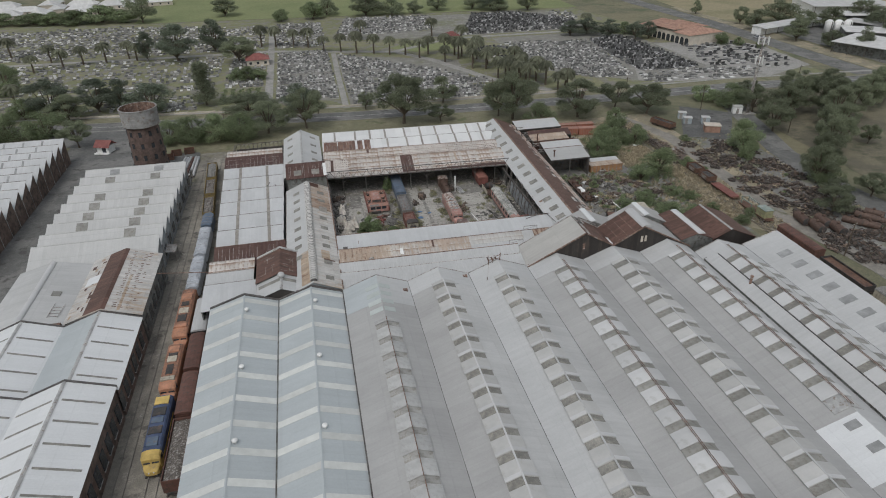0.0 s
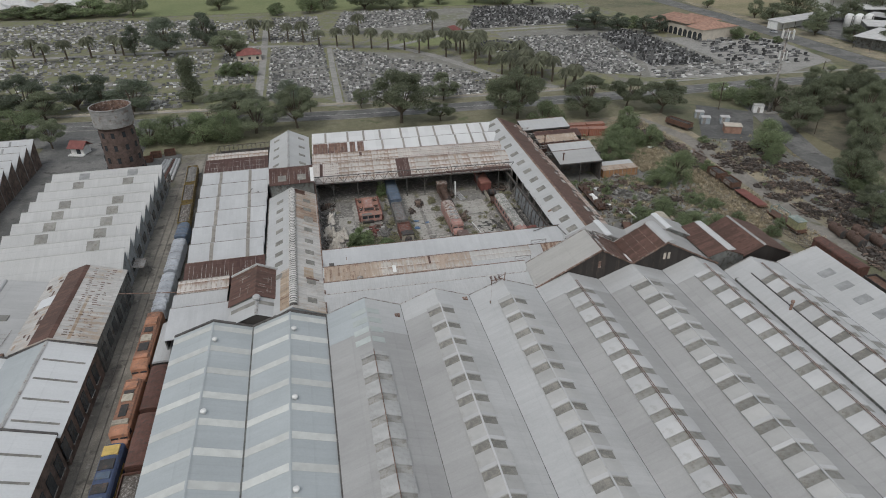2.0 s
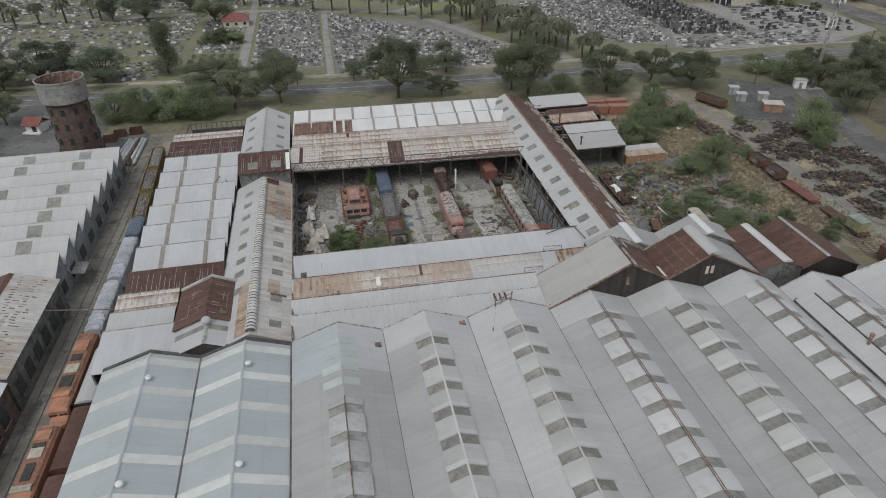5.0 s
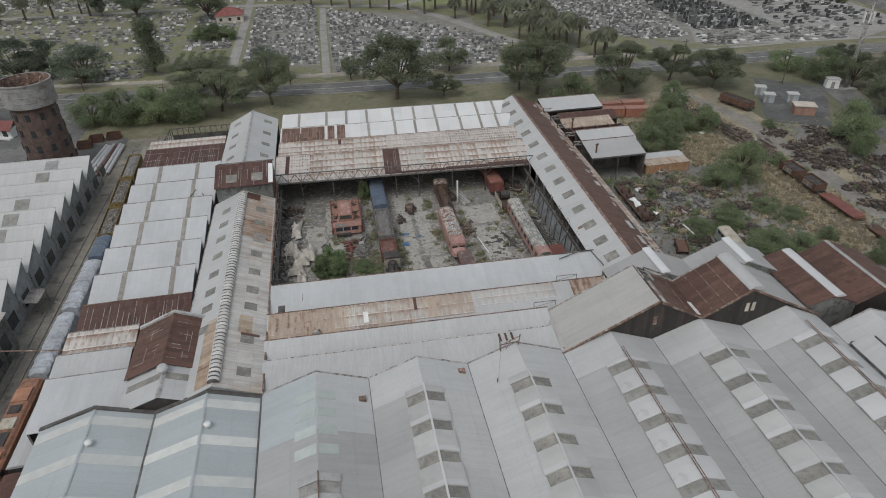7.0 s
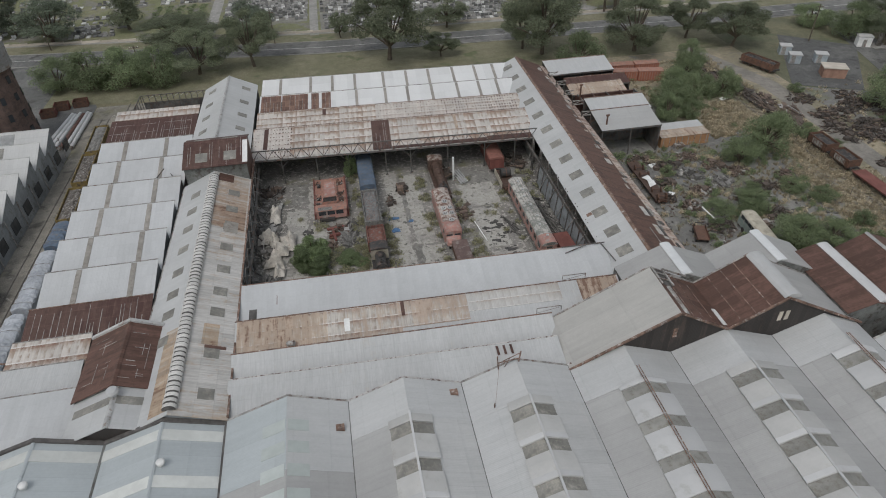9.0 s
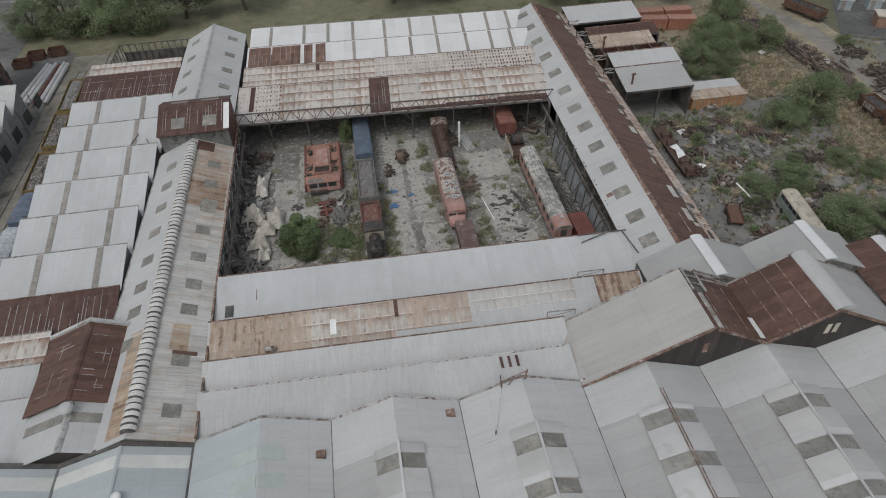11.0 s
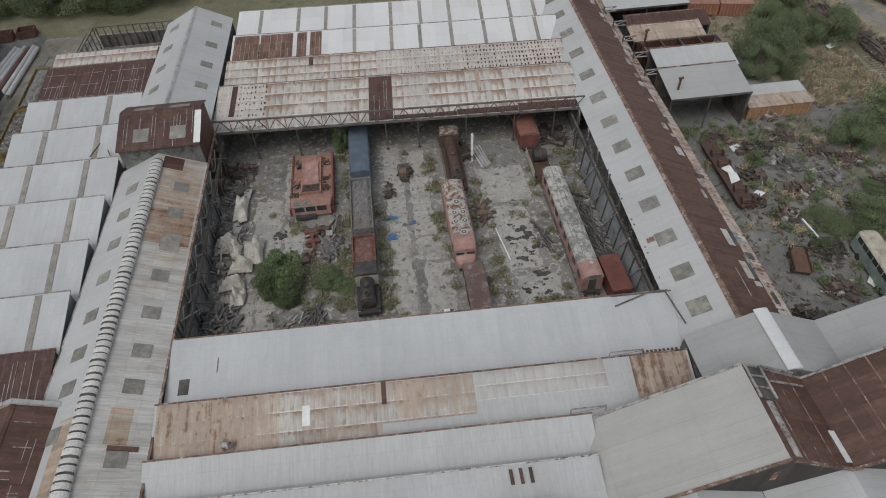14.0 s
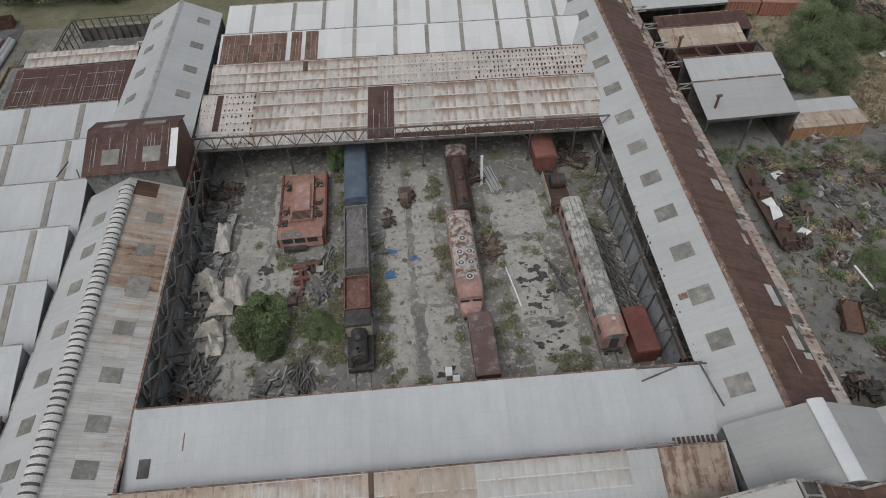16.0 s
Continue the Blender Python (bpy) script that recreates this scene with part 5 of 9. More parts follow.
tree("shrub", 11.4, 141.4, 2.2, 3.6, "mid-green leafy self-sown shrub among scrap", "bush", "self-sown shrubs")
tree("shrub", 13.6, 139.8, 1.9, 3.0, "mid-green leafy self-sown shrub among scrap", "bush", "self-sown shrubs")
tree("shrub", 18.4, 141.8, 1.9, 1.3, "low yellow-green weed thicket on the yard floor", "bush", "self-sown shrubs")
tree("shrub", 20.2, 140.6, 1.3, 0.9, "low yellow-green weed thicket on the yard floor", "bush", "self-sown shrubs")
tree("shrub", 20.4, 168.0, 1.3, 4.2, "bright green creeper against a shed column", "bush", "self-sown shrubs")


def palm_meshes(seed):
    rng = random.Random(seed)
    t = Build()
    z, prev = 0.0, Vector((0, 0, -0.2))
    for i in range(6):
        q = Vector((rng.uniform(-0.08, 0.08), rng.uniform(-0.08, 0.08), 1.3 * (i + 1)))
        t.rod(prev, q, 0.42 - 0.03 * i, 0.40 - 0.03 * i, 8)
        prev = q
    b = Build()
    for i in range(84):
        a, lift = rng.uniform(0, 6.28), rng.uniform(-0.5, 1.25)
        d = Vector((math.cos(a), math.sin(a), 0))
        side = Vector((-d.y, d.x, 0))
        k = len(b.v)
        for j in range(5):
            s = j / 4
            p = prev + d * (3.4 * s * math.cos(lift * 0.7)) + Vector((0, 0, 3.4 * s * math.sin(lift) * 0.62 - 2.2 * s * s + 0.2))
            w = 0.46 * (0.35 + 1.3 * s * (1.15 - s))
            b.v += [tuple(p + side * w - Vector((0, 0, 0.14))), tuple(p), tuple(p - side * w - Vector((0, 0, 0.14)))]
        for j in range(4):
            m = k + 3 * j
            b.f += [(m, m + 1, m + 4, m + 3), (m + 1, m + 2, m + 5, m + 4)]
    return t.mesh("trunk", M_BARK), b.mesh("frond_crown", M_PALM)


PALMS = [palm_meshes(s) for s in range(3)]
PALM_A = [(-155, 390), (-132, 352), (-130, 373), (-120, 358), (-112, 364), (-101, 365), (-91, 371), (-86, 366), (-22, 382), (-14, 379), (-4, 377), (4, 371), (12, 358), (21, 356), (29, 349), (38, 346), (46, 341), (54, 338)]
PALM_B = [(60, 329), (77, 381), (71, 317), (79, 330), (81, 300), (90, 305), (88, 280), (90, 275), (100, 275), (105, 263), (106, 251), (109, 250), (89, 356), (35, 385), (82, 326), (-120, 291), (174, 378), (96, 288), (94, 268), (112, 256), (74, 332), (79, 321), (84, 310), (87, 297), (94, 300), (100, 293), (98, 278), (103, 270), (101, 286), (88, 318), (106, 278), (66, 336), (97, 262)]
for i, (x, y) in enumerate(PALM_A + PALM_B):
    t = thing("palm_tree", "date palm with a feathery drooping crown", "palm tree", "cemetery palms")
    s = rnd(1.0, 1.3)
    t.matrix_basis = pose(x, y, 0, 0, 0, i * 47) @ Matrix.Diagonal((s, s, s * rnd(0.85, 1.1), 1))
    part("trunk", PALMS[i % 3][0], None, t)
    part("frond_crown", PALMS[i % 3][1], None, t)


def tufts(name, spots, material, label, seed, blade=0.5, clump=14, tall=None):
    """Loose tufts of grass and weeds, too many to count."""
    rng = random.Random(seed)
    b = Build()
    for x0, x1, y0, y1, n in spots:
        mids = [(rng.uniform(x0, x1), rng.uniform(y0, y1)) for _ in range(max(1, n // clump))]
        for i in range(n):
            cx, cy = mids[i % len(mids)]
            p = Vector((cx + rng.gauss(0, blade * 1.5), cy + rng.gauss(0, blade * 1.5), 0.05))
            leaf(b, p + Vector((0, 0, rng.uniform(0.05, tall or blade))), blade * 0.7, rng)
    lone(name, b, material, label, "weeds", kind="stuff")


def tussocks(name, spots, material, label, seed, tall=0.75, wide=0.5):
    """Clumps of upright grass blades that lean outwards from their middles."""
    rng = random.Random(seed)
    b = Build()
    for x0, x1, y0, y1, n in spots:
        for i in range(n):
            cx, cy, big = rng.uniform(x0, x1), rng.uniform(y0, y1), rng.uniform(0.5, 1.3)
            for j in range(26):
                w, d = rng.uniform(0, 6.28), rng.uniform(0, 1) * wide * big
                u, v = math.cos(w), math.sin(w)
                h = tall * big * rng.uniform(0.5, 1.1) * (1 - 0.4 * d / (wide * big))
                p = (cx + u * d * 0.6, cy + v * d * 0.6)
                k = len(b.v)
                b.v += [(p[0] - v * 0.06, p[1] + u * 0.06, 0.03), (p[0] + v * 0.06, p[1] - u * 0.06, 0.03), (p[0] + u * d * 0.9 + 0.03, p[1] + v * d * 0.9, h)]
                b.f.append((k, k + 1, k + 2))
    lone(name, b, material, label, "grass", kind="stuff")


tussocks("straw_grass_clumps", [(96, 110, 166, 182, 640), (103, 113, 128, 164, 800), (111.5, 118.5, 120, 205, 420), (86, 118, 186, 208, 260), (76, 94, 134, 164, 200), (94, 104, 128, 156, 170), (68, 76, 124, 162, 60), (124.6, 140, 122, 184, 220)], M_STRAW, "upright dry straw-coloured grass clumps", 31)
tussocks("green_grass_clumps", [(76, 106, 126, 164, 260), (88, 112, 160, 200, 120)], M_WEED, "upright green weed clumps among scrap", 32, 0.6, 0.55)
tufts("straw_grass_tufts", [(96, 110, 166, 181, 6000), (104, 113, 128, 164, 6000), (112, 118.5, 120, 205, 3600), (86, 118, 186, 208, 3600), (124.6, 146, 122, 184, 3000)], M_STRAW, "dry straw-coloured grass tufts", 3, 0.2, 60, 0.8)
tufts("straw_tussocks", [(76, 94, 134, 164, 4200), (94, 104, 128, 156, 3000), (68, 76, 124, 162, 900)], M_STRAW, "dry straw-coloured tussocks", 13, 0.19, 110, 0.7)
tufts("green_weed_tufts", [(76, 106, 126, 164, 16000), (69, 80, 158, 164, 2500), (88, 112, 160, 200, 2600), (121, 146, 100, 186, 1600)], M_BUSH, "low green weeds among scrap", 4, 0.21, 130, 0.8)
tufts("yard_weeds", [(15.5, 21.4, 137, 145, 2600), (19.6, 21.6, 136, 168, 2200), (24.8, 26.4, 136, 154, 1900), (32.2, 34.0, 137, 164, 1900), (38, 40.4, 136, 158, 2400), (43.0, 46.8, 131.4, 135, 1300), (51.5, 54.5, 152, 163, 1200), (11.4, 12.8, 132, 146, 600), (25.2, 30.5, 131.5, 135.5, 900), (46.8, 47.8, 134, 160, 900), (13.0, 15.4, 151, 153.6, 500), (8, 53, 132, 166, 1500)], M_WEED, "straggling weeds in the yard floor's cracks", 5, 0.2, 70, 0.6)
tufts("cemetery_hedge_rows", [(-36 + 3.6 * j, -34.5 + 3.6 * j, 271 + 2.6 * k, 271.5 + 2.6 * k, 42) for k in range(9) for j in range(5)], M_BUSH, "low clipped green hedge rows in the cemetery", 6, 0.4)

# ---- cemetery ----
def stone_mat(name, a, b, c):
    s = Shade(name, 0.7)
    r = s.island()
    col = s.mix(s.step(r, 0.35, 0.5), a, b)
    col = s.mix(s.step(r, 0.86, 0.9), col, c)
    return s.done(s.scale(col, s.step(s.noise(2.0), 0.3, 0.7, 0.85, 1.15)))


M_STONE = stone_mat("mixed_grave_stone", (0.13, 0.129, 0.124), (0.30, 0.295, 0.28), (0.60, 0.595, 0.575))
M_STONE_DARK = stone_mat("polished_dark_grave_stone", (0.055, 0.055, 0.054), (0.15, 0.15, 0.148), (0.46, 0.455, 0.445))
M_TILE = plain("terracotta_roof_tiles", (0.36, 0.22, 0.165), 0.8, vary=0.25, size=2.0)
M_CREAM_WALL = plain("cream_render", (0.52, 0.47, 0.40), 0.8, vary=0.12, size=2.0)

patch("cemetery_ground", [(-230, 290), (-95, 265), (18, 250), (130, 247), (235, 248), (248, 300), (215, 345), (195, 450), (-110, 480), (-230, 500)], 0.04, M_CEM_GREEN, "cemetery ground of thin grass", "ground")
for nm, pts, m, lab in (("burial_plot_ground", rect(-13, 13.5, 266, 352), M_CEM, "grey gravelled burial ground"), ("burial_plot_ground", [(17.5, 254), (72, 250), (78, 318), (55, 330), (18, 348)], M_CEM, "grey gravelled burial ground"),
                        ("burial_plot_ground", [(110, 290), (150, 256), (192, 262), (192, 350), (160, 366), (110, 366)], M_CEM, "grey gravelled burial ground"), ("burial_plot_ground", [(22, 384), (88, 378), (176, 378), (176, 442), (30, 458)], M_CEM, "grey gravelled burial ground"),
                        ("paved_burial_ground", [(150, 253.5), (205, 248), (240, 262), (244, 304), (236, 324), (192, 326), (192, 272)], M_PALE_PATH, "pale paved burial ground"), ("round_lawn", [(48, 357), (60, 344), (84, 346), (88, 362), (66, 372)], M_FIELD, "mown green lawn")):
    patch(nm, pts, 0.065 if m is M_CEM else 0.078, m, lab)
for i, (pts, w) in enumerate((([(-16, 262), (-16.2, 340), (-17.2, 446)], 3.4), ([(15.4, 252), (15.8, 300), (16.7, 353)], 2.6), ([(-200, 376), (-146, 371), (-70, 368), (-16, 367), (50, 347), (66, 322), (84, 280), (104, 254)], 4.6), ([(50, 348), (86, 372), (165, 372), (184, 352)], 4.0), ([(150, 258), (184, 340)], 4.0))):
    band("cemetery_path", pts, w, 0.09 + 0.006 * i, M_PALE_PATH, "pale gravel path between the graves", "path")


def graves(name, zone, step_x, step_y, material, label, seed, skew=0.0, fill=0.9, tall=0.8):
    """Rows of grave slabs with headstones inside a convex outline."""
    rng = random.Random(seed)
    b = Build()
    xs, ys = [p[0] for p in zone], [p[1] for p in zone]
    n = len(zone)
    y = min(ys)
    while y < max(ys):
        x = min(xs) + rng.uniform(0, step_x)
        gap = rng.random() < 0.1
        while x < max(xs):
            px = x + skew * (y - min(ys))
            inside = all((zone[(i + 1) % n][0] - zone[i][0]) * (y - zone[i][1]) - (zone[(i + 1) % n][1] - zone[i][1]) * (px - zone[i][0]) > 0 for i in range(n))
            if inside and not gap and rng.random() < fill:
                w, l, h = rng.uniform(0.36, 0.46) * step_x, rng.uniform(0.75, 0.98), rng.uniform(0.2, 0.45)
                jx, jy = rng.uniform(-0.1, 0.1), rng.uniform(-0.12, 0.12)
                b.box(px + jx - w, px + jx + w, y + jy - l, y + jy + l, 0, h)
                if rng.random() < 0.85:
                    b.box(px + jx - w * 0.9, px + jx + w * 0.9, y + jy + l - 0.05, y + jy + l + 0.16, 0, rng.uniform(0.6, 1.3) * tall + 0.2)
            x += step_x * rng.choice((1, 1, 1, 1.25))
        y += step_y
    lone(name, b, material, label, "graves", kind="stuff")


ROWS, DARK_ROWS, GRASS_ROWS = "rows of grey and white stone graves", "rows of dark polished granite graves", "rows of stone graves in grass"
graves("graves", rect(-12.5, 13.6, 264, 360), 1.35, 2.5, M_STONE, ROWS, 1, fill=0.95)
graves("graves", [(18.2, 256), (72, 252.5), (83, 279), (62, 305), (43, 325), (18.6, 350)], 1.35, 2.5, M_STONE, ROWS, 2, fill=0.95)
graves("graves", rect(-36, -19, 294, 362), 1.5, 2.9, M_STONE, GRASS_ROWS, 3, fill=0.85)
graves("graves", rect(-58, -40, 294, 362), 1.5, 3.6, M_STONE, GRASS_ROWS, 14, fill=0.6)
graves("graves", rect(-14, 14, 372, 446), 1.6, 2.7, M_STONE, ROWS, 4)
graves("graves", [(20, 396), (82, 400), (90, 450), (20, 460)], 1.6, 2.6, M_STONE, ROWS, 5, 0.2)
graves("graves", [(94, 379), (166, 376), (178, 406), (150, 446), (104, 448)], 1.5, 2.4, M_STONE_DARK, DARK_ROWS, 6, 0.35, 0.97, 1.15)
graves("graves", [(170, 382), (186, 420), (186, 438), (156, 443)], 2.2, 4.4, M_STONE, GRASS_ROWS, 15, 0.3)
graves("graves", [(112, 350), (121, 280), (132, 267), (150, 266), (155, 300), (160, 346)], 1.35, 2.4, M_STONE, ROWS, 7, 0.0, 0.96)
graves("graves", [(92, 344), (93, 317), (110, 309), (112, 348)], 1.8, 3.4, M_STONE_DARK, GRASS_ROWS, 16, fill=0.8)
graves("graves", rect(-58, -42, 264, 292), 1.5, 3.5, M_STONE, GRASS_ROWS, 8, fill=0.75)
graves("graves", [(157, 272), (188, 272), (188, 300), (183, 348), (162, 346), (157, 300)], 1.4, 2.2, M_STONE_DARK, DARK_ROWS, 9, 0.0, 0.96, 1.2)
graves("graves", [(150, 255), (204, 249), (212, 262), (190, 270), (153, 268)], 2.0, 2.8, M_STONE, "pale low graves on paving", 17, 0.1, 0.75)
graves("graves", [(192, 272), (214, 260), (234, 262), (240, 300), (234, 318), (194, 322)], 2.4, 4.4, M_STONE_DARK, "scattered dark granite graves on paving", 10, 0.2, 0.62, 1.1)
graves("graves", [(-215, 300), (-100, 276), (-60, 268), (-60, 362), (-215, 372)], 1.8, 4.0, M_STONE, "scattered stone graves in grass", 11, fill=0.55)
graves("graves", [(-200, 382), (-20, 373), (-20, 440), (-120, 470), (-200, 470)], 1.8, 3.3, M_STONE, "scattered stone graves in grass", 12, fill=0.65)


# ---- buildings in the distance ----
def hip_house(name, label, x, y, w, d, h, m_roof, m_wall, turn=0.0, windows=3):
    t = thing(name, label, "house", at=(x, y, 0), turn=turn)
    part("wall", Build().box(-w / 2, w / 2, -d / 2, d / 2, 0, h), m_wall, t)
    e, r = 0.5, min(w, d) * 0.28
    a = [(-w / 2 - e, -d / 2 - e, h), (w / 2 + e, -d / 2 - e, h), (w / 2 + e, d / 2 + e, h), (-w / 2 - e, d / 2 + e, h)]
    b = Build()
    b.v = a + [(-w / 2 + d * 0.45, 0, h + r), (w / 2 - d * 0.45, 0, h + r)]
    b.f = [(0, 1, 5, 4), (1, 2, 5), (2, 3, 4, 5), (3, 0, 4), (3, 2, 1, 0)]
    part("roof", b, m_roof, t)
    for k in range(windows):
        xx = -w / 2 + w * (k + 0.5) / windows
        part("window", Build().box(xx - 0.6, xx + 0.6, -d / 2 - 0.04, -d / 2 + 0.05, 0.9, 2.1), M_GLASS, t)


M_ROOF_PALE = plain("pale_house_roof", (0.52, 0.515, 0.50), 0.6, vary=0.15, size=3.0)
M_ROOF_RED = plain("dull_red_roof", (0.22, 0.085, 0.075), 0.7, vary=0.2, size=1.5)
for x, y, w, d, tn in ((-196, 548, 20, 11, 8), (-178, 556, 18, 11, 95), (-160, 548, 19, 10, 4), (-140, 560, 20, 12, -6), (-124, 552, 16, 10, 80), (-214, 562, 18, 11, 0), (-106, 566, 18, 10, 10), (-232, 545, 18, 12, 85), (-205, 530, 20, 13, 12), (-183, 532, 17, 12, 86), (-164, 570, 22, 12, 3), (-150, 534, 16, 11, 20), (-222, 578, 20, 12, 8), (-190, 582, 20, 12, 84), (-132, 580, 18, 12, 12)):
    hip_house("house", "single-storey house with pale hipped roof", x, y, w, d, 2.8, M_ROOF_PALE, M_CREAM_WALL, tn)
hip_house("cemetery_office", "small building with dull red hipped roof", -22.6, 340, 11, 9, 3.0, M_ROOF_RED, M_CREAM_WALL, 4)
hip_house("rotunda", "small pavilion with dull red roof", 86, 368, 8, 7, 3.0, M_ROOF_RED, M_CREAM_WALL, 0)

chapel = thing("mausoleum_hall", "cream arcaded hall with terracotta tiled roofs", "hall", at=(213, 336, 0), turn=-78)
part("wall", Build().box(-20, 20, -11, 12, 0, 5.4), M_CREAM_WALL, chapel)
for x0, x1, z in ((-20, -7, 5.6), (-7, 8, 6.8), (8, 20, 5.6)):
    b = Build()
    b.v = [(x0 - 0.6, -12, z), (x1 + 0.6, -12, z), (x1 + 0.6, 13, z), (x0 - 0.6, 13, z), (x0 + 5, 0, z + 3.0), (x1 - 5, 0, z + 3.0)]
    b.f = [(0, 1, 5, 4), (1, 2, 5), (2, 3, 4, 5), (3, 0, 4), (3, 2, 1, 0)]
    part("roof", b, M_TILE, chapel)
part("upper_wall", Build().box(-7, 8, -9.6, 9.6, 5.4, 6.8), M_CREAM_WALL, chapel)
for k in range(11):
    xx = -18.0 + 3.6 * k
    arch = [(xx - 1.3, 0.1), (xx + 1.3, 0.1), (xx + 1.3, 2.6)] + [(xx + 1.3 * math.cos(a * math.pi / 6), 2.6 + 1.3 * math.sin(a * math.pi / 6)) for a in range(1, 6)] + [(xx - 1.3, 2.6)]
    part("archway", Build().prism(arch, "y", -11.12, -10.9), M_GLASS, chapel)

for x, y, w, d, h, tn, lab in ((286, 337, 54, 9, 4.5, 16, "long open carport with grey steel roof"), (330, 318, 34, 9, 4.5, -72, "long open carport with grey steel roof"), (287, 268, 40, 26, 6.0, -66, "grey flat-roofed industrial shed"), (312, 302, 30, 14, 5.0, -30, "long open carport with grey steel roof"), (352, 372, 50, 34, 8.0, -16, "large white industrial warehouse"), (338, 342, 22, 12, 6.0, -20, "grey steel industrial shed")):
    t = thing("industrial_shed", lab, "shed", at=(x, y, 0), turn=tn)
    part("wall", Build().box(-w / 2, w / 2, -d / 2 + 3, d / 2, 0, h - 0.4), M_WALL if w < 50 else M_WHITE, t)
    part("roof", Build().slab((-w / 2 - 0.5, -d / 2 - 0.5, h - 0.3), (w / 2 + 0.5, -d / 2 - 0.5, h - 0.3), (w / 2 + 0.5, d / 2 + 0.5, h + 0.3), (-w / 2 - 0.5, d / 2 + 0.5, h + 0.3), 0.3), M_ROOF_PALE, t)
    for k in range(6):
        xx = -w / 2 + 0.5 + (w - 1) * k / 5
        part("post", Build().box(xx - 0.12, xx + 0.12, -d / 2, -d / 2 + 0.24, 0, h - 0.6), M_STEEL, t)
for x, y in ((300, 322), (305, 320.5), (310, 319)):
    t = thing("storage_silo", "white cylindrical storage silo", "silo", "storage silos", at=(x, y, 0))
    part("tank", Build().lathe([(0, 0), (2.2, 0), (2.2, 6.5), (1.2, 7.4), (0, 7.6)], n=16), M_WHITE, t, smooth=True)
    part("ladder", Build().box(-0.3, 0.3, -2.3, -2.22, 0, 6.8), M_STEEL, t)
pc = thing("wall_fence", "low pale wall with posts along the cemetery", "wall")
for k in range(44):
    x = -94 + 5.2 * k
    y = 266.9 - 0.118 * (x + 94) if x < 18 else 253.6 - 0.03 * (x - 18)
    part("panel", Build().box(x, x + 5.0, y - 0.1, y + 0.1, 0, 0.7), M_CREAM_WALL, pc)
    part("post", Build().box(x - 0.2, x, y - 0.18, y + 0.18, 0, 1.0), M_CREAM_WALL, pc)

# telecom tower, poles and the substation
mast = thing("telecom_tower", "tall grey steel monopole with white antenna panels", "telecom tower", at=(164.9, 204, 0))
part("pole", Build().rod((0, 0, 0), (0, 0, 27), 0.66, 0.36, 14), M_PALE_STEEL, mast, smooth=True)
part("base_slab", Build().box(-2.4, 2.4, -2.0, 2.0, 0, 0.35), M_PALE_PATH, mast)
for z, r in ((27.2, 1.9), (20.2, 1.3)):
    part("headframe", Build().rod((0, 0, z - 1.2), (0, 0, z - 1.0), r * 0.8, r * 0.8, 10).rod((0, 0, z + 0.8), (0, 0, z + 1.0), r * 0.7, r * 0.7, 10), M_PALE_STEEL, mast)
    for k in range(6):
        a = k * math.pi / 3
        part("antenna_panel", Build().beam((r * math.cos(a), r * math.sin(a), z - 1.4), (r * math.cos(a), r * math.sin(a), z + 1.4), 0.3, 0.2), M_WHITE, mast)
cabin = thing("equipment_cabin", "white equipment cabin beside the tower", "cabin", at=(161.4, 205.6, 0), turn=-24)
part("body", Build().box(-1.7, 1.7, -1.3, 1.3, 0.1, 2.7), M_WHITE, cabin)
part("roof", Build().box(-1.85, 1.85, -1.45, 1.45, 2.7, 2.85), M_ROOF_PALE, cabin)
part("door", Build().box(-0.45, 0.45, -1.36, -1.28, 0.15, 2.1), M_PALE_STEEL, cabin)
M_KIOSK = plain("pale_blue_grey_kiosk_paint", (0.36, 0.40, 0.42), 0.5, vary=0.15, size=1.0)
for x, y in ((138.1, 205.6), (136.8, 199.6), (143.2, 198.2)):
    t = thing("transformer_kiosk", "white steel substation kiosk", "kiosk", "substation kiosks", at=(x, y, 0), turn=-24)
    part("body", Build().box(-1.4, 1.4, -1.2, 1.2, 0, 2.2), M_KIOSK, t)
    part("roof", Build().box(-1.55, 1.55, -1.35, 1.35, 2.2, 2.4), M_ROOF_PALE, t)
    part("door", Build().box(-1.0, 0.0, -1.25, -1.18, 0.1, 2.2), M_PALE_STEEL, t)
t = thing("brick_hut", "small brick hut with a flat tan roof", "hut", at=(140.4, 189.6, 0), turn=-24)
part("wall", Build().box(-2.6, 2.6, -1.8, 1.8, 0, 2.4), M_TILE, t)
part("roof", Build().box(-2.8, 2.8, -2.0, 2.0, 2.4, 2.6), M_CREAM_WALL, t)
for x, y, h, tn in ((109.5, 249, 11, 0), (134, 108, 9, 20), (120.5, 104, 9, 20), (35, 246, 9.5, 0), (75, 245, 9.5, 0), (-60, 258, 9.5, 0), (-30, 232, 8, 0), (4, 247.5, 9.5, 0), (150, 212, 10, 0), (205, 228, 10, 10), (128, 232, 9.5, 0), (165, 181, 9, 30)):
    t = thing("power_pole", "grey timber power pole with crossarm", "power pole", "power poles", at=(x, y, 0), turn=tn)
    part("pole", Build().rod((0, 0, -0.3), (0, 0, h), 0.17, 0.12, 8), M_BARK, t)
    part("crossarm", Build().box(-1.2, 1.2, -0.07, 0.07, h - 0.7, h - 0.55), M_BARK, t)
    for k in (-1.0, -0.4, 0.4, 1.0):
        part("insulator", Build().rod((k, 0, h - 0.55), (k, 0, h - 0.35), 0.05, 0.03, 6), M_WHITE, t)

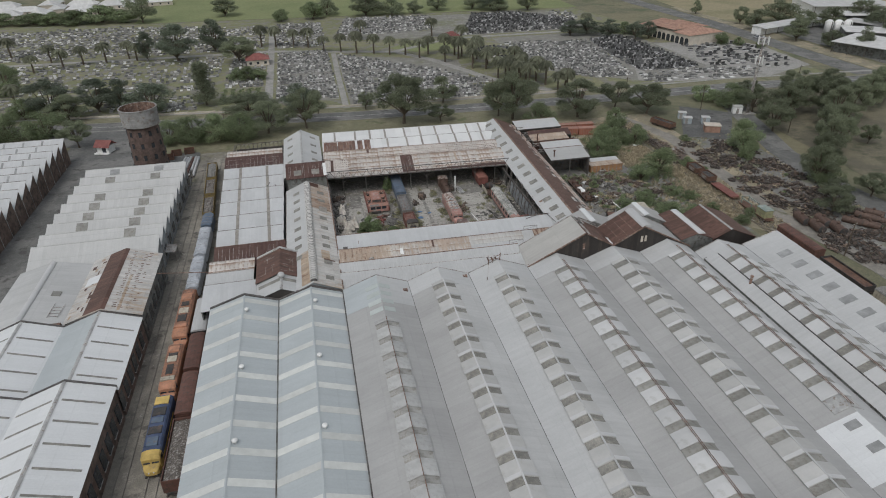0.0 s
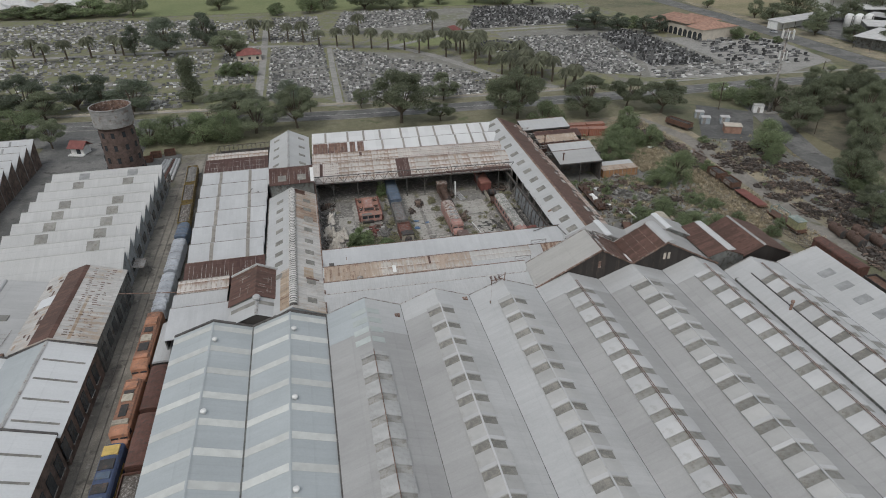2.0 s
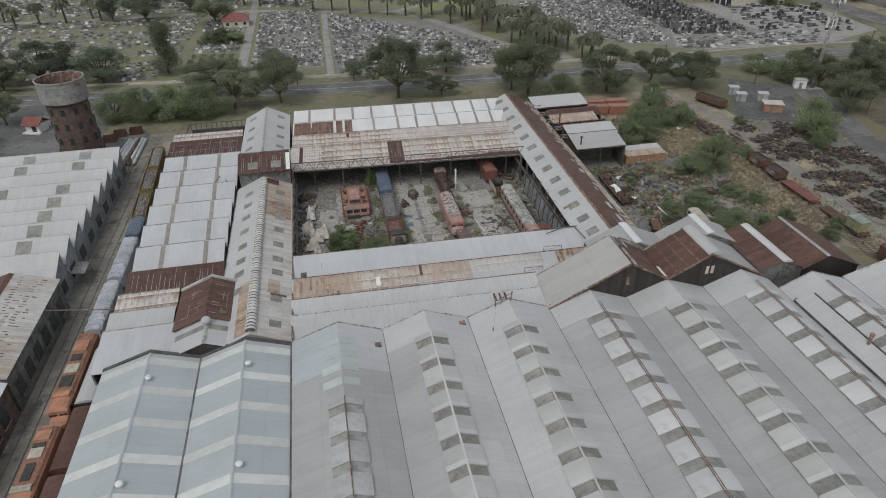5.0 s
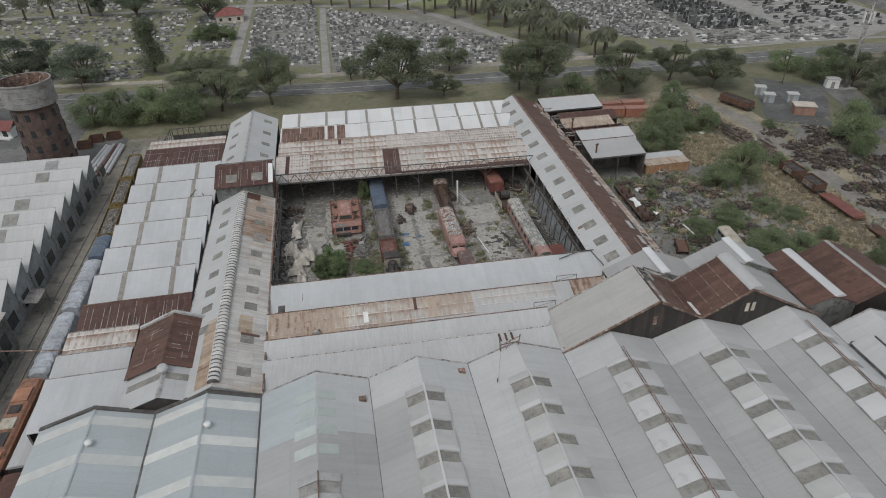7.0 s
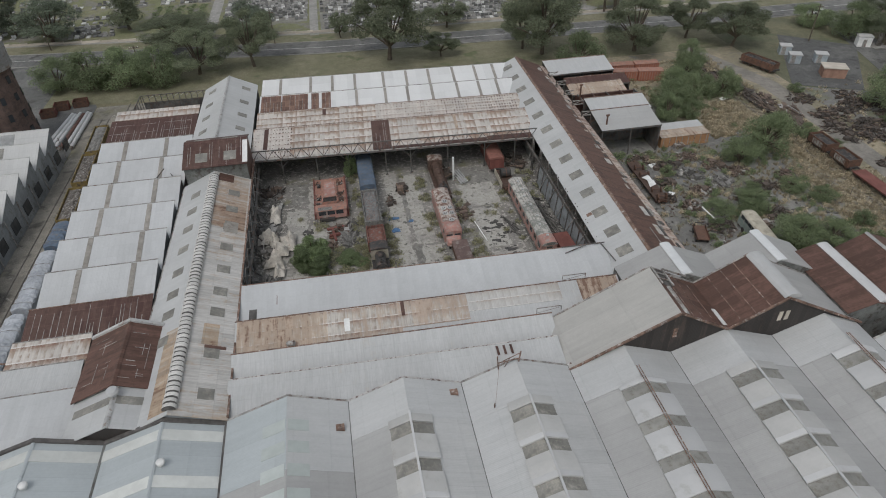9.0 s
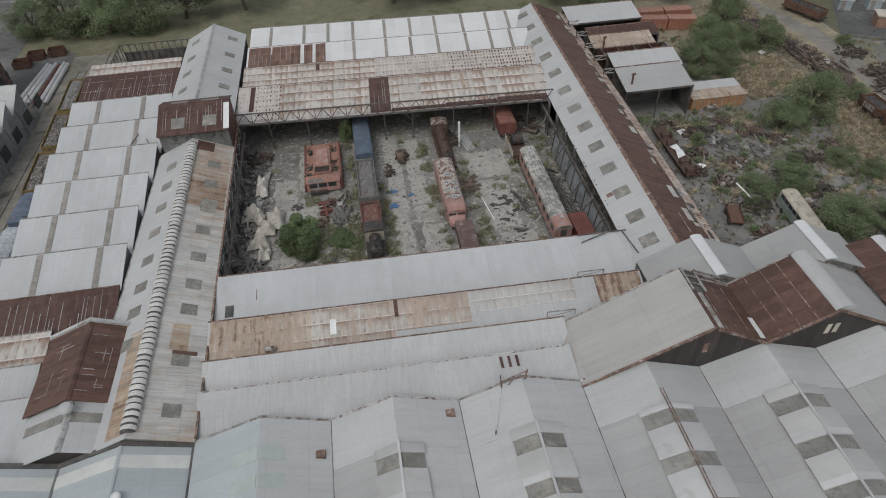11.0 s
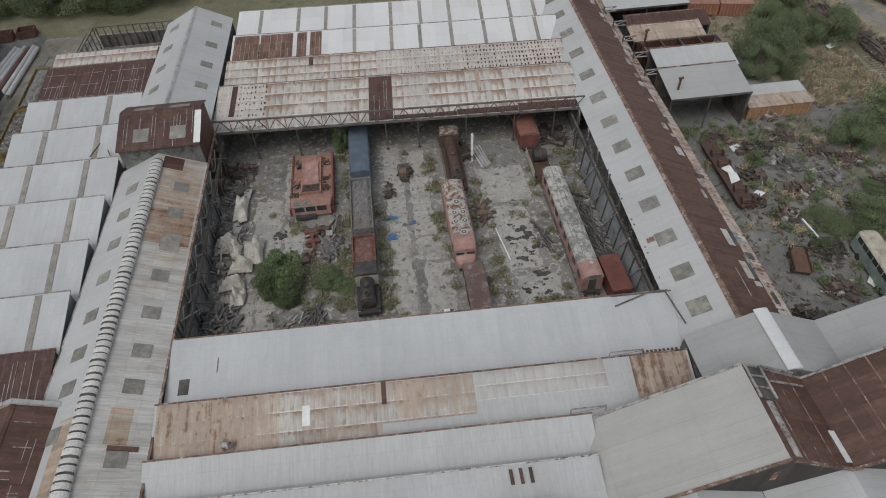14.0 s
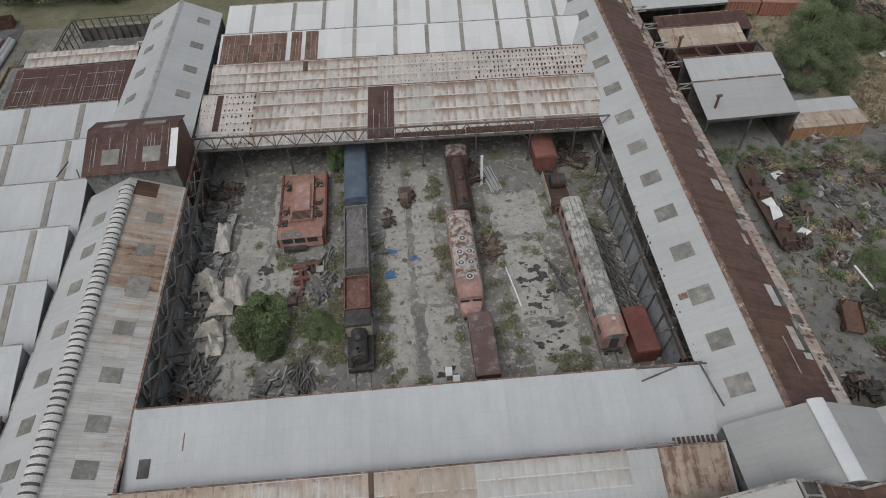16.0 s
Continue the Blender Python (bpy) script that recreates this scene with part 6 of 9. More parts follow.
# water tower and gatehouse
wt = thing("water_tower", "round brick water tower with a rusty riveted steel tank", "water tower", at=(-49.2, 197.4, 0))
M_TANK = plain("faded_grey_tank_plates", (0.29, 0.285, 0.275), 0.6, vary=0.25, size=2.5, dirt=(0.20, 0.16, 0.135), amount=0.4)
M_TOWER = plain("dark_red_brown_brickwork", (0.125, 0.088, 0.075), 0.9, vary=0.3, size=1.6, dirt=(0.085, 0.065, 0.057), amount=0.5)
part("shaft", Build().lathe([(5.15, 0), (4.9, 5.5), (4.7, 11.0), (4.55, 16.2), (4.8, 16.6), (5.1, 17.0)], n=28), M_TOWER, wt, smooth=False)
part("tank", Build().lathe([(5.1, 17.0), (5.25, 17.1), (5.25, 21.9), (5.45, 22.0), (5.45, 22.2), (5.1, 22.2), (5.1, 18.2), (0.0, 18.0)], n=36), M_TANK, wt, "faded grey steel tank with a rusty rim", smooth=False)
part("inside_lining", Build().lathe([(5.08, 22.15), (5.06, 18.6), (0, 18.3)], n=30), M_EDGE, wt, "rusty brown inside of the tank")
for z in (18.3, 19.6, 20.9):
    part("hoop", Build().lathe([(5.26, z), (5.33, z + 0.04), (5.33, z + 0.14), (5.26, z + 0.18)], n=36), M_TANK, wt)
part("tie_rod", Build().beam((-5.1, 0, 20.6), (5.1, 0.4, 20.8), 0.14).beam((0.4, -5.1, 20.7), (-0.4, 5.1, 20.7), 0.14).beam((1.6, 1.5, 18.2), (2.2, 3.6, 21.6), 0.3), M_EDGE, wt)
for lvl in range(4):
    for k in range(10):
        a = k * math.pi / 5 + 0.3
        z = 3.4 + 3.6 * lvl
        r = 5.03 - 0.04 * (z - 3)
        w = part("window", Build().box(-0.42, 0.42, -0.1, 0.12, 0, 1.5), M_GLASS, wt)
        w.matrix_basis = pose(r * math.cos(a), r * math.sin(a), z, 0, 0, math.degrees(a) + 90)
gate = thing("gatehouse", "tiny white gatehouse with a red gabled roof", "gatehouse", at=(-69.5, 224.5, 0), turn=-20)
part("wall", Build().box(-2.2, 2.2, -1.8, 1.8, 0, 2.5), M_WHITE, gate)
part("roof_slope", Build().slab((-2.9, -2.6, 2.3), (2.9, -2.6, 2.3), (2.9, 0, 4.2), (-2.9, 0, 4.2), 0.12), M_ROOF_RED, gate)
part("roof_slope", Build().slab((-2.9, 0, 4.2), (2.9, 0, 4.2), (2.9, 2.6, 2.3), (-2.9, 2.6, 2.3), 0.12), M_ROOF_RED, gate)
part("step", Build().box(-2.6, 2.6, -3.2, -1.8, 0, 0.35), M_WHITE, gate)
part("doorway", Build().box(-0.2, 1.2, -1.86, -1.78, 0.35, 2.2), M_GLASS, gate)

# ---- railway vehicles: built along y, rails at z = 0.15 ----
def paint(name, c, wear=(0.16, 0.09, 0.065), amount=0.35, rough=0.6, size=1.6):
    return plain(name, c, rough, vary=0.22, size=size, dirt=wear, amount=amount)


P_ORANGE = paint("faded_orange_paint", (0.47, 0.235, 0.145), (0.30, 0.19, 0.14), 0.4)
P_RUST_ORANGE = paint("rusting_orange_roof_paint", (0.30, 0.155, 0.10), (0.15, 0.10, 0.08), 0.5)
P_YELLOW = paint("dull_yellow_paint", (0.56, 0.40, 0.13), (0.36, 0.28, 0.15), 0.25)
P_OCHRE = paint("dirty_ochre_paint", (0.27, 0.20, 0.08), (0.10, 0.085, 0.07), 0.5)
P_BLUE = paint("dusty_blue_paint", (0.075, 0.10, 0.17), (0.10, 0.10, 0.10), 0.3)
P_BLUEGREY = paint("faded_blue_grey_paint", (0.115, 0.15, 0.20), (0.16, 0.15, 0.14), 0.4)
P_BROWN = paint("red_brown_wagon_paint", (0.135, 0.07, 0.055), (0.085, 0.06, 0.05), 0.45)
P_OXIDE = paint("oxide_red_paint", (0.20, 0.08, 0.066), (0.14, 0.062, 0.05), 0.2)
P_PINK = paint("sun_faded_red_paint", (0.40, 0.22, 0.185), (0.36, 0.32, 0.29), 0.5)
P_SALMON = paint("sun_faded_orange_red_paint", (0.38, 0.20, 0.15), (0.25, 0.19, 0.165), 0.5, size=0.9)
P_RUST_GREY = paint("rust_with_grey_dust", (0.19, 0.085, 0.065), (0.19, 0.18, 0.17), 0.45, size=0.9)
P_FLAKY_BROWN = paint("flaking_brown_roof_paint", (0.14, 0.095, 0.085), (0.23, 0.20, 0.18), 0.4, size=2.2)
P_DARK_RUST = paint("dark_brown_rust", (0.10, 0.066, 0.052), (0.15, 0.10, 0.08), 0.4, size=0.8)
P_DULL_RED = paint("dull_red_roof_paint", (0.27, 0.125, 0.10), (0.20, 0.11, 0.09), 0.4, size=1.0)
P_ROOF = paint("flaking_white_and_rust_roof_paint", (0.43, 0.39, 0.35), (0.15, 0.08, 0.06), 0.62, size=1.7)
P_ROOF2 = paint("flaking_cream_and_grey_roof_paint", (0.44, 0.42, 0.385), (0.19, 0.20, 0.18), 0.62, size=2.4)
P_SOOT = paint("sooty_black_iron", (0.06, 0.058, 0.056), (0.12, 0.085, 0.07), 0.4)
P_RUST = paint("flat_rust", (0.15, 0.085, 0.06), (0.095, 0.062, 0.05), 0.5)
P_TARP = paint("silver_tarpaulin", (0.42, 0.44, 0.465), (0.31, 0.33, 0.36), 0.45, 0.45, 2.2)
P_RUBBLE = paint("grey_ballast_and_rubble", (0.23, 0.225, 0.21), (0.10, 0.093, 0.085), 0.5, size=0.35)
P_SPECKLE = paint("guano_speckled_roof", (0.13, 0.115, 0.10), (0.40, 0.385, 0.36), 0.42, size=0.7)
P_GREY_GREEN = paint("grey_green_paint", (0.24, 0.29, 0.26), (0.34, 0.33, 0.30), 0.4)
P_CREAM = paint("dirty_cream_paint", (0.46, 0.42, 0.34), (0.30, 0.27, 0.22), 0.4)


def body_ring(y, hw, z0, z1, rise, n=6, tuck=0.0):
    """A vehicle's cross-section at y: floor, straight sides and an arched roof."""
    top = [(hw * math.cos(math.pi * k / n), y, z1 + rise * math.sin(math.pi * k / n)) for k in range(n + 1)]
    return [(-hw + tuck, y, z0), (hw - tuck, y, z0)] + top


def shell(sections):
    b = Build()
    b.loft([body_ring(*s) for s in sections])
    return b


WHEEL = Build()
for s in (-1, 1):
    WHEEL.rod((s * 0.75, 0, 0), (s * 0.87, 0, 0), 0.46, 0.46, 14).rod((s * 0.69, 0, 0), (s * 0.75, 0, 0), 0.51, 0.51, 14)
WHEEL.rod((-0.8, 0, 0), (0.8, 0, 0), 0.09, 0.09, 6)
WHEEL_ME = WHEEL.mesh("wheelset", P_RUST)
FRAME_ME = Build().box(-1.05, -0.92, -1.5, 1.5, 0.45, 0.85).box(0.92, 1.05, -1.5, 1.5, 0.45, 0.85).box(-1.0, 1.0, -0.25, 0.25, 0.5, 0.8).mesh("bogie", P_SOOT)


def bogies(t, ys):
    for y in ys:
        f = part("bogie", FRAME_ME, None, t)
        f.location = (0, y, 0.12)
        for d in (-0.95, 0.95):
            w = part("wheelset", WHEEL_ME, None, f)
            w.location = (0, d, 0.53)


def underframe(t, length, m=P_SOOT):
    part("underframe", Build().box(-1.15, 1.15, -length / 2, length / 2, 0.85, 1.12).box(-0.9, 0.9, -length / 2 - 0.35, -length / 2, 0.8, 1.15).box(-0.9, 0.9, length / 2, length / 2 + 0.35, 0.8, 1.15), m, t)
    for s in (-1, 1):
        for x in (-0.8, 0.8):
            part("buffer", Build().rod((x, s * (length / 2 + 0.3), 1.0), (x, s * (length / 2 + 0.7), 1.0), 0.16, 0.2, 8), m, t)


def diesel(x, y0, y1, body, nose, roof, label, fans=(), windows=True, z=0.0, both=False, stripe=None, hood=None):
    """A hood-nosed diesel locomotive that faces south."""
    L = y1 - y0
    t = thing("diesel_locomotive", label, "locomotive", at=(x, (y0 + y1) / 2, z))
    underframe(t, L - 1.0)
    bogies(t, (-L / 2 + 3.2, L / 2 - 3.2))
    h = L / 2
    part("body", shell([(-h + 2.6, 1.45, 1.0, 3.35, 0.5), (h - 2.6 if both else h - 0.4, 1.45, 1.0, 3.35, 0.5)]), body, t)
    part("roof", shell([(-h + 3.6, 1.30, 3.5, 3.62, 0.36), (h - (3.6 if both else 0.7), 1.30, 3.5, 3.62, 0.36)]), roof, t)
    for s in (-1, 1) if both else (-1,):
        part("cab", shell([(s * (h - 2.62), 1.46, 1.0, 3.38, 0.52), (s * (h - 1.5), 1.44, 1.0, 3.34, 0.48), (s * (h - 1.15), 1.30, 1.0, 3.0, 0.32)] if s < 0 else [(h - 1.15, 1.30, 1.0, 3.0, 0.32), (h - 1.5, 1.44, 1.0, 3.34, 0.48), (h - 2.62, 1.46, 1.0, 3.38, 0.52)]), nose, t)
        part("nose", shell([(s * (h - 1.2), 1.24, 1.0, 2.15, 0.32), (s * (h - 0.45), 1.12, 1.0, 1.95, 0.28), (s * (h - 0.05), 0.8, 1.05, 1.6, 0.2)] if s < 0 else [(h - 0.05, 0.8, 1.05, 1.6, 0.2), (h - 0.45, 1.12, 1.0, 1.95, 0.28), (h - 1.2, 1.24, 1.0, 2.15, 0.32)]), nose, t)
        for a in (-1, 1):
            part("windscreen", Build().slab((a * 0.66 - 0.5, s * (h - 1.05) if s > 0 else s * (h - 1.05), 2.5), (a * 0.66 + 0.5, s * (h - 1.05), 2.5), (a * 0.62 + 0.46, s * (h - 1.36), 3.2), (a * 0.62 - 0.46, s * (h - 1.36), 3.2), 0.06), M_GLASS, t)
            part("headlight", Build().rod((a * 0.35, s * (h - 0.1), 1.65), (a * 0.35, s * (h + 0.02), 1.65), 0.13, 0.13, 10), M_WHITE, t)
            part("side_window", Build().box(a * 1.47 - 0.03, a * 1.47 + 0.03, min(s * (h - 1.7), s * (h - 2.4)), max(s * (h - 1.7), s * (h - 2.4)), 2.5, 3.2), M_GLASS, t)
    if stripe:
        for a in (-1, 1):
            part("side_stripe", Build().box(a * 1.465 - 0.02, a * 1.465 + 0.02, -h + 2.7, h - 2.8, 1.7, 2.2), stripe, t)
    for f, off, r in fans:
        fan = part("roof_fan", Build().lathe([(r, 0), (r, 0.16), (r * 0.76, 0.16), (r * 0.7, 0.05)], (off, f, 3.96), 16), M_COVER, t, "pale-rimmed round roof fan")
        part("fan_mesh", Build().lathe([(r * 0.76, 0.0), (r * 0.76, 0.1), (0, 0.1)], (off, f, 3.96), 14), M_GUTTER_SHADE, fan)
        part("fan_hub", Build().lathe([(r * 0.3, 0.1), (r * 0.3, 0.17), (0, 0.19)], (off, f, 3.96), 10), M_COVER, fan)
    if hood:
        for f, w, l, m in hood:
            part("roof_hatch", Build().box(-w, w, f - l, f + l, 3.7, 4.06), m, t)
    return t


def van(x, y0, y1, body, roof, label, name="box_van", h=3.2, z=0.0, hw=1.4, ribs=0, door=True, rise=0.42):
    L = y1 - y0
    t = thing(name, label, "rail wagon", at=(x, (y0 + y1) / 2, z))
    underframe(t, L - 0.9)
    bogies(t, (-L / 2 + 2.2, L / 2 - 2.2))
    g = L / 2 - 0.4
    part("body", shell([(-g, hw, 1.05, h, 0.02), (g, hw, 1.05, h, 0.02)]), body, t)
    part("roof", shell([(-g - 0.08, hw + 0.07, h, h + 0.04, rise), (g + 0.08, hw + 0.07, h, h + 0.04, rise)]), roof, t)
    for k in range(ribs):
        yy = -g + 2 * g * (k + 0.5) / ribs
        for s in (-1, 1):
            part("side_rib", Build().box(s * hw - 0.04 + s * 0.03, s * hw + 0.04 + s * 0.03, yy - 0.06, yy + 0.06, 1.1, h - 0.05), body, t)
    if door:
        for s in (-1, 1):
            part("sliding_door", Build().box(s * (hw + 0.02) - 0.04, s * (hw + 0.02) + 0.04, -0.95, 0.95, 1.15, h - 0.15), body, t)
    part("end_door", Build().box(-0.45, 0.45, -g - 0.05, -g + 0.02, 1.2, h - 0.3), M_GUTTER_SHADE if body in (P_PINK,) else body, t)
    return t


def gondola(x, y0, y1, body, load, label, name="open_wagon", h=2.3, z=0.0, seed=0, heap=0.5, hw=1.4):
    """An open wagon with a rough load."""
    rng = random.Random(seed)
    L = y1 - y0
    t = thing(name, label, "rail wagon", at=(x, (y0 + y1) / 2, z))
    underframe(t, L - 0.9)
    bogies(t, (-L / 2 + 2.2, L / 2 - 2.2))
    g = L / 2 - 0.4
    for s in (-1, 1):
        part("side_wall", Build().box(min(s * hw, s * (hw - 0.1)), max(s * hw, s * (hw - 0.1)), -g, g, 1.05, h), body, t)
        part("end_wall", Build().box(-hw + 0.1, hw - 0.1, min(s * g, s * (g - 0.1)), max(s * g, s * (g - 0.1)), 1.05, h), body, t)
        for k in range(7):
            yy = -g + 2 * g * (k + 0.5) / 7
            part("side_post", Build().box(s * (hw + 0.05) - 0.05, s * (hw + 0.05) + 0.05, yy - 0.07, yy + 0.07, 1.05, h), body, t)
    b = Build()
    nx, ny = 6, max(6, int(L * 1.6))
    k = 0
    for j in range(ny + 1):
        for i in range(nx + 1):
            e = 0.0 if i in (0, nx) or j in (0, ny) else 1.0
            b.v.append((-hw + 0.12 + (2 * hw - 0.24) * i / nx, -g + 0.12 + (2 * g - 0.24) * j / ny, h - 0.45 + e * rng.uniform(0, heap)))
    for j in range(ny):
        for i in range(nx):
            k = j * (nx + 1) + i
            b.f.append((k, k + 1, k + nx + 2, k + nx + 1))
    part("load", b, load, t)
    return t


def flat(x, y0, y1, deck, label, name="flat_wagon", z=0.0, turn=0.0, stakes=0):
    L = y1 - y0
    t = thing(name, label, "rail wagon", at=(x, (y0 + y1) / 2, z), turn=turn)
    underframe(t, L - 0.9, P_RUST)
    bogies(t, (-L / 2 + 2.0, L / 2 - 2.0))
    part("deck", Build().box(-1.35, 1.35, -L / 2 + 0.4, L / 2 - 0.4, 1.12, 1.3), deck, t)
    for k in range(stakes):
        yy = -L / 2 + 0.7 + (L - 1.4) * k / max(1, stakes - 1)
        for s in (-1.3, 1.3):
            part("stake", Build().box(s - 0.05, s + 0.05, yy - 0.05, yy + 0.05, 1.3, 2.0), P_RUST, t)
    return t


def tarped(x, y0, y1, material, label, seed, h=3.4, z=0.0):
    """A wagon under a wrinkled tarpaulin with sagging ropes."""
    rng = random.Random(seed)
    L = y1 - y0
    t = thing("tarpaulined_wagon", label, "rail wagon", at=(x, (y0 + y1) / 2, z))
    underframe(t, L - 0.9)
    bogies(t, (-L / 2 + 2.2, L / 2 - 2.2))
    rings, g, n = [], L / 2 - 0.25, int(L * 2.2)
    for j in range(n + 1):
        y = -g + 2 * g * j / n
        end = min(1.0, 0.75 + min(j, n - j) * 0.25)
        hw, top = 1.42 * end + rng.uniform(-0.05, 0.05), h * (0.93 + 0.07 * end) + rng.uniform(-0.09, 0.07)
        ring = body_ring(y, hw, 1.0 + rng.uniform(-0.08, 0.08), top - 0.35, 0.55, 8)
        rings.append([(p[0] + rng.uniform(-0.05, 0.05), p[1], p[2] + rng.uniform(-0.07, 0.07)) for p in ring])
    part("tarpaulin", Build().loft(rings), material, t)
    for k in range(int(L / 3)):
        y = -g + 1.2 + 3 * k
        r = body_ring(y, 1.5, 1.0, h - 0.3, 0.62, 8)
        b = Build()
        for i in range(2, len(r) - 1):
            b.beam(r[i], r[i + 1], 0.04)
        part("rope", b, M_PALE_STEEL, t)
    return t


def track(x, y0, y1, label="pair of dull steel rails with sleepers", z=0.03, sleepers=True, turn=0.0):
    t = thing("railway_track", label, "railway track", "railway tracks", at=(x, y0, 0), turn=turn)
    L = y1 - y0
    for s in (-0.8, 0.8):
        part("rail", Build().box(s - 0.035, s + 0.035, 0, L, z, z + 0.12), M_RAIL, t)
    if sleepers:
        b = Build()
        for k in range(int(L / 0.7)):
            b.box(-1.25, 1.25, k * 0.7, k * 0.7 + 0.24, z - 0.02, z + 0.05)
        tagged(part("sleeper", b, M_BARK, t), kind="stuff")
    return t


for x, y0, y1, sl in ((-28.7, 20, 214, False), (-25.2, 20, 190, False), (-33.5, 20, 206, False), (23.3, 131.5, 176, False), (36.0, 131.5, 176, False), (49.2, 131.5, 176, False)):
    track(x, y0, y1, sleepers=sl)
track(111.8, 84, 206, sleepers=True)
track(114.6, 84, 206, sleepers=True)

# trains standing in the alley
diesel(-28.7, 72.2, 87.4, P_BLUE, P_YELLOW, P_BLUE, "yellow and blue diesel locomotive standing in the alley", hood=((-3.4, 0.8, 0.9, P_BLUEGREY), (-1.0, 1.0, 0.8, P_SOOT), (1.2, 0.9, 0.6, P_BLUEGREY), (3.2, 1.0, 0.9, P_SOOT), (5.8, 1.1, 0.9, P_YELLOW)), stripe=P_YELLOW)
diesel(-28.7, 88.0, 101.6, P_ORANGE, P_ORANGE, P_RUST_ORANGE, "faded orange diesel locomotive with open roof hatches", hood=((-3.6, 1.15, 0.45, P_CREAM), (-1.2, 0.55, 1.3, P_SOOT), (1.7, 0.8, 0.8, P_CREAM), (3.0, 0.75, 0.35, P_SOOT), (4.6, 0.9, 0.8, P_ORANGE)))
diesel(-28.7, 103.0, 120.6, P_ORANGE, P_ORANGE, P_RUST_ORANGE, "faded orange diesel locomotive with a sooty roof", hood=((-5.0, 1.1, 0.5, P_ORANGE), (-2.4, 0.8, 1.1, P_SOOT), (0.2, 0.9, 0.9, P_CREAM), (2.6, 0.7, 0.7, P_SOOT), (5.2, 1.0, 1.2, P_ORANGE)))
tarped(-28.5, 121.2, 135.5, P_TARP, "rail vehicle under a crumpled silver tarpaulin", 1)
tarped(-28.5, 136.0, 150.5, P_TARP, "rail vehicle under a crumpled silver tarpaulin", 2)
tarped(-28.6, 151.0, 158.6, P_BLUEGREY, "rail vehicle under a dark blue tarpaulin", 3)
gondola(-29.0, 159.4, 171.0, P_OCHRE, P_SPECKLE, "dark open wagon with faded yellow sides", seed=3, h=3.0).matrix_basis = pose(-29.4, 165.2, 0, 0, 0, 3.6)
gondola(-29.2, 171.8, 184.0, P_OCHRE, P_SPECKLE, "dark open wagon with faded yellow sides", seed=4, h=3.0).matrix_basis = pose(-30.2, 178.0, 0, 0, 0, 3.6)
gondola(-29.4, 184.6, 197.4, P_OCHRE, P_RUBBLE, "ochre-sided open wagon loaded with scrap", seed=5, h=2.8).matrix_basis = pose(-31.0, 191.0, 0, 0, 0, 3.6)
gondola(-25.0, 68.0, 81.6, P_BROWN, P_SPECKLE, "brown wagon with guano-speckled top", "covered_wagon", 3.5, seed=6, heap=0.35)
van(-25.1, 82.0, 93.0, P_BROWN, P_BROWN, "red-brown covered box van", ribs=6)
van(-25.2, 93.4, 104.4, P_BROWN, P_BROWN, "red-brown covered box van with a worn roof", ribs=6)
van(-25.3, 104.8, 116.8, P_SOOT, M_PALE_X, "sooty van with a whitened curved roof", ribs=6)

# vehicles dumped in the courtyard
M_SCRAP_LOAD = paint("mixed_scrap_load", (0.17, 0.185, 0.185), (0.17, 0.105, 0.08), 0.55, size=0.45)
van(23.2, 158.0, 172.0, P_BLUEGREY, P_BLUEGREY, "faded blue box van under the shed roof", ribs=8)
gondola(23.1, 146.8, 157.6, P_RUBBLE, M_SCRAP_LOAD, "grey wagon heaped with mixed rusty and blue-grey scrap", seed=8, h=3.3, heap=0.45)
gondola(23.1, 141.2, 146.6, P_RUST_GREY, P_RUST_GREY, "rusty locomotive tender on the yard track", "tender", 3.2, seed=9, heap=0.25)


def steam(x, y0, y1, m, label, cab_m, roof_m, turn=0.0):
    """A stripped steam locomotive: boiler, smokebox, dome, chimney, cab and wheels."""
    L = y1 - y0
    t = thing("steam_locomotive", label, "locomotive", at=(x, (y0 + y1) / 2, 0), turn=turn)
    h = L / 2
    part("frame", Build().box(-1.0, 1.0, -h, h, 0.7, 1.1).box(-1.3, 1.3, -h - 0.15, -h + 0.15, 0.7, 1.25), m, t)
    part("boiler", Build().rod((0, -h + 1.5, 2.2), (0, h - 1.6, 2.2), 0.82, 0.86, 16), m, t, smooth=False)
    part("smokebox", Build().rod((0, -h + 0.5, 2.2), (0, -h + 1.5, 2.2), 0.9, 0.9, 16), P_SOOT, t)
    part("smokebox_door", Build().rod((0, -h + 0.38, 2.2), (0, -h + 0.5, 2.2), 0.55, 0.7, 14), P_SOOT, t)
    part("chimney", Build().lathe([(0.24, 0), (0.22, 0.5), (0.32, 0.62), (0.2, 0.62), (0.18, 0.1)], (0, -h + 1.0, 3.0), 12), P_SOOT, t)
    part("steam_dome", Build().lathe([(0.42, 0), (0.42, 0.3), (0.25, 0.52), (0, 0.58)], (0, -0.2, 2.95), 12), m, t)
    part("cab", Build().box(-1.35, -1.25, h - 1.7, h, 1.1, 3.4).box(1.25, 1.35, h - 1.7, h, 1.1, 3.4).box(-1.25, 1.25, h - 1.7, h - 1.6, 1.1, 3.4), cab_m, t)
    part("cab_roof", shell([(h - 1.8, 1.42, 3.38, 3.42, 0.3), (h + 0.2, 1.42, 3.38, 3.42, 0.3)]), roof_m, t)
    part("running_board", Build().box(-1.35, -0.8, -h + 0.2, h - 1.7, 1.35, 1.43).box(0.8, 1.35, -h + 0.2, h - 1.7, 1.35, 1.43), m, t)
    for k in range(3):
        w = part("wheelset", WHEEL_ME, None, t)
        w.location = (0, -h + 1.4 + k * (L - 3) / 2, 0.66)
    return t


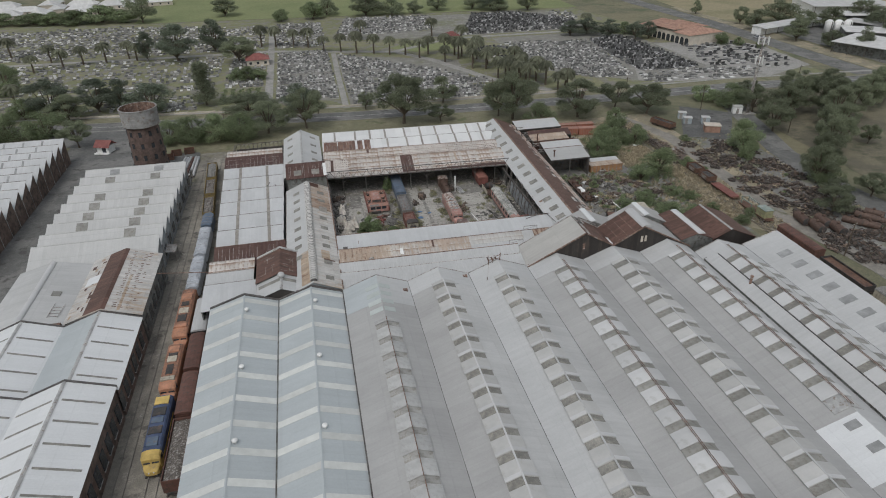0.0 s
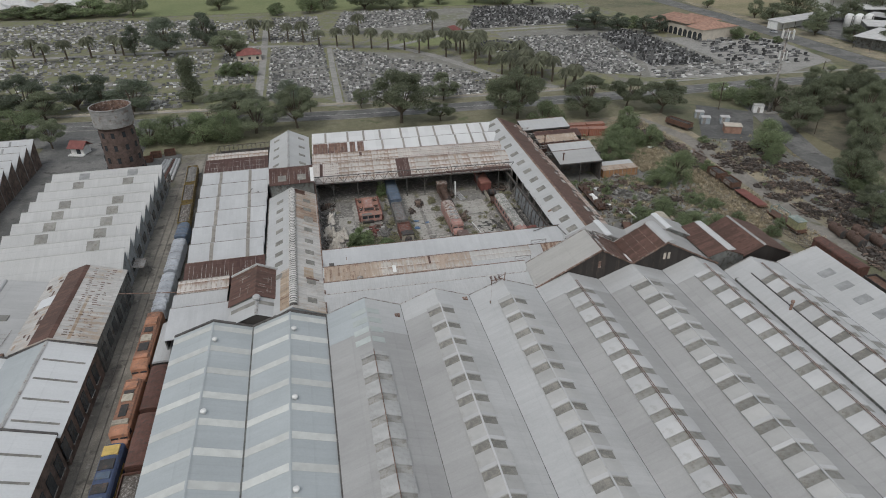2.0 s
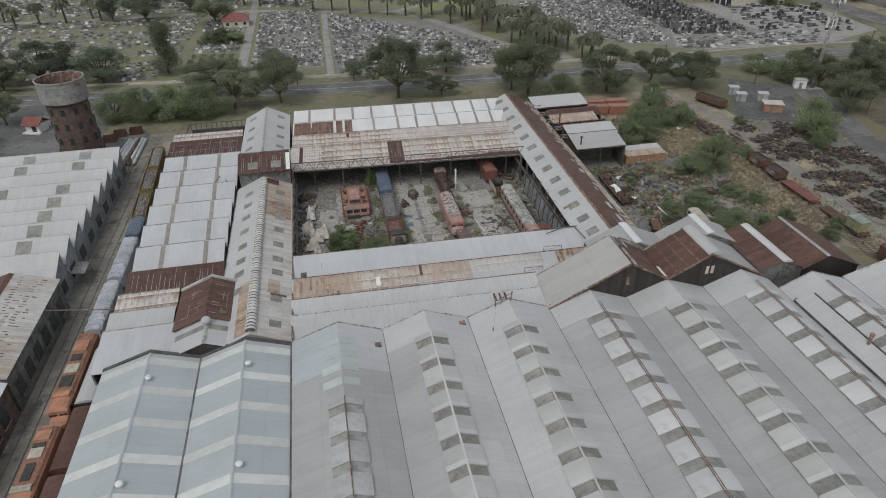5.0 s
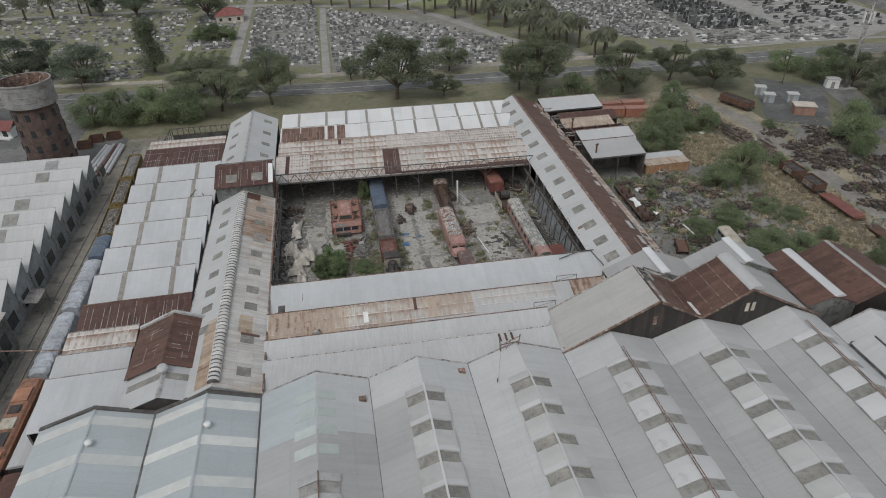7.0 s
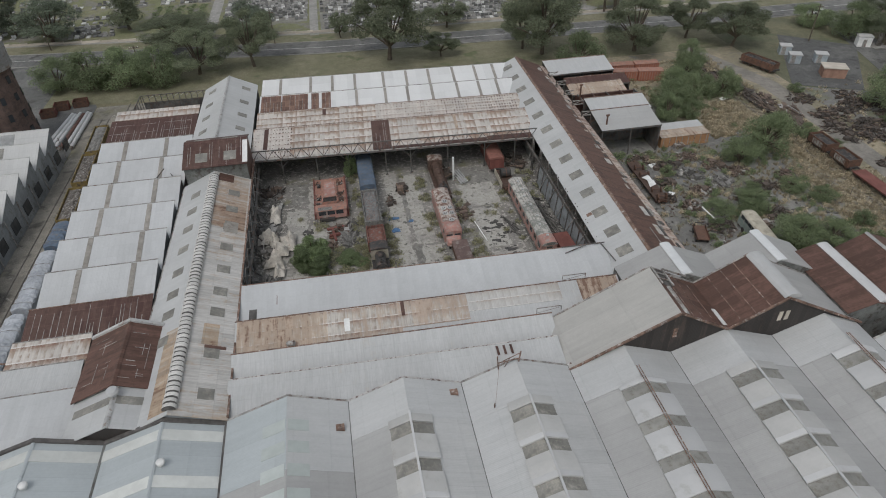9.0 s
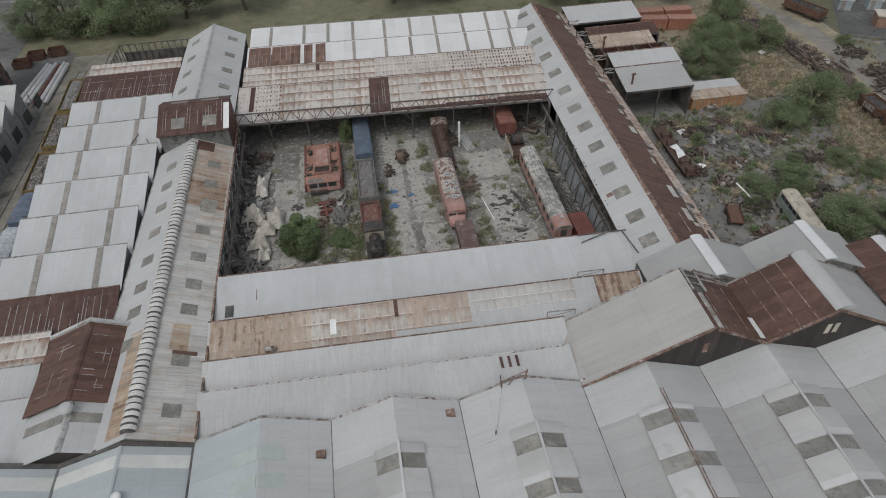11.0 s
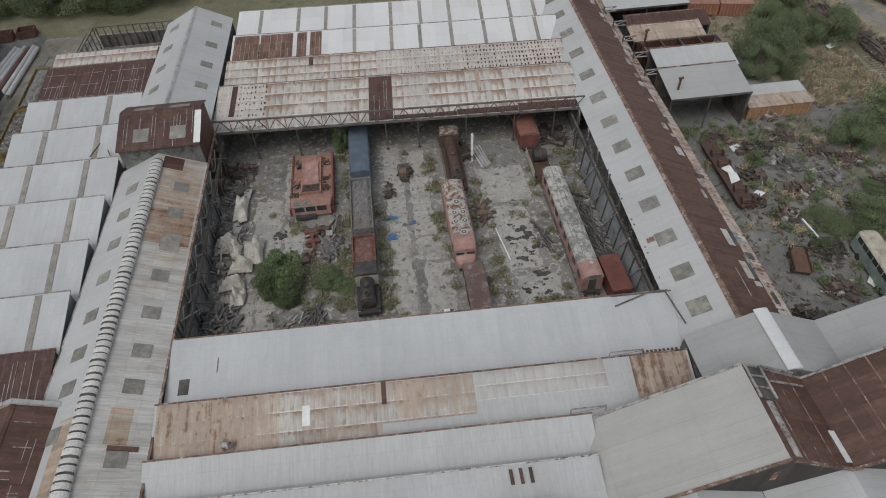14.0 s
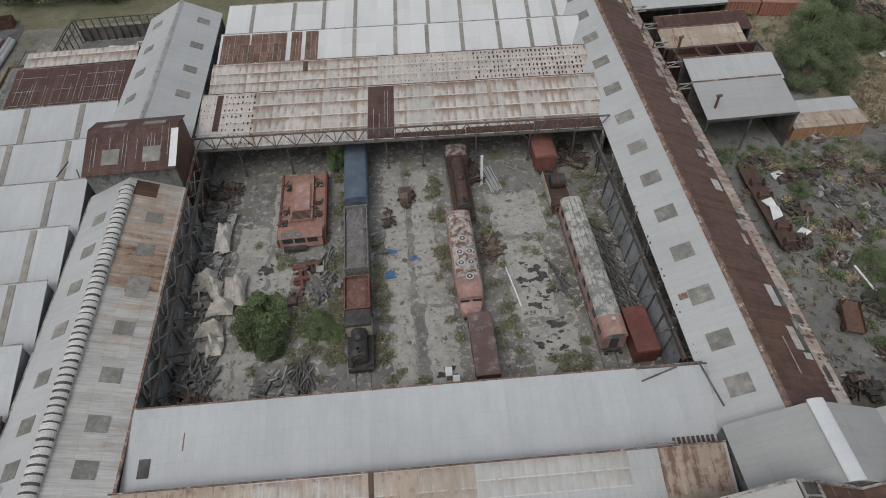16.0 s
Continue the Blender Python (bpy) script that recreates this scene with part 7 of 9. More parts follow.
steam(23.2, 135.3, 140.9, P_SOOT, "small black steam locomotive behind a rusty tender", P_CREAM, P_SOOT)
steam(36.6, 155.2, 166.4, P_DARK_RUST, "rusted dark brown steam locomotive with a flaking cab roof", P_DARK_RUST, P_ROOF)
FANS = [(1.9, 0.0, 0.46), (-0.1, -0.55, 0.44), (-0.1, 0.56, 0.44), (-1.7, -0.55, 0.44), (-1.7, 0.56, 0.44), (-3.7, 0.15, 0.46)]
diesel(35.5, 140.4, 154.6, P_PINK, P_PINK, P_ROOF, "sun-faded red diesel locomotive with flaking roof and round fans", fans=FANS)
van(36.1, 131.9, 140.2, P_RUST, P_FLAKY_BROWN, "brown box van with a flaking flat roof", ribs=5, h=2.5, hw=1.2, rise=0.18)
w = van(49.5, 134.3, 155.0, P_PINK, P_ROOF2, "long faded red carriage with a flaking cream roof", "carriage", 3.3, ribs=0, door=False, rise=0.5, hw=1.22)
for y, x in ((-8.2, 0.15), (-5.2, -0.2), (-2.6, 0.2), (0.6, 0.1), (3.4, -0.25), (5.6, 0.1), (8.2, 0.0)):
    part("roof_vent", Build().lathe([(0.14, 0), (0.14, 0.14), (0.24, 0.18), (0.2, 0.3), (0, 0.33)], (x, y, 3.78), 10), M_COVER, w, "small mushroom roof vent")
for x in (-0.75, -0.3, 0.3, 0.75):
    zz = 3.36 + 0.5 * math.sqrt(max(0.0, 1 - (x / 1.29) ** 2))
    part("roof_batten", Build().box(x - 0.035, x + 0.035, -6.4 + abs(x), 9.8, zz - 0.02, zz + 0.03), M_PALE_STEEL, w)
part("roof_end", shell([(-10.0, 1.3, 3.34, 3.36, 0.51), (-7.6, 1.3, 3.34, 3.36, 0.51)]), P_PINK, w, "faded pink roof end")
for k in range(9):
    for s in (-1, 1):
        part("window", Build().box(s * 1.23 - 0.03, s * 1.23 + 0.03, -8.9 + 2.1 * k, -7.9 + 2.1 * k, 2.1, 2.9), M_GLASS, w)
w = flat(48.9, 155.4, 162.0, P_DARK_RUST, "rusty flat wagon carrying a black drum")
part("side_panel", Build().box(-1.42, -1.36, -2.8, 2.8, 0.9, 2.1), P_CREAM, w, "flaking cream side panel")
t = thing("iron_drum", "black iron drum lying on a flat wagon", "drum", at=(49.0, 159.3, 1.3))
part("barrel", Build().rod((-0.9, 0, 0.9), (0.9, 0, 0.9), 0.88, 0.88, 18), P_SOOT, t)
part("hoop", Build().rod((-0.1, 0, 0.9), (0.1, 0, 0.9), 0.92, 0.92, 18), P_RUST, t)
van(48.3, 162.4, 171.0, P_OXIDE, P_DULL_RED, "oxide-red box van under the shed roof", ribs=5)
t = thing("shipping_container", "oxide-red steel shipping container on the yard floor", "container", at=(52.7, 136.0, 0), turn=1.5)
part("body", Build().box(-1.22, 1.22, -2.75, 2.75, 0.05, 2.25), P_OXIDE, t)
for k in range(13):
    part("side_rib", Build().box(1.22, 1.27, -2.65 + k * 0.42, -2.48 + k * 0.42, 0.15, 2.1), P_OXIDE, t)
part("roof_sheet", Build().box(-1.25, 1.25, -2.78, 2.78, 2.25, 2.32), P_OXIDE, t)
part("door", Build().box(-1.15, -0.03, -2.81, -2.75, 0.15, 2.15), P_OXIDE, t)
part("door", Build().box(0.03, 1.15, -2.81, -2.75, 0.15, 2.15), P_OXIDE, t)

# the wide red machine in the courtyard's corner
t = thing("traverser", "wide sun-faded orange-red railway traverser with a glazed cab", "rail machine", at=(16.2, 159.8, 0))
part("deck", Build().box(-2.8, 2.8, -5.6, 6.2, 0.75, 1.25), P_SALMON, t)
part("engine_cover", Build().box(-1.5, 1.3, -2.6, 5.4, 1.25, 1.75).box(-1.2, 1.0, -1.2, 2.0, 1.75, 1.95), P_SALMON, t)
part("side_beam", Build().box(-3.0, -2.75, -5.8, 6.3, 0.4, 1.45), P_OXIDE, t)
part("side_beam", Build().box(2.75, 3.0, -5.8, 6.3, 0.4, 1.45), P_OXIDE, t)
part("cab", Build().box(-2.6, 2.6, -6.1, -4.3, 0.5, 2.15), P_PINK, t)
part("cab_roof", Build().box(-2.7, 2.7, -6.2, -4.2, 2.15, 2.25), P_SALMON, t)
for x in (-2.2, -0.7, 0.8):
    part("cab_window", Build().box(x, x + 1.25, -6.14, -6.08, 1.3, 2.05), M_GLASS, t)
part("roof_panel", Build().box(-2.3, 0.2, -6.0, -5.1, 2.25, 2.29), P_RUBBLE, t)
part("buffer_beam", Build().box(-2.2, 0.5, -6.7, -6.1, 0.3, 0.8), P_SOOT, t)
for x, y, w, l, hh in ((-2.2, -2.8, 0.5, 0.9, 0.5), (-2.1, -0.9, 0.6, 0.5, 0.7), (1.95, -1.6, 0.7, 0.8, 0.7), (1.9, 0.4, 0.6, 0.5, 0.4), (-2.0, 3.6, 0.5, 0.7, 0.5), (1.9, 3.9, 0.6, 0.6, 0.5)):
    b = part("machinery", Build().box(x - w * 0.6, x + w * 0.6, y - l * 0.6, y + l * 0.6, 1.25, 1.25 + hh * 0.5), P_SOOT if x < 0 else P_DARK_RUST, t)
    for k in range(12):
        px, py, pz = x + rnd(-w, w), y + rnd(-l, l), 1.3 + rnd(0, hh)
        part("bent_bar", Build().beam((px, py, pz), (px + rnd(-0.5, 0.5), py + rnd(-0.6, 0.6), max(1.3, pz + rnd(-0.3, 0.35))), rnd(0.06, 0.14)), (P_SOOT, P_DARK_RUST, M_PALE_STEEL)[k % 3], b)
part("centre_panel", Build().box(-1.0, 0.9, -1.0, 3.8, 1.96, 2.0), P_PINK, t, "faded pale centre panel")
for k in range(7):
    part("grille_bar", Build().box(-1.3, 1.1, -2.5 + 0.2 * k, -2.42 + 0.2 * k, 1.75, 1.83), P_SOOT, t)
for x in (-2.2, 2.2):
    for y in (-4.6, 0, 4.8):
        part("wheel", Build().rod((x - 0.12, y, 0.42), (x + 0.12, y, 0.42), 0.42, 0.42, 14), P_RUST, t)

# vehicles in the scrapyard and along the gravel track
w = flat(73.2, 145.6, 159.6, P_DARK_RUST, "long rusty flat wagon frame with loose wheelsets", turn=0)
w.matrix_basis = pose(74.2, 152.4, 0, 0, 0, -1.5) @ Matrix.Diagonal((0.86, 1, 1, 1))
for k, y in enumerate((-6.5, -4.2, 1.2, 3.6)):
    q = thing("loose_wheelset", "rusty loose wheelset on a wagon frame", "wheelset", "loose wheelsets", at=(74.2 + 0.026 * y, 152.4 + y, 1.8), turn=rnd(-20, 20))
    part("axle", WHEEL_ME, None, q)
q = thing("white_sheet_metal", "crumpled white sheet metal on a wagon frame", "scrap metal", at=(74.5, 151.4, 1.27))
part("fold", Build().slab((-0.8, -1.6, 0.05), (0.5, -1.3, 0.3), (0.8, 0.4, 0.15), (-0.5, 0.6, 0.45), 0.04), M_WHITE, q)
part("fold", Build().slab((-0.6, 0.5, 0.35), (0.6, 0.3, 0.15), (0.4, 1.9, 0.45), (-0.9, 1.7, 0.15), 0.04), M_WHITE, q)
gondola(112.5, 88.0, 101.8, P_SOOT, P_RUST, "long dark open wagon on the siding", seed=21, h=2.7, heap=0.1, hw=1.45)
van(112.3, 102.6, 116.4, P_BROWN, P_BROWN, "red-brown box van on the siding", ribs=8)
van(113.0, 74.0, 87.0, P_CREAM, P_RUBBLE, "grey weathered guard's van", "guards_van", ribs=6)
flat(113.9, 136.6, 147.2, P_OXIDE, "oxide-red flat wagon on the siding")
w = flat(114.0, 122.4, 134.2, P_RUST, "rusty wagon with a faded yellow-green cabin frame on the siding", "works_wagon")
part("cabin", Build().box(-1.2, 1.2, -5.0, -1.6, 1.3, 3.3), paint("faded_yellow_green_paint", (0.33, 0.33, 0.19), (0.22, 0.19, 0.14), 0.45), w, "faded yellow-green cabin")
part("cabin_roof", Build().box(-1.3, 1.3, -5.1, -1.5, 3.3, 3.42), P_GREY_GREEN, w)
for s in (-1.1, 1.1):
    part("frame_post", Build().box(s - 0.08, s + 0.08, 4.6, 4.8, 1.3, 3.2).box(s - 0.08, s + 0.08, 0.4, 0.6, 1.3, 2.8), P_GREY_GREEN, w)
part("frame_beam", Build().box(-1.2, 1.2, 4.6, 4.8, 3.1, 3.3).box(-1.18, -1.02, 0.5, 4.7, 2.7, 2.9).box(1.02, 1.18, 0.5, 4.7, 2.7, 2.9), P_GREY_GREEN, w)
for y0, y1, sd in ((147.9, 153.7, 23), (154.3, 160.4, 24)):
    w = gondola(114.0, y0, y1, P_RUST, P_SOOT, "rusty open hopper wagon with faded white panels", "hopper_wagon", 2.6, seed=sd, heap=0.4)
    for s in (-1, 1):
        part("white_panel", Build().box(s * 1.46 - 0.03, s * 1.46 + 0.03, -1.6, 1.2, 1.3, 2.3), M_PALE_STEEL, w, "faded white side panel")
w = gondola(129.5, 201.5, 211.5, P_RUST, P_SOOT, "rust-brown open wagon beside the substation", seed=27, h=2.6)
w.matrix_basis = pose(126, 198.2, 0, 0, 0, 21)
for k, (x, y, r) in enumerate(((122.7, 121.4, 1.15), (123.4, 116.8, 1.15), (127.0, 119.0, 1.15), (127.6, 114.6, 1.15), (134.6, 117.6, 0.9), (137.2, 114.6, 0.9), (139.6, 119.0, 0.9), (141.8, 115.6, 0.9), (143.4, 119.9, 0.9))):
    q = thing("boiler_shell", "rusty riveted boiler shell lying on the ground", "boiler", "boiler shells", at=(x, y, 0), turn=-8 if k < 4 else 38)
    part("drum", Build().rod((0, -2.3, r), (0, 2.3, r), r, r, 16), P_DARK_RUST, q)
    part("end_plate", Build().rod((0, -2.42, r), (0, -2.3, r), r * 0.82, r * 0.95, 14), P_SOOT, q)
    part("dome", Build().lathe([(0.4, 0), (0.4, 0.4), (0.2, 0.55), (0, 0.58)], (0, 0.3, 1.92 * r), 10), P_DARK_RUST, q)

bus = thing("old_bus", "derelict grey-green and cream bus among scrap", "bus", at=(84.4, 132.6, 0), turn=-6)
part("body", shell([(-4.6, 1.2, 0.55, 2.0, 0.02), (4.6, 1.2, 0.55, 2.0, 0.02)]), P_GREY_GREEN, bus)
part("upper_body", shell([(-4.5, 1.15, 2.0, 2.75, 0.05), (4.5, 1.15, 2.0, 2.75, 0.05)]), P_CREAM, bus)
part("roof", shell([(-4.65, 1.0, 2.74, 2.78, 0.22), (-4.2, 1.2, 2.74, 2.8, 0.28), (4.2, 1.2, 2.74, 2.8, 0.28), (4.65, 1.0, 2.74, 2.78, 0.22)]), P_CREAM, bus)
for s in (-1, 1):
    for k in range(7):
        part("side_window", Build().box(s * 1.17 - 0.03, s * 1.17 + 0.03, -4.1 + k * 1.18, -3.1 + k * 1.18, 2.05, 2.65), M_GLASS, bus)
    for y in (-2.9, 2.6):
        wh = part("wheel", Build().rod((s * 0.95, y, 0.45), (s * 1.22, y, 0.45), 0.46, 0.46, 14), P_SOOT, bus)
part("windscreen", Build().box(-1.0, 1.0, -4.56, -4.48, 2.05, 2.65), M_GLASS, bus)
part("rear_window", Build().box(-0.8, 0.8, 4.48, 4.56, 2.05, 2.65), M_GLASS, bus)
truck = thing("tray_trailer", "rusty four-wheeled tray trailer", "trailer", at=(76.0, 135.5, 0), turn=-18)
part("tray", Build().box(-1.0, 1.0, -2.0, 2.0, 0.8, 0.95).box(-1.0, -0.94, -2.0, 2.0, 0.95, 1.35).box(0.94, 1.0, -2.0, 2.0, 0.95, 1.35), P_RUST, truck)
part("cab_frame", Build().beam((-0.9, 1.2, 0.95), (-0.9, 1.4, 1.9), 0.1).beam((0.9, 1.2, 0.95), (0.9, 1.4, 1.9), 0.1).beam((-0.9, 1.4, 1.9), (0.9, 1.4, 1.9), 0.1), P_SOOT, truck)
for s in (-1, 1):
    for y in (-1.3, 1.2):
        part("wheel", Build().rod((s * 0.85, y, 0.42), (s * 1.05, y, 0.42), 0.42, 0.42, 12), P_SOOT, truck)
for nm, x, y, w2, l2, m, mr, lab, tn in (("tan_container_row", 88.4, 166.3, 5.2, 1.4, M_TAN_X, M_TAN_X, "tan-roofed steel container store", 0), ("grey_container_row", 89.2, 169.2, 4.6, 1.3, M_PALE_X, M_PALE_X, "grey-roofed steel container store", 0)):
    t = thing(nm, lab, "container", at=(x, y, 0), turn=tn)
    part("body", Build().box(-w2, w2, -l2, l2, 0, 2.35), paint("tan_store_wall", (0.36, 0.20, 0.105), (0.24, 0.15, 0.1), 0.3) if nm[0] == "t" else M_PALE_STEEL, t)
    part("roof", Build().slab((-w2 - 0.1, -l2 - 0.1, 2.37), (w2 + 0.1, -l2 - 0.1, 2.37), (w2 + 0.1, l2 + 0.1, 2.55), (-w2 - 0.1, l2 + 0.1, 2.55), 0.08), mr, t)
    for k in range(8):
        part("wall_rib", Build().box(-w2 + 0.5 + k * (2 * w2 - 1) / 7 - 0.06, -w2 + 0.5 + k * (2 * w2 - 1) / 7 + 0.06, -l2 - 0.06, -l2, 0.1, 2.2), M_PALE_STEEL, t)
for x, y, tn in ((90.2, 199.4, -12), (96.4, 198.2, -12), (91.0, 203.4, -5), (97.4, 202.9, -5)):
    t = thing("shipping_container", "terracotta-red shipping container standing on dry grass", "container", "red containers", at=(x, y, 0), turn=tn)
    part("body", Build().box(-3.0, 3.0, -1.2, 1.2, 0.1, 2.5), paint("terracotta_container_paint", (0.34, 0.13, 0.085), (0.25, 0.12, 0.09), 0.3), t)
    part("roof_sheet", Build().box(-3.05, 3.05, -1.25, 1.25, 2.5, 2.58), P_SALMON, t)
    for k in range(10):
        part("side_rib", Build().box(-2.8 + k * 0.6, -2.6 + k * 0.6, -1.25, -1.2, 0.2, 2.4), P_SALMON, t)

# ---- the courtyard: floor wear, girder, columns, scrap ----
def scrap_mat(name, a, b, c):
    s = Shade(name, 0.75)
    r = s.island()
    col = s.mix(s.step(r, 0.45, 0.6), a, b)
    col = s.mix(s.step(r, 0.88, 0.92), col, c)
    return s.done(s.scale(col, s.step(s.noise(3.0, 5), 0.25, 0.75, 0.7, 1.3)))


M_SCRAP = scrap_mat("mixed_rusty_scrap", (0.11, 0.085, 0.07), (0.17, 0.125, 0.10), (0.36, 0.35, 0.33))
M_SCRAP_DARK = scrap_mat("dark_oily_scrap", (0.075, 0.064, 0.056), (0.115, 0.09, 0.075), (0.19, 0.14, 0.11))
M_SCRAP_GREY = scrap_mat("grey_scrap_timber_and_steel", (0.15, 0.145, 0.135), (0.22, 0.21, 0.195), (0.38, 0.37, 0.35))
M_SCRAP_PALE = scrap_mat("pale_dusty_rubbish", (0.20, 0.185, 0.165), (0.30, 0.28, 0.25), (0.52, 0.49, 0.45))
M_BEAMS = scrap_mat("dark_weathered_beams", (0.105, 0.10, 0.093), (0.15, 0.143, 0.132), (0.23, 0.22, 0.205))
M_RAG = plain("dirty_cream_tarpaulin", (0.56, 0.52, 0.46), 0.8, vary=0.25, size=1.0, dirt=(0.26, 0.22, 0.18), amount=0.25)
M_BLUE_TARP = plain("blue_plastic_sheet", (0.10, 0.20, 0.36), 0.4, vary=0.3, size=0.8)


M_OIL = plain("oil_soaked_concrete", (0.075, 0.071, 0.066), 0.6, vary=0.4, size=0.6)


def blot(name, x0, x1, y0, y1, z, material, label, seed, rough=0.25):
    """A worn patch of floor with an uneven outline."""
    rng = random.Random(seed)
    pts = []
    for (ax, ay), (bx, by) in (((x0, y0), (x1, y0)), ((x1, y0), (x1, y1)), ((x1, y1), (x0, y1)), ((x0, y1), (x0, y0))):
        n = max(3, int(math.hypot(bx - ax, by - ay) / 0.6))
        pts += [(ax + (bx - ax) * i / n + rng.uniform(-rough, rough), ay + (by - ay) * i / n + rng.uniform(-rough, rough)) for i in range(n)]
    return lone(name, Build().prism(pts, "z", 0.0, z), material, label, "floor patch", kind="structure")


def spill(name, x, y, rx, ry, z, material, label, category, seed):
    """A flat blotch with a soft lobed outline."""
    rng = random.Random(seed)
    a, b, c = rng.uniform(0, 6.3), rng.uniform(0, 6.3), rng.uniform(0, 6.3)
    pts = []
    for k in range(30):
        w = k * math.pi / 15
        q = 1 + 0.3 * math.sin(2 * w + a) + 0.22 * math.sin(3 * w + b) + 0.16 * math.sin(5 * w + c)
        pts.append((x + rx * q * math.cos(w), y + ry * q * math.sin(w)))
    return lone(name, Build().prism(pts, "z", 0.0, z), material, label, category, kind="structure")


for i, (x0, x1, y0, y1) in enumerate(((26.4, 28.9, 131, 168), (29.9, 32.6, 148, 166), (40.6, 45.2, 140.2, 152.0), (39.8, 46.5, 152.6, 160), (7.2, 9.1, 131, 141), (9.5, 11.6, 131, 141), (8.2, 11.8, 147, 158), (12.4, 15.0, 146.5, 153), (29.8, 33.2, 143.5, 147.5), (12.2, 14.6, 155, 166), (30.4, 33.6, 131.5, 143), (41.5, 46.6, 131.5, 139), (5.2, 8.4, 138.5, 147))):
    blot("floor_patch", x0, x1, y0, y1, 0.045 + 0.002 * i, M_PATCH, "flaking pale paint on the yard floor", i)
for i, (x0, x1, y0, y1) in enumerate(((29.2, 32.8, 150.0, 163.0), (29.2, 33.0, 132.0, 143.2), (40.4, 46.8, 160.4, 166.0), (42.0, 46.4, 152.4, 156.6), (9.2, 15.0, 160.0, 167.0), (9.6, 14.8, 131.4, 137.6), (20.4, 21.6, 131.4, 137.0), (50.8, 53.6, 157.0, 166.4))):
    blot("floor_slab", x0, x1, y0, y1, 0.034 + 0.001 * i, M_SLAB, "worn grey concrete floor slab", 80 + i, 0.07)
for i, (x, y, r) in enumerate(((43.0, 141.8, 0.7), (44.6, 139.0, 0.9), (42.4, 136.6, 0.6), (43.8, 147.0, 0.8), (42.0, 145.6, 0.6), (45.2, 143.6, 0.7), (44.4, 145.8, 0.9), (31.6, 134.2, 0.6), (12.0, 150.8, 0.9), (44.8, 136.0, 0.5))):
    spill("oil_stain", x, y, r * 0.9, r * 0.65, 0.078 + 0.001 * i, M_OIL, "black oil stain on the yard floor", "oil stain", 40 + i)
    for k in range(4):
        spill("oil_stain", x + rnd(-1.6, 1.6), y + rnd(-1.4, 1.4), rnd(0.12, 0.32), rnd(0.1, 0.25), 0.09 + 0.001 * (4 * i + k), M_OIL, "black oil stain on the yard floor", "oil stain", 400 + 10 * i + k)
for x, y, w, h in ((26.8, 151.8, 0.9, 0.4), (26.8, 148.2, 0.6, 0.6), (29.6, 150.4, 0.4, 0.3)):
    blot("blue_plastic_sheet", x - w, x + w, y - h, y + h, 0.12, M_BLUE_TARP, "crumpled blue plastic sheet on the yard floor", int(x * 10), 0.2)

girder = thing("lattice_girder", "dark steel lattice girder along the shed front", "girder")
askew(girder, 3.0, 167.3, -3.0)
part("top_chord", Build().box(2.9, 56.4, 166.9, 167.1, 7.95, 8.12), M_STEEL, girder)
part("bottom_chord", Build().box(2.9, 56.4, 166.9, 167.15, 5.85, 6.08), M_STEEL, girder)
bar_a = Build().beam((0, 0, 0), (1.3, 0, 1.95), 0.1).mesh("lattice_bar", M_STEEL)
bar_b = Build().beam((0, 0, 1.95), (1.3, 0, 0), 0.1).mesh("lattice_bar", M_STEEL)
bar_v = Build().beam((0, 0, 0), (0, 0, 1.95), 0.08).mesh("lattice_bar", M_EDGE)
for k in range(41):
    q = part("lattice_bar", bar_a if k % 2 == 0 else bar_b, None, girder)
    q.location = (3.0 + 1.3 * k, 167.0, 6.03)
    if k % 2 == 0:
        q = part("lattice_bar", bar_v, None, girder)
        q.location = (3.0 + 1.3 * k, 167.0, 6.03)
t = thing("wheel_frame", "red-brown rusty wheel frame lying on the floor", "scrap metal", at=(16.9, 149.3, 0.05), turn=8)
part("crossbeam", Build().box(-1.6, 1.7, 0.9, 1.35, 0.3, 0.75), P_OXIDE, t)
part("crossbeam", Build().box(-1.5, 0.4, -0.9, -0.45, 0.3, 0.7), P_OXIDE, t)
part("side_beam", Build().box(-0.9, -0.5, -2.2, 1.0, 0.25, 0.65), P_OXIDE, t)
for x, y in ((-1.2, 1.1), (-1.2, -0.7), (1.4, -0.3)):
    part("wheel", Build().rod((x, y, 0.1), (x, y, 0.3), 0.55, 0.55, 14).rod((x, y, 0.3), (x, y, 0.6), 0.2, 0.2, 10), P_RUST, t)
for i, x in enumerate((7.9, 14.3, 20.3, 27.4, 32.2, 39.4, 46.6, 52.6)):
    c = thing("shed_column", "slender dark steel column with knee braces", "column", "shed columns", at=(x, 168.4 - 0.052 * (x - 3), 0))
    part("shaft", Build().box(-0.1, 0.1, -0.1, 0.1, 0, 6.0), M_STEEL, c)
    if i % 2 == 0:
        part("brace", Build().beam((0, 0, 3.6), (1.9, 0, 5.6), 0.13), M_STEEL, c)
        part("brace", Build().beam((0, 0, 3.6), (-1.9, 0, 5.6), 0.13), M_STEEL, c)
    part("base_plate", Build().box(-0.25, 0.25, -0.25, 0.25, 0.03, 0.08), M_STEEL, c)


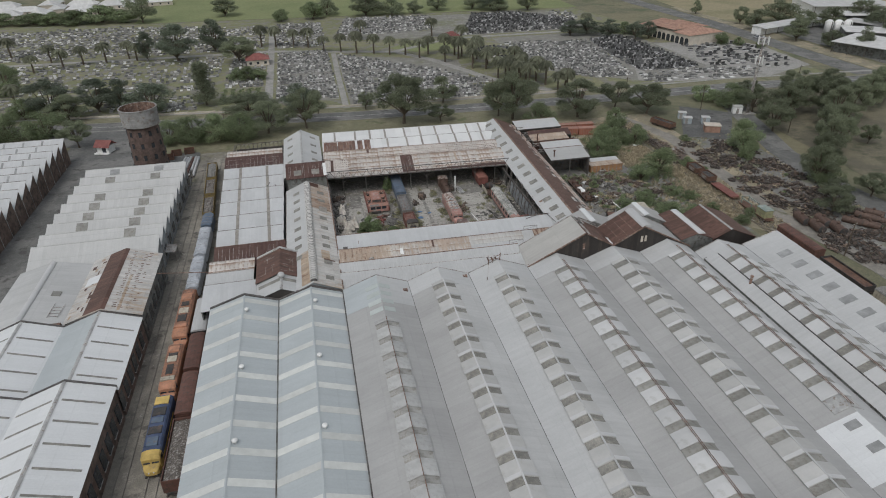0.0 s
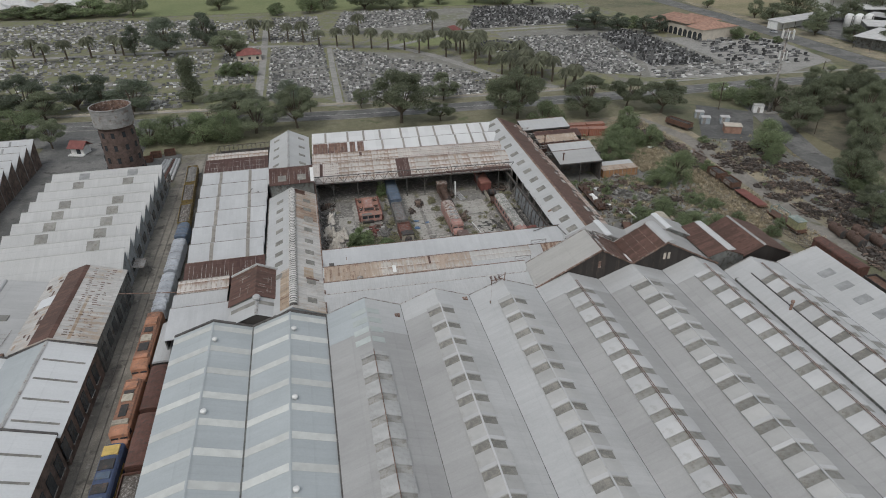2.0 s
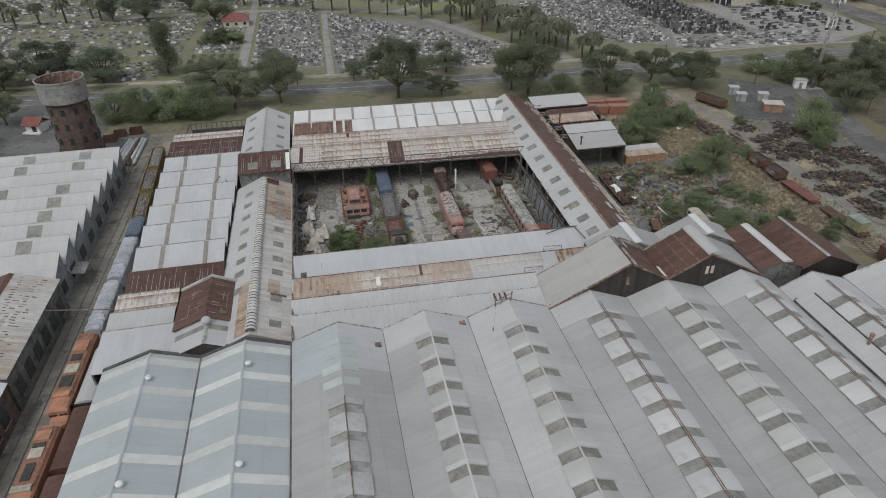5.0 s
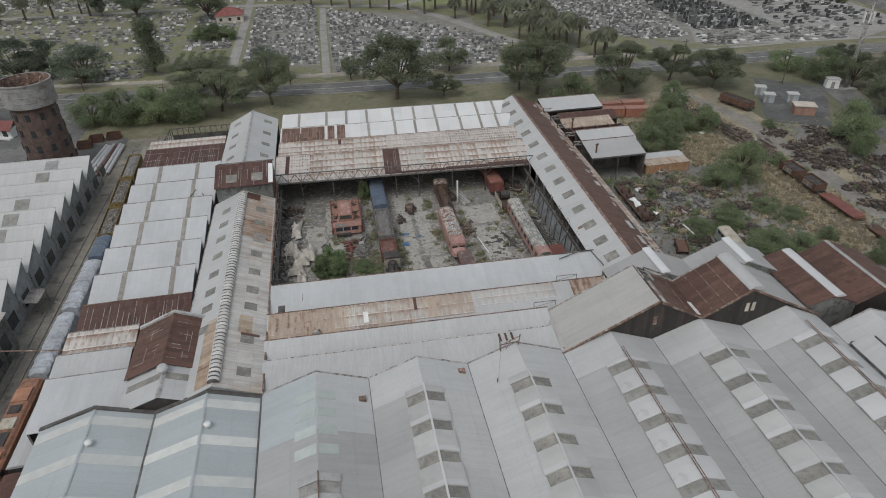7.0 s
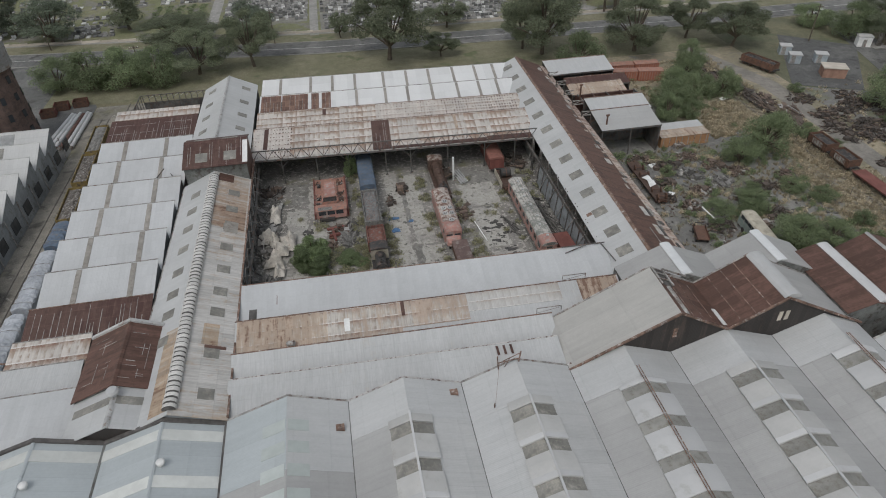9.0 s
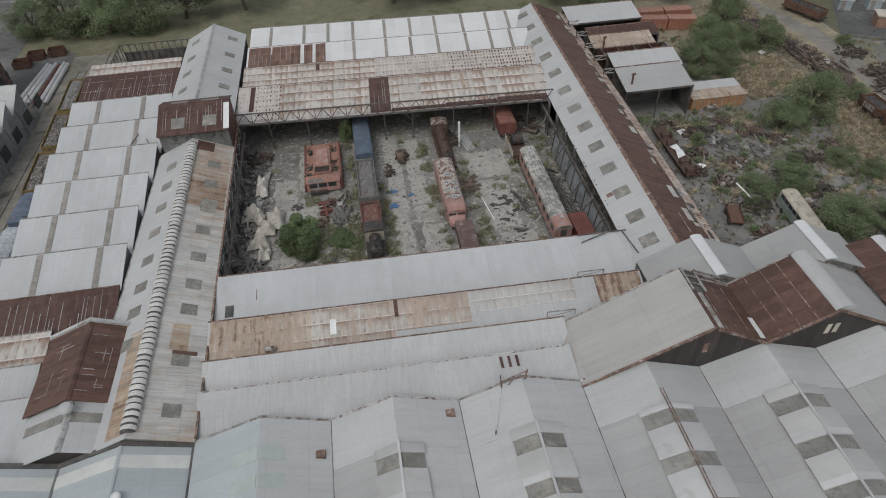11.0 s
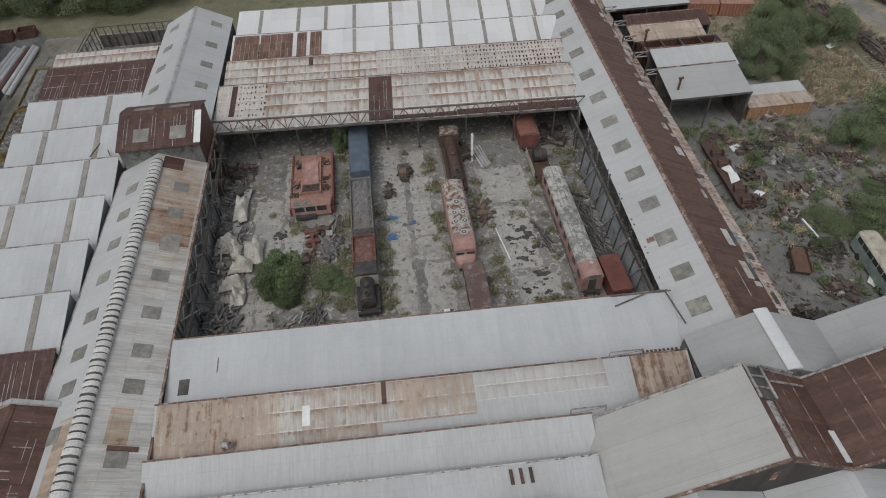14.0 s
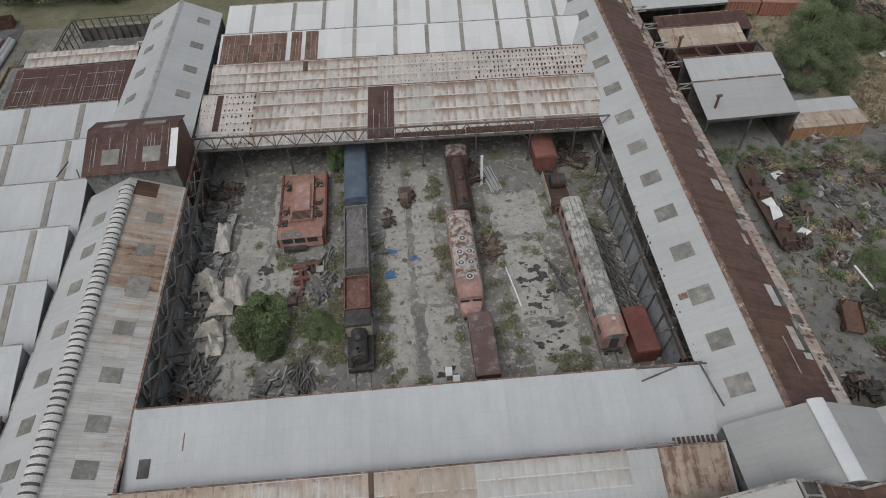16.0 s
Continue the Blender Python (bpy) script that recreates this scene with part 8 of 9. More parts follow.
def trestle(x, y, h, label, lean=0.0):
    t = thing("lattice_stanchion", label, "column", "lattice stanchions", at=(x, y, 0))
    for s in (-0.45, 0.45):
        part("leg", Build().beam((0, s, 0), (lean, s, h), 0.16), M_STEEL, t)
    for k in range(6):
        z0, z1 = h * k / 6, h * (k + 1) / 6
        part("lacing_bar", Build().beam((lean * k / 6, -0.45 if k % 2 else 0.45, z0), (lean * (k + 1) / 6, 0.45 if k % 2 else -0.45, z1), 0.09), M_PALE_STEEL, t)
    return t


for k in range(8):
    trestle(3.5, 132.5 + 4.6 * k, 6.7, "dark lattice stanchion at the open workshop side")
    trestle(55.3, 130.5 + 4.6 * k, 6.7, "dark lattice stanchion at the open workshop side")
side_w = thing("crane_rail_frame", "dark steel crane beam and bracing", "steel frame")
part("crane_beam", Build().box(3.7, 4.0, 131.5, 166.5, 4.3, 4.9), M_STEEL, side_w)
for k in range(7):
    part("brace", Build().beam((3.8, 132.5 + 4.6 * k, 4.3), (4.6 + 0.2 * (k % 3), 135.6 + 4.6 * k, 0.1), 0.14), M_STEEL, side_w)
    part("cladding_panel", Build().slab((3.0, 132.6 + 4.6 * k, 0.6), (3.0, 136.2 + 4.6 * k, 0.6), (3.06, 136.2 + 4.6 * k, 3.2 + 0.4 * (k % 3)), (3.06, 132.6 + 4.6 * k, 3.2 + 0.4 * (k % 3)), 0.06), M_PALE_STEEL, side_w)
    part("lattice", Build().beam((3.6, 132.6 + 4.6 * k, 4.9), (3.6, 134.9 + 4.6 * k, 6.5), 0.11).beam((3.6, 134.9 + 4.6 * k, 6.5), (3.6, 137.1 + 4.6 * k, 4.9), 0.11).beam((3.6, 132.6 + 4.6 * k, 2.0), (3.6, 136.8 + 4.6 * k, 4.2), 0.1), M_PALE_STEEL, side_w)
    part("strut", Build().beam((3.6, 133 + 4.6 * k, 6.5), (4.2, 137.2 + 4.6 * k, 3.2), 0.12), M_PALE_STEEL, side_w)
side_e = thing("crane_rail_frame", "dark steel crane beam with grey sheet cladding", "steel frame")
part("crane_beam", Build().box(54.7, 55.0, 130.5, 166.5, 4.3, 4.9), M_STEEL, side_e)
for k in range(10):
    y = 131.2 + 2.6 * k
    part("cladding_panel", Build().slab((54.6, y, 0.4), (54.6, y + 2.4, 0.4), (55.0 + 0.05 * (k % 2), y + 2.4, 4.6), (55.0, y, 4.6), 0.06), M_SIDING, side_e, "blue-grey glazed cladding panel")
    part("panel_post", Build().beam((54.5, y + 2.5, 0), (54.95, y + 2.5, 5.4), 0.16), M_STEEL, side_e)
for k in range(7):
    part("brace", Build().beam((54.8, 134 + 4.6 * k, 5.0), (54.3, 136.4 + 4.6 * k, 0.2), 0.13), M_PALE_STEEL, side_e)
# added black sheet: the shade deep inside the open range, put into colour
part("back_wall", Build().box(60.9, 61.1, 124, 197, 0, 7.7), M_GUTTER_SHADE, side_e)


def scrap(name, x, y, rx, ry, h, n, material, label, seed, long=1.5, category="scrap heap", aligned=None, thin=1.0):
    """A heap of bars, plates and lumps, too tangled to count."""
    rng = random.Random(seed)
    b = Build()
    for i in range(n):
        a, d = rng.uniform(0, 6.28), math.sqrt(rng.random())
        px, py = rx * d * math.cos(a), ry * d * math.sin(a)
        top = h * (1 - d * 0.75) * rng.uniform(0.15, 1.0) + 0.06
        kind = rng.random()
        turn = rng.uniform(0, 6.28) if aligned is None else aligned + rng.gauss(0, 0.38)
        l = long * rng.uniform(0.4, 1.3)
        dx, dy, dz = math.cos(turn) * l / 2, math.sin(turn) * l / 2, rng.gauss(0, 0.16) * l * (0.3 if aligned is not None else 1)
        if kind < 0.6 or category == "timber stack":
            w = rng.uniform(0.07, 0.2) * (thin + 1) / 2
            b.beam((px - dx, py - dy, max(0.05, top - dz)), (px + dx, py + dy, max(0.05, top + dz)), w, w * rng.uniform(0.6, 1.6))
        elif kind < 0.8:
            nx, ny = -dy * rng.uniform(0.15, 0.45), dx * rng.uniform(0.15, 0.45)
            b.slab((px - dx - nx, py - dy - ny, top - dz), (px + dx - nx, py + dy - ny, top + dz), (px + dx + nx, py + dy + ny, top + dz * 0.5 + 0.1), (px - dx + nx, py - dy + ny, top - dz * 0.5), 0.05)
        elif kind < 0.9:
            r = rng.uniform(0.2, 0.5) * thin
            b.rod((px - dx * 0.25, py - dy * 0.25, top), (px + dx * 0.25, py + dy * 0.25, top + dz * 0.3), r, r, 10)
        else:
            s = rng.uniform(0.2, 0.55) * thin
            b.hexa([(px + u * s, py + v * s * rng.uniform(0.7, 1.2), w2) for w2 in (0.0, top + s * 0.5) for u, v in ((-1, -1), (1, -1), (1, 1), (-1, 1))])
    ob = lone(name, b, material, label, category, kind="stuff")
    ob.location = (x, y, 0.03)
    return ob


def crumple(x, y, rx, ry, h, material, label, seed, name="crumpled_tarpaulin"):
    """A sheet thrown over junk: broad humps, sharp folds and a ragged edge."""
    rng = random.Random(seed)
    b, n = Build(), 30
    waves = [(rng.uniform(-1, 1), rng.uniform(-1, 1), rng.uniform(2, 7), rng.uniform(0, 6.3)) for _ in range(7)]
    humps = [(rng.uniform(-0.6, 0.6), rng.uniform(-0.6, 0.6), rng.uniform(0.2, 0.5), rng.uniform(0.5, 1.1)) for _ in range(5)]
    edge = [rng.uniform(0.72, 1.15) for _ in range(9)]
    for j in range(n + 1):
        for i in range(n + 1):
            u, v = 2 * i / n - 1, 2 * j / n - 1
            a = (math.atan2(v, u) / math.pi + 1) * 4
            k = int(a) % 8
            e = edge[k] + (edge[(k + 1) % 8] - edge[k]) * (a - int(a))
            z = sum(q * math.exp(-((u - cu) ** 2 + (v - cv) ** 2) / (w * w)) for cu, cv, w, q in humps)
            z += 0.22 * sum(1 - abs(math.sin(f * (p * u + q * v) * 1.3 + ph)) for p, q, f, ph in waves) / 2.2
            fall = min(1.0, max(0.0, 1.12 - max(abs(u), abs(v))) * 3)
            b.v.append((x + rx * u * e, y + ry * v * e, 0.35 + h * (0.35 * fall + 0.75 * z * fall)))
    for j in range(n):
        for i in range(n):
            k = j * (n + 1) + i
            b.f += [(k, k + 1, k + n + 2), (k, k + n + 2, k + n + 1)]
    return lone(name, b, material, label, "tarpaulin", smooth=True)


for i, (x, y, rx, ry, h) in enumerate(((6.4, 156.2, 1.0, 2.4, 1.3), (4.9, 149.4, 1.3, 1.5, 1.4), (8.6, 147.8, 1.3, 2.1, 1.0), (7.2, 145.4, 1.4, 0.9, 1.3), (6.4, 142.6, 1.7, 1.0, 1.2), (7.3, 140.4, 0.9, 1.4, 0.9), (6.4, 148.0, 0.8, 1.2, 1.5))):
    crumple(x, y, rx, ry, h, M_RAG, "heap of dirty cream tarpaulin", i)
for i, (x, y, rx, ry, h, n, m, l) in enumerate(((5.6, 164.6, 2.4, 2.4, 1.0, 45, M_SCRAP_DARK, 1.4), (5.4, 160.0, 1.9, 2.4, 1.0, 50, M_SCRAP_GREY, 2.2), (5.2, 153.0, 1.7, 2.4, 1.2, 60, M_SCRAP_GREY, 2.4), (5.6, 146.4, 2.2, 4.0, 1.0, 90, M_SCRAP_PALE, 1.8), (5.6, 137.0, 2.0, 2.6, 1.5, 110, M_SCRAP_GREY, 2.2), (5.4, 133.6, 1.8, 1.8, 1.2, 60, M_SCRAP, 2.6),
                                                 (17.2, 150.4, 1.9, 1.0, 1.1, 50, M_SCRAP, 1.6), (18.6, 147.4, 1.4, 1.8, 0.7, 50, M_SCRAP_GREY, 2.2), (29.5, 160.6, 0.9, 1.7, 1.3, 70, M_SCRAP_DARK, 1.0), (39.2, 150.8, 0.7, 2.0, 0.7, 30, M_SCRAP, 2.6), (14.2, 134.4, 2.0, 2.0, 0.6, 50, M_SCRAP_GREY, 2.6), (38.7, 164.2, 0.8, 2.2, 1.4, 40, M_SCRAP_DARK, 2.0), (52.8, 166, 2.0, 3.0, 1.0, 60, M_SCRAP_DARK, 1.6), (27.0, 157.2, 0.6, 1.8, 0.9, 24, M_SCRAP_DARK, 1.2),
                                                 (15.6, 145.8, 1.2, 1.2, 0.5, 24, M_SCRAP, 1.0))):
    scrap("scrap_heap", x, y, rx, ry, h, n, m, "heap of rusty scrap iron on the yard floor", 100 + i, l)
for i, (x, y, rx, ry, h, n, al) in enumerate(((52.6, 146.6, 1.2, 4.2, 1.2, 70, 1.75), (53.0, 141.6, 1.2, 2.6, 1.1, 46, 1.9), (52.0, 151.6, 1.0, 2.4, 0.8, 26, 2.1), (46.4, 144.6, 0.5, 2.0, 0.4, 12, 1.8), (16.6, 134.8, 1.6, 2.6, 0.6, 44, 1.6), (19.3, 149.4, 0.8, 3.4, 0.6, 36, 1.5))):
    scrap("timber_stack", x, y, rx, ry, h, n, M_BEAMS, "loose stack of grey weathered beams", 140 + i, 3.4, "timber stack", al)
t = thing("pipe_bundle", "bundle of pale blue-grey steel pipes", "pipes", at=(40.9, 163.0, 0.1), turn=12)
for k in range(9):
    part("pipe", Build().rod((-0.7 + 0.17 * k, -2.4 - rnd(0, 0.5), 0.1 + 0.12 * (k % 3)), (-0.7 + 0.17 * k + rnd(-0.2, 0.2), 2.2, 0.1 + 0.12 * (k % 3)), 0.08, 0.08, 8), M_COVER, t)
t = thing("leaning_post", "white steel post standing in the yard", "post", at=(39.6, 162.2, 0))
part("shaft", Build().box(-0.16, 0.16, -0.16, 0.16, 0, 5.0), M_WHITE, t)
part("foot", Build().box(-0.35, 0.35, -0.35, 0.35, 0.03, 0.12), M_PALE_STEEL, t)
t = thing("low_bollard_rail", "white painted low steel rail on the floor", "rail", at=(40.8, 144.6, 0), turn=8)
part("bar", Build().box(-0.08, 0.08, -3.0, 3.0, 0.25, 0.4), M_WHITE, t)
for y in (-2.6, 0, 2.6):
    part("foot", Build().box(-0.06, 0.06, y - 0.06, y + 0.06, 0.03, 0.25), M_WHITE, t)
for x, y in ((32.9, 133.0), (32.2, 134.0)):
    t = thing("white_cabinet", "small white steel cabinet in the yard", "cabinet", "white cabinets", at=(x, y, 0))
    part("body", Build().box(-0.35, 0.35, -0.5, 0.5, 0.05, 1.1), M_WHITE, t)
    part("door", Build().box(-0.3, 0.3, -0.53, -0.5, 0.15, 1.0), M_PALE_STEEL, t)

# ---- the scrapyard ----
HEAPS = [(77, 161, 2.2), (81, 158, 2.6), (86, 160, 2.4), (84, 154, 2.4), (90, 156, 2.2), (78, 152, 1.8), (83, 148, 2.0), (88, 150, 2.6), (93, 153, 2.2), (95, 147, 2.6), (90, 144, 2.4), (84, 142, 1.8), (79, 144, 1.8), (81, 137, 2.2), (87, 136, 2.2), (86, 132, 2.0), (79, 131, 2.2), (73, 128, 1.8), (78, 126, 2.2), (71, 139, 1.4), (99, 146, 2.0), (92, 139, 2.2), (101, 150, 1.8), (96, 160, 1.6), (87, 165, 1.2), (76, 147, 1.4)]
for i, (x, y, r) in enumerate(HEAPS):
    scrap("scrap_heap", x, y, r, r * 0.8, 1.2, 75, (M_SCRAP, M_SCRAP_DARK, M_SCRAP, M_SCRAP_GREY)[i % 4], "heap of rusty wagon parts in the scrapyard", 200 + i, 1.15)
for i in range(70):
    rng = random.Random(500 + i)
    x, y = 123.5 + (i % 5) * 4.5 + rng.uniform(-1.5, 1.5), 100 + (i // 5) * 6.0 + rng.uniform(-2, 2)
    if x < 146 - max(0, y - 150) * 0.3 and rng.random() < 0.86:
        scrap("bogie_heap", x, y, 3.0, 2.9, 1.3, 62, M_SCRAP_DARK, "heap of dark rusty bogies and wheels", 600 + i, 1.7)
for i, (x, y) in enumerate(((121.6, 168), (124, 174), (122, 181), (116, 201), (115, 193), (118, 207))):
    scrap("scrap_heap", x - 5.4, y, 1.8, 2.6, 1.0, 46, M_SCRAP, "heap of rusty rails beside the track", 700 + i, 3.4, aligned=1.4)
for i, (x, y) in enumerate(((114.2, 164), (114.0, 170), (114.3, 176), (114.2, 182), (114.0, 188), (113.6, 194))):
    scrap("scrap_heap", x, y, 1.2, 3.4, 1.5, 60, M_SCRAP_DARK, "long heap of rusted rails and frames on the siding", 720 + i, 4.0, aligned=1.6)
for i, (x0, y0, x1, y1) in enumerate(((85, 163.2, 99, 162.6), (99, 162.6, 108, 141), (108, 141, 112, 118.5))):
    f = thing("wire_fence", "sagging wire fence with thin steel posts", "fence")
    n = int(math.hypot(x1 - x0, y1 - y0) / 3)
    for k in range(n + 1):
        px, py = x0 + (x1 - x0) * k / n, y0 + (y1 - y0) * k / n
        part("post", Build().rod((px, py, 0), (px, py, 1.9), 0.05, 0.05, 6), M_PALE_STEEL, f)
    for z in (0.5, 1.2, 1.85):
        part("wire", Build().beam((x0, y0, z), (x1, y1, z), 0.035), M_PALE_STEEL, f)
for i, (x, y, rx, ry, n, m) in enumerate(((80, 156, 11, 8, 190, M_SCRAP_GREY), (84, 142, 11, 9, 190, M_SCRAP), (96, 140, 9, 10, 130, M_SCRAP_GREY), (88, 132, 12, 6, 140, M_SCRAP), (74, 140, 5, 14, 110, M_SCRAP_GREY))):
    scrap("scattered_debris", x, y, rx, ry, 0.25, n, m, "loose rusty and pale debris strewn on dirt", 760 + i, 0.7, "debris", thin=0.45)
t = thing("loose_white_pipe", "white steel tube leaning on scrap", "pipe", at=(80.2, 140.2, 0.3), turn=20)
part("tube", Build().rod((0, -1.6, 0.1), (0, 1.8, 1.0), 0.12, 0.12, 8), M_WHITE, t)
for x, y, tn in ((77.0, 148.2, 30), (89.5, 143.2, 60), (92.5, 137.0, 10), (85.0, 133.5, 80), (78.6, 158.4, 15), (107.5, 183, 20), (83.3, 131.6, 40)):
    t = thing("sheet_offcut", "bent white sheet-metal offcut on the ground", "scrap metal", "sheet offcuts", at=(x, y, 0.25), turn=tn)
    part("sheet", Build().slab((-0.9, -0.5, 0.0), (0.9, -0.6, 0.25), (0.7, 0.6, 0.1), (-1.0, 0.4, 0.3), 0.04), M_WHITE, t)

# ---- the alley's north end ----
for k in range(6):
    t = thing("steel_pipe", "long pale steel pipe on the ground" if k != 3 else "long rust-brown pipe on the ground", "pipe", "long pipes", at=(-42.2 + 0.98 * k, 201.6 - 0.7 * (k % 2), 0.02), turn=-5 + k)
    part("barrel", Build().rod((0, -8.4, 0.42), (0, 8.4, 0.42), 0.42, 0.42, 14), M_COVER if k != 3 else P_BROWN, t, smooth=False)
    part("flange", Build().rod((0, -8.5, 0.42), (0, -8.35, 0.42), 0.46, 0.46, 14), M_PALE_STEEL, t)
for x, y in ((-47.0, 211.0), (-45.0, 214.5), (-41.0, 215.5)):
    t = thing("rusty_skip", "rusty red-brown steel skip", "skip", "rusty skips", at=(x, y, 0), turn=8)
    part("side", Build().box(-1.6, 1.6, -1.2, -1.1, 0.1, 1.6), P_RUST, t)
    part("side", Build().box(-1.6, 1.6, 1.1, 1.2, 0.1, 1.6), P_RUST, t)
    part("end", Build().box(-1.6, -1.5, -1.1, 1.1, 0.1, 1.6), P_OXIDE, t)
    part("end", Build().box(1.5, 1.6, -1.1, 1.1, 0.1, 1.6), P_OXIDE, t)
    part("floor", Build().box(-1.5, 1.5, -1.1, 1.1, 0.1, 0.2), P_RUST, t)
pen = thing("storage_pen", "roofless pen of dark upright steel posts", "pen")
for k in range(12):
    part("post", Build().box(-24.6 + 1.35 * k, -24.45 + 1.35 * k, 207.6, 207.75, 0, 4.2), M_STEEL, pen)
    part("brace", Build().beam((-24.5 + 1.35 * k, 207.7, 3.4), (-23.2 + 1.35 * k, 207.7, 4.1), 0.09), M_PALE_STEEL, pen)
for k in range(8):
    part("post", Build().box(-25.0, -24.85, 194.0 + 1.9 * k, 194.15 + 1.9 * k, 0, 4.2), M_STEEL, pen)
part("rail", Build().box(-25.0, -8.6, 207.6, 207.75, 4.1, 4.25), M_STEEL, pen)
part("rail", Build().box(-25.0, -24.85, 193.2, 207.6, 4.1, 4.25), M_STEEL, pen)
part("wall", Build().box(-24.6, -8.8, 207.9, 208.05, 0, 2.4), M_STEEL, pen)
part("floor", Build().box(-24.6, -8.8, 192.4, 207.5, 0.0, 0.06), M_ASPHALT, pen)
t = thing("white_van", "white van parked inside the pen", "van", at=(-16.2, 201.0, 0.05), turn=80)
part("body", shell([(-2.2, 0.9, 0.45, 1.0, 0.02), (-1.9, 0.92, 0.45, 1.9, 0.15), (2.1, 0.92, 0.45, 1.95, 0.15)]), M_WHITE, t)
part("windscreen", Build().slab((-0.75, -2.12, 1.2), (0.75, -2.12, 1.2), (0.7, -1.88, 1.85), (-0.7, -1.88, 1.85), 0.04), M_GLASS, t)
for s in (-1, 1):
    for y in (-1.4, 1.3):
        part("wheel", Build().rod((s * 0.75, y, 0.33), (s * 0.95, y, 0.33), 0.33, 0.33, 12), P_SOOT, t)
t = thing("pallet_rack", "stack of white steel racks inside the pen", "rack", at=(-12.0, 201.5, 0.05))
for k in range(4):
    part("frame", Build().box(-1.8, 1.8, -1.6, -1.5, 0.3 + 0.45 * k, 0.4 + 0.45 * k).box(-1.8, 1.8, 1.5, 1.6, 0.3 + 0.45 * k, 0.4 + 0.45 * k).box(-1.8, -1.7, -1.6, 1.6, 0.3 + 0.45 * k, 0.4 + 0.45 * k).box(1.7, 1.8, -1.6, 1.6, 0.3 + 0.45 * k, 0.4 + 0.45 * k), M_WHITE, t)
part("leg", Build().box(-1.8, -1.7, -1.6, -1.5, 0, 1.8).box(1.7, 1.8, -1.6, -1.5, 0, 1.8).box(-1.8, -1.7, 1.5, 1.6, 0, 1.8).box(1.7, 1.8, 1.5, 1.6, 0, 1.8), M_WHITE, t)

# cars on the road and by the substation
CAR_COL = [paint("silver_car_paint", (0.40, 0.41, 0.42), (0.36, 0.36, 0.36), 0.1, 0.3), paint("white_car_paint", (0.66, 0.66, 0.65), (0.6, 0.6, 0.6), 0.1, 0.3), paint("dark_car_paint", (0.06, 0.07, 0.09), (0.05, 0.05, 0.06), 0.1, 0.3)]
for i, (x, y, tn) in enumerate(((75, 237.6, 88), (168, 232, 60), (-24.6, 315, 90), (-22.5, 314.5, 86), (300, 306, 20), (306, 303, 20), (318, 362, 70), (324, 360, 70), (330, 358, 70), (254, 322, 10), (92, 250.6, 80))):
    t = thing("car", ("silver", "white", "dark blue")[i % 3] + " car with dark windows on asphalt", "car", "cars", at=(x, y, 0.06), turn=tn)
    part("body", shell([(-2.1, 0.8, 0.3, 0.65, 0.05), (-1.9, 0.86, 0.25, 0.8, 0.06), (1.9, 0.86, 0.25, 0.82, 0.06), (2.1, 0.8, 0.3, 0.7, 0.05)]), CAR_COL[i % 3], t)
    part("cabin", shell([(-1.0, 0.74, 0.8, 0.9, 0.02), (-0.5, 0.68, 0.8, 1.3, 0.1), (1.0, 0.68, 0.8, 1.3, 0.1), (1.7, 0.74, 0.8, 0.9, 0.02)]), M_GLASS, t)
    part("roof", Build().box(-0.62, 0.62, -0.45, 0.95, 1.36, 1.43), CAR_COL[i % 3], t)
    for s in (-1, 1):
        for yy in (-1.3, 1.3):
            part("wheel", Build().rod((s * 0.66, yy, 0.3), (s * 0.88, yy, 0.3), 0.3, 0.3, 12), P_SOOT, t)

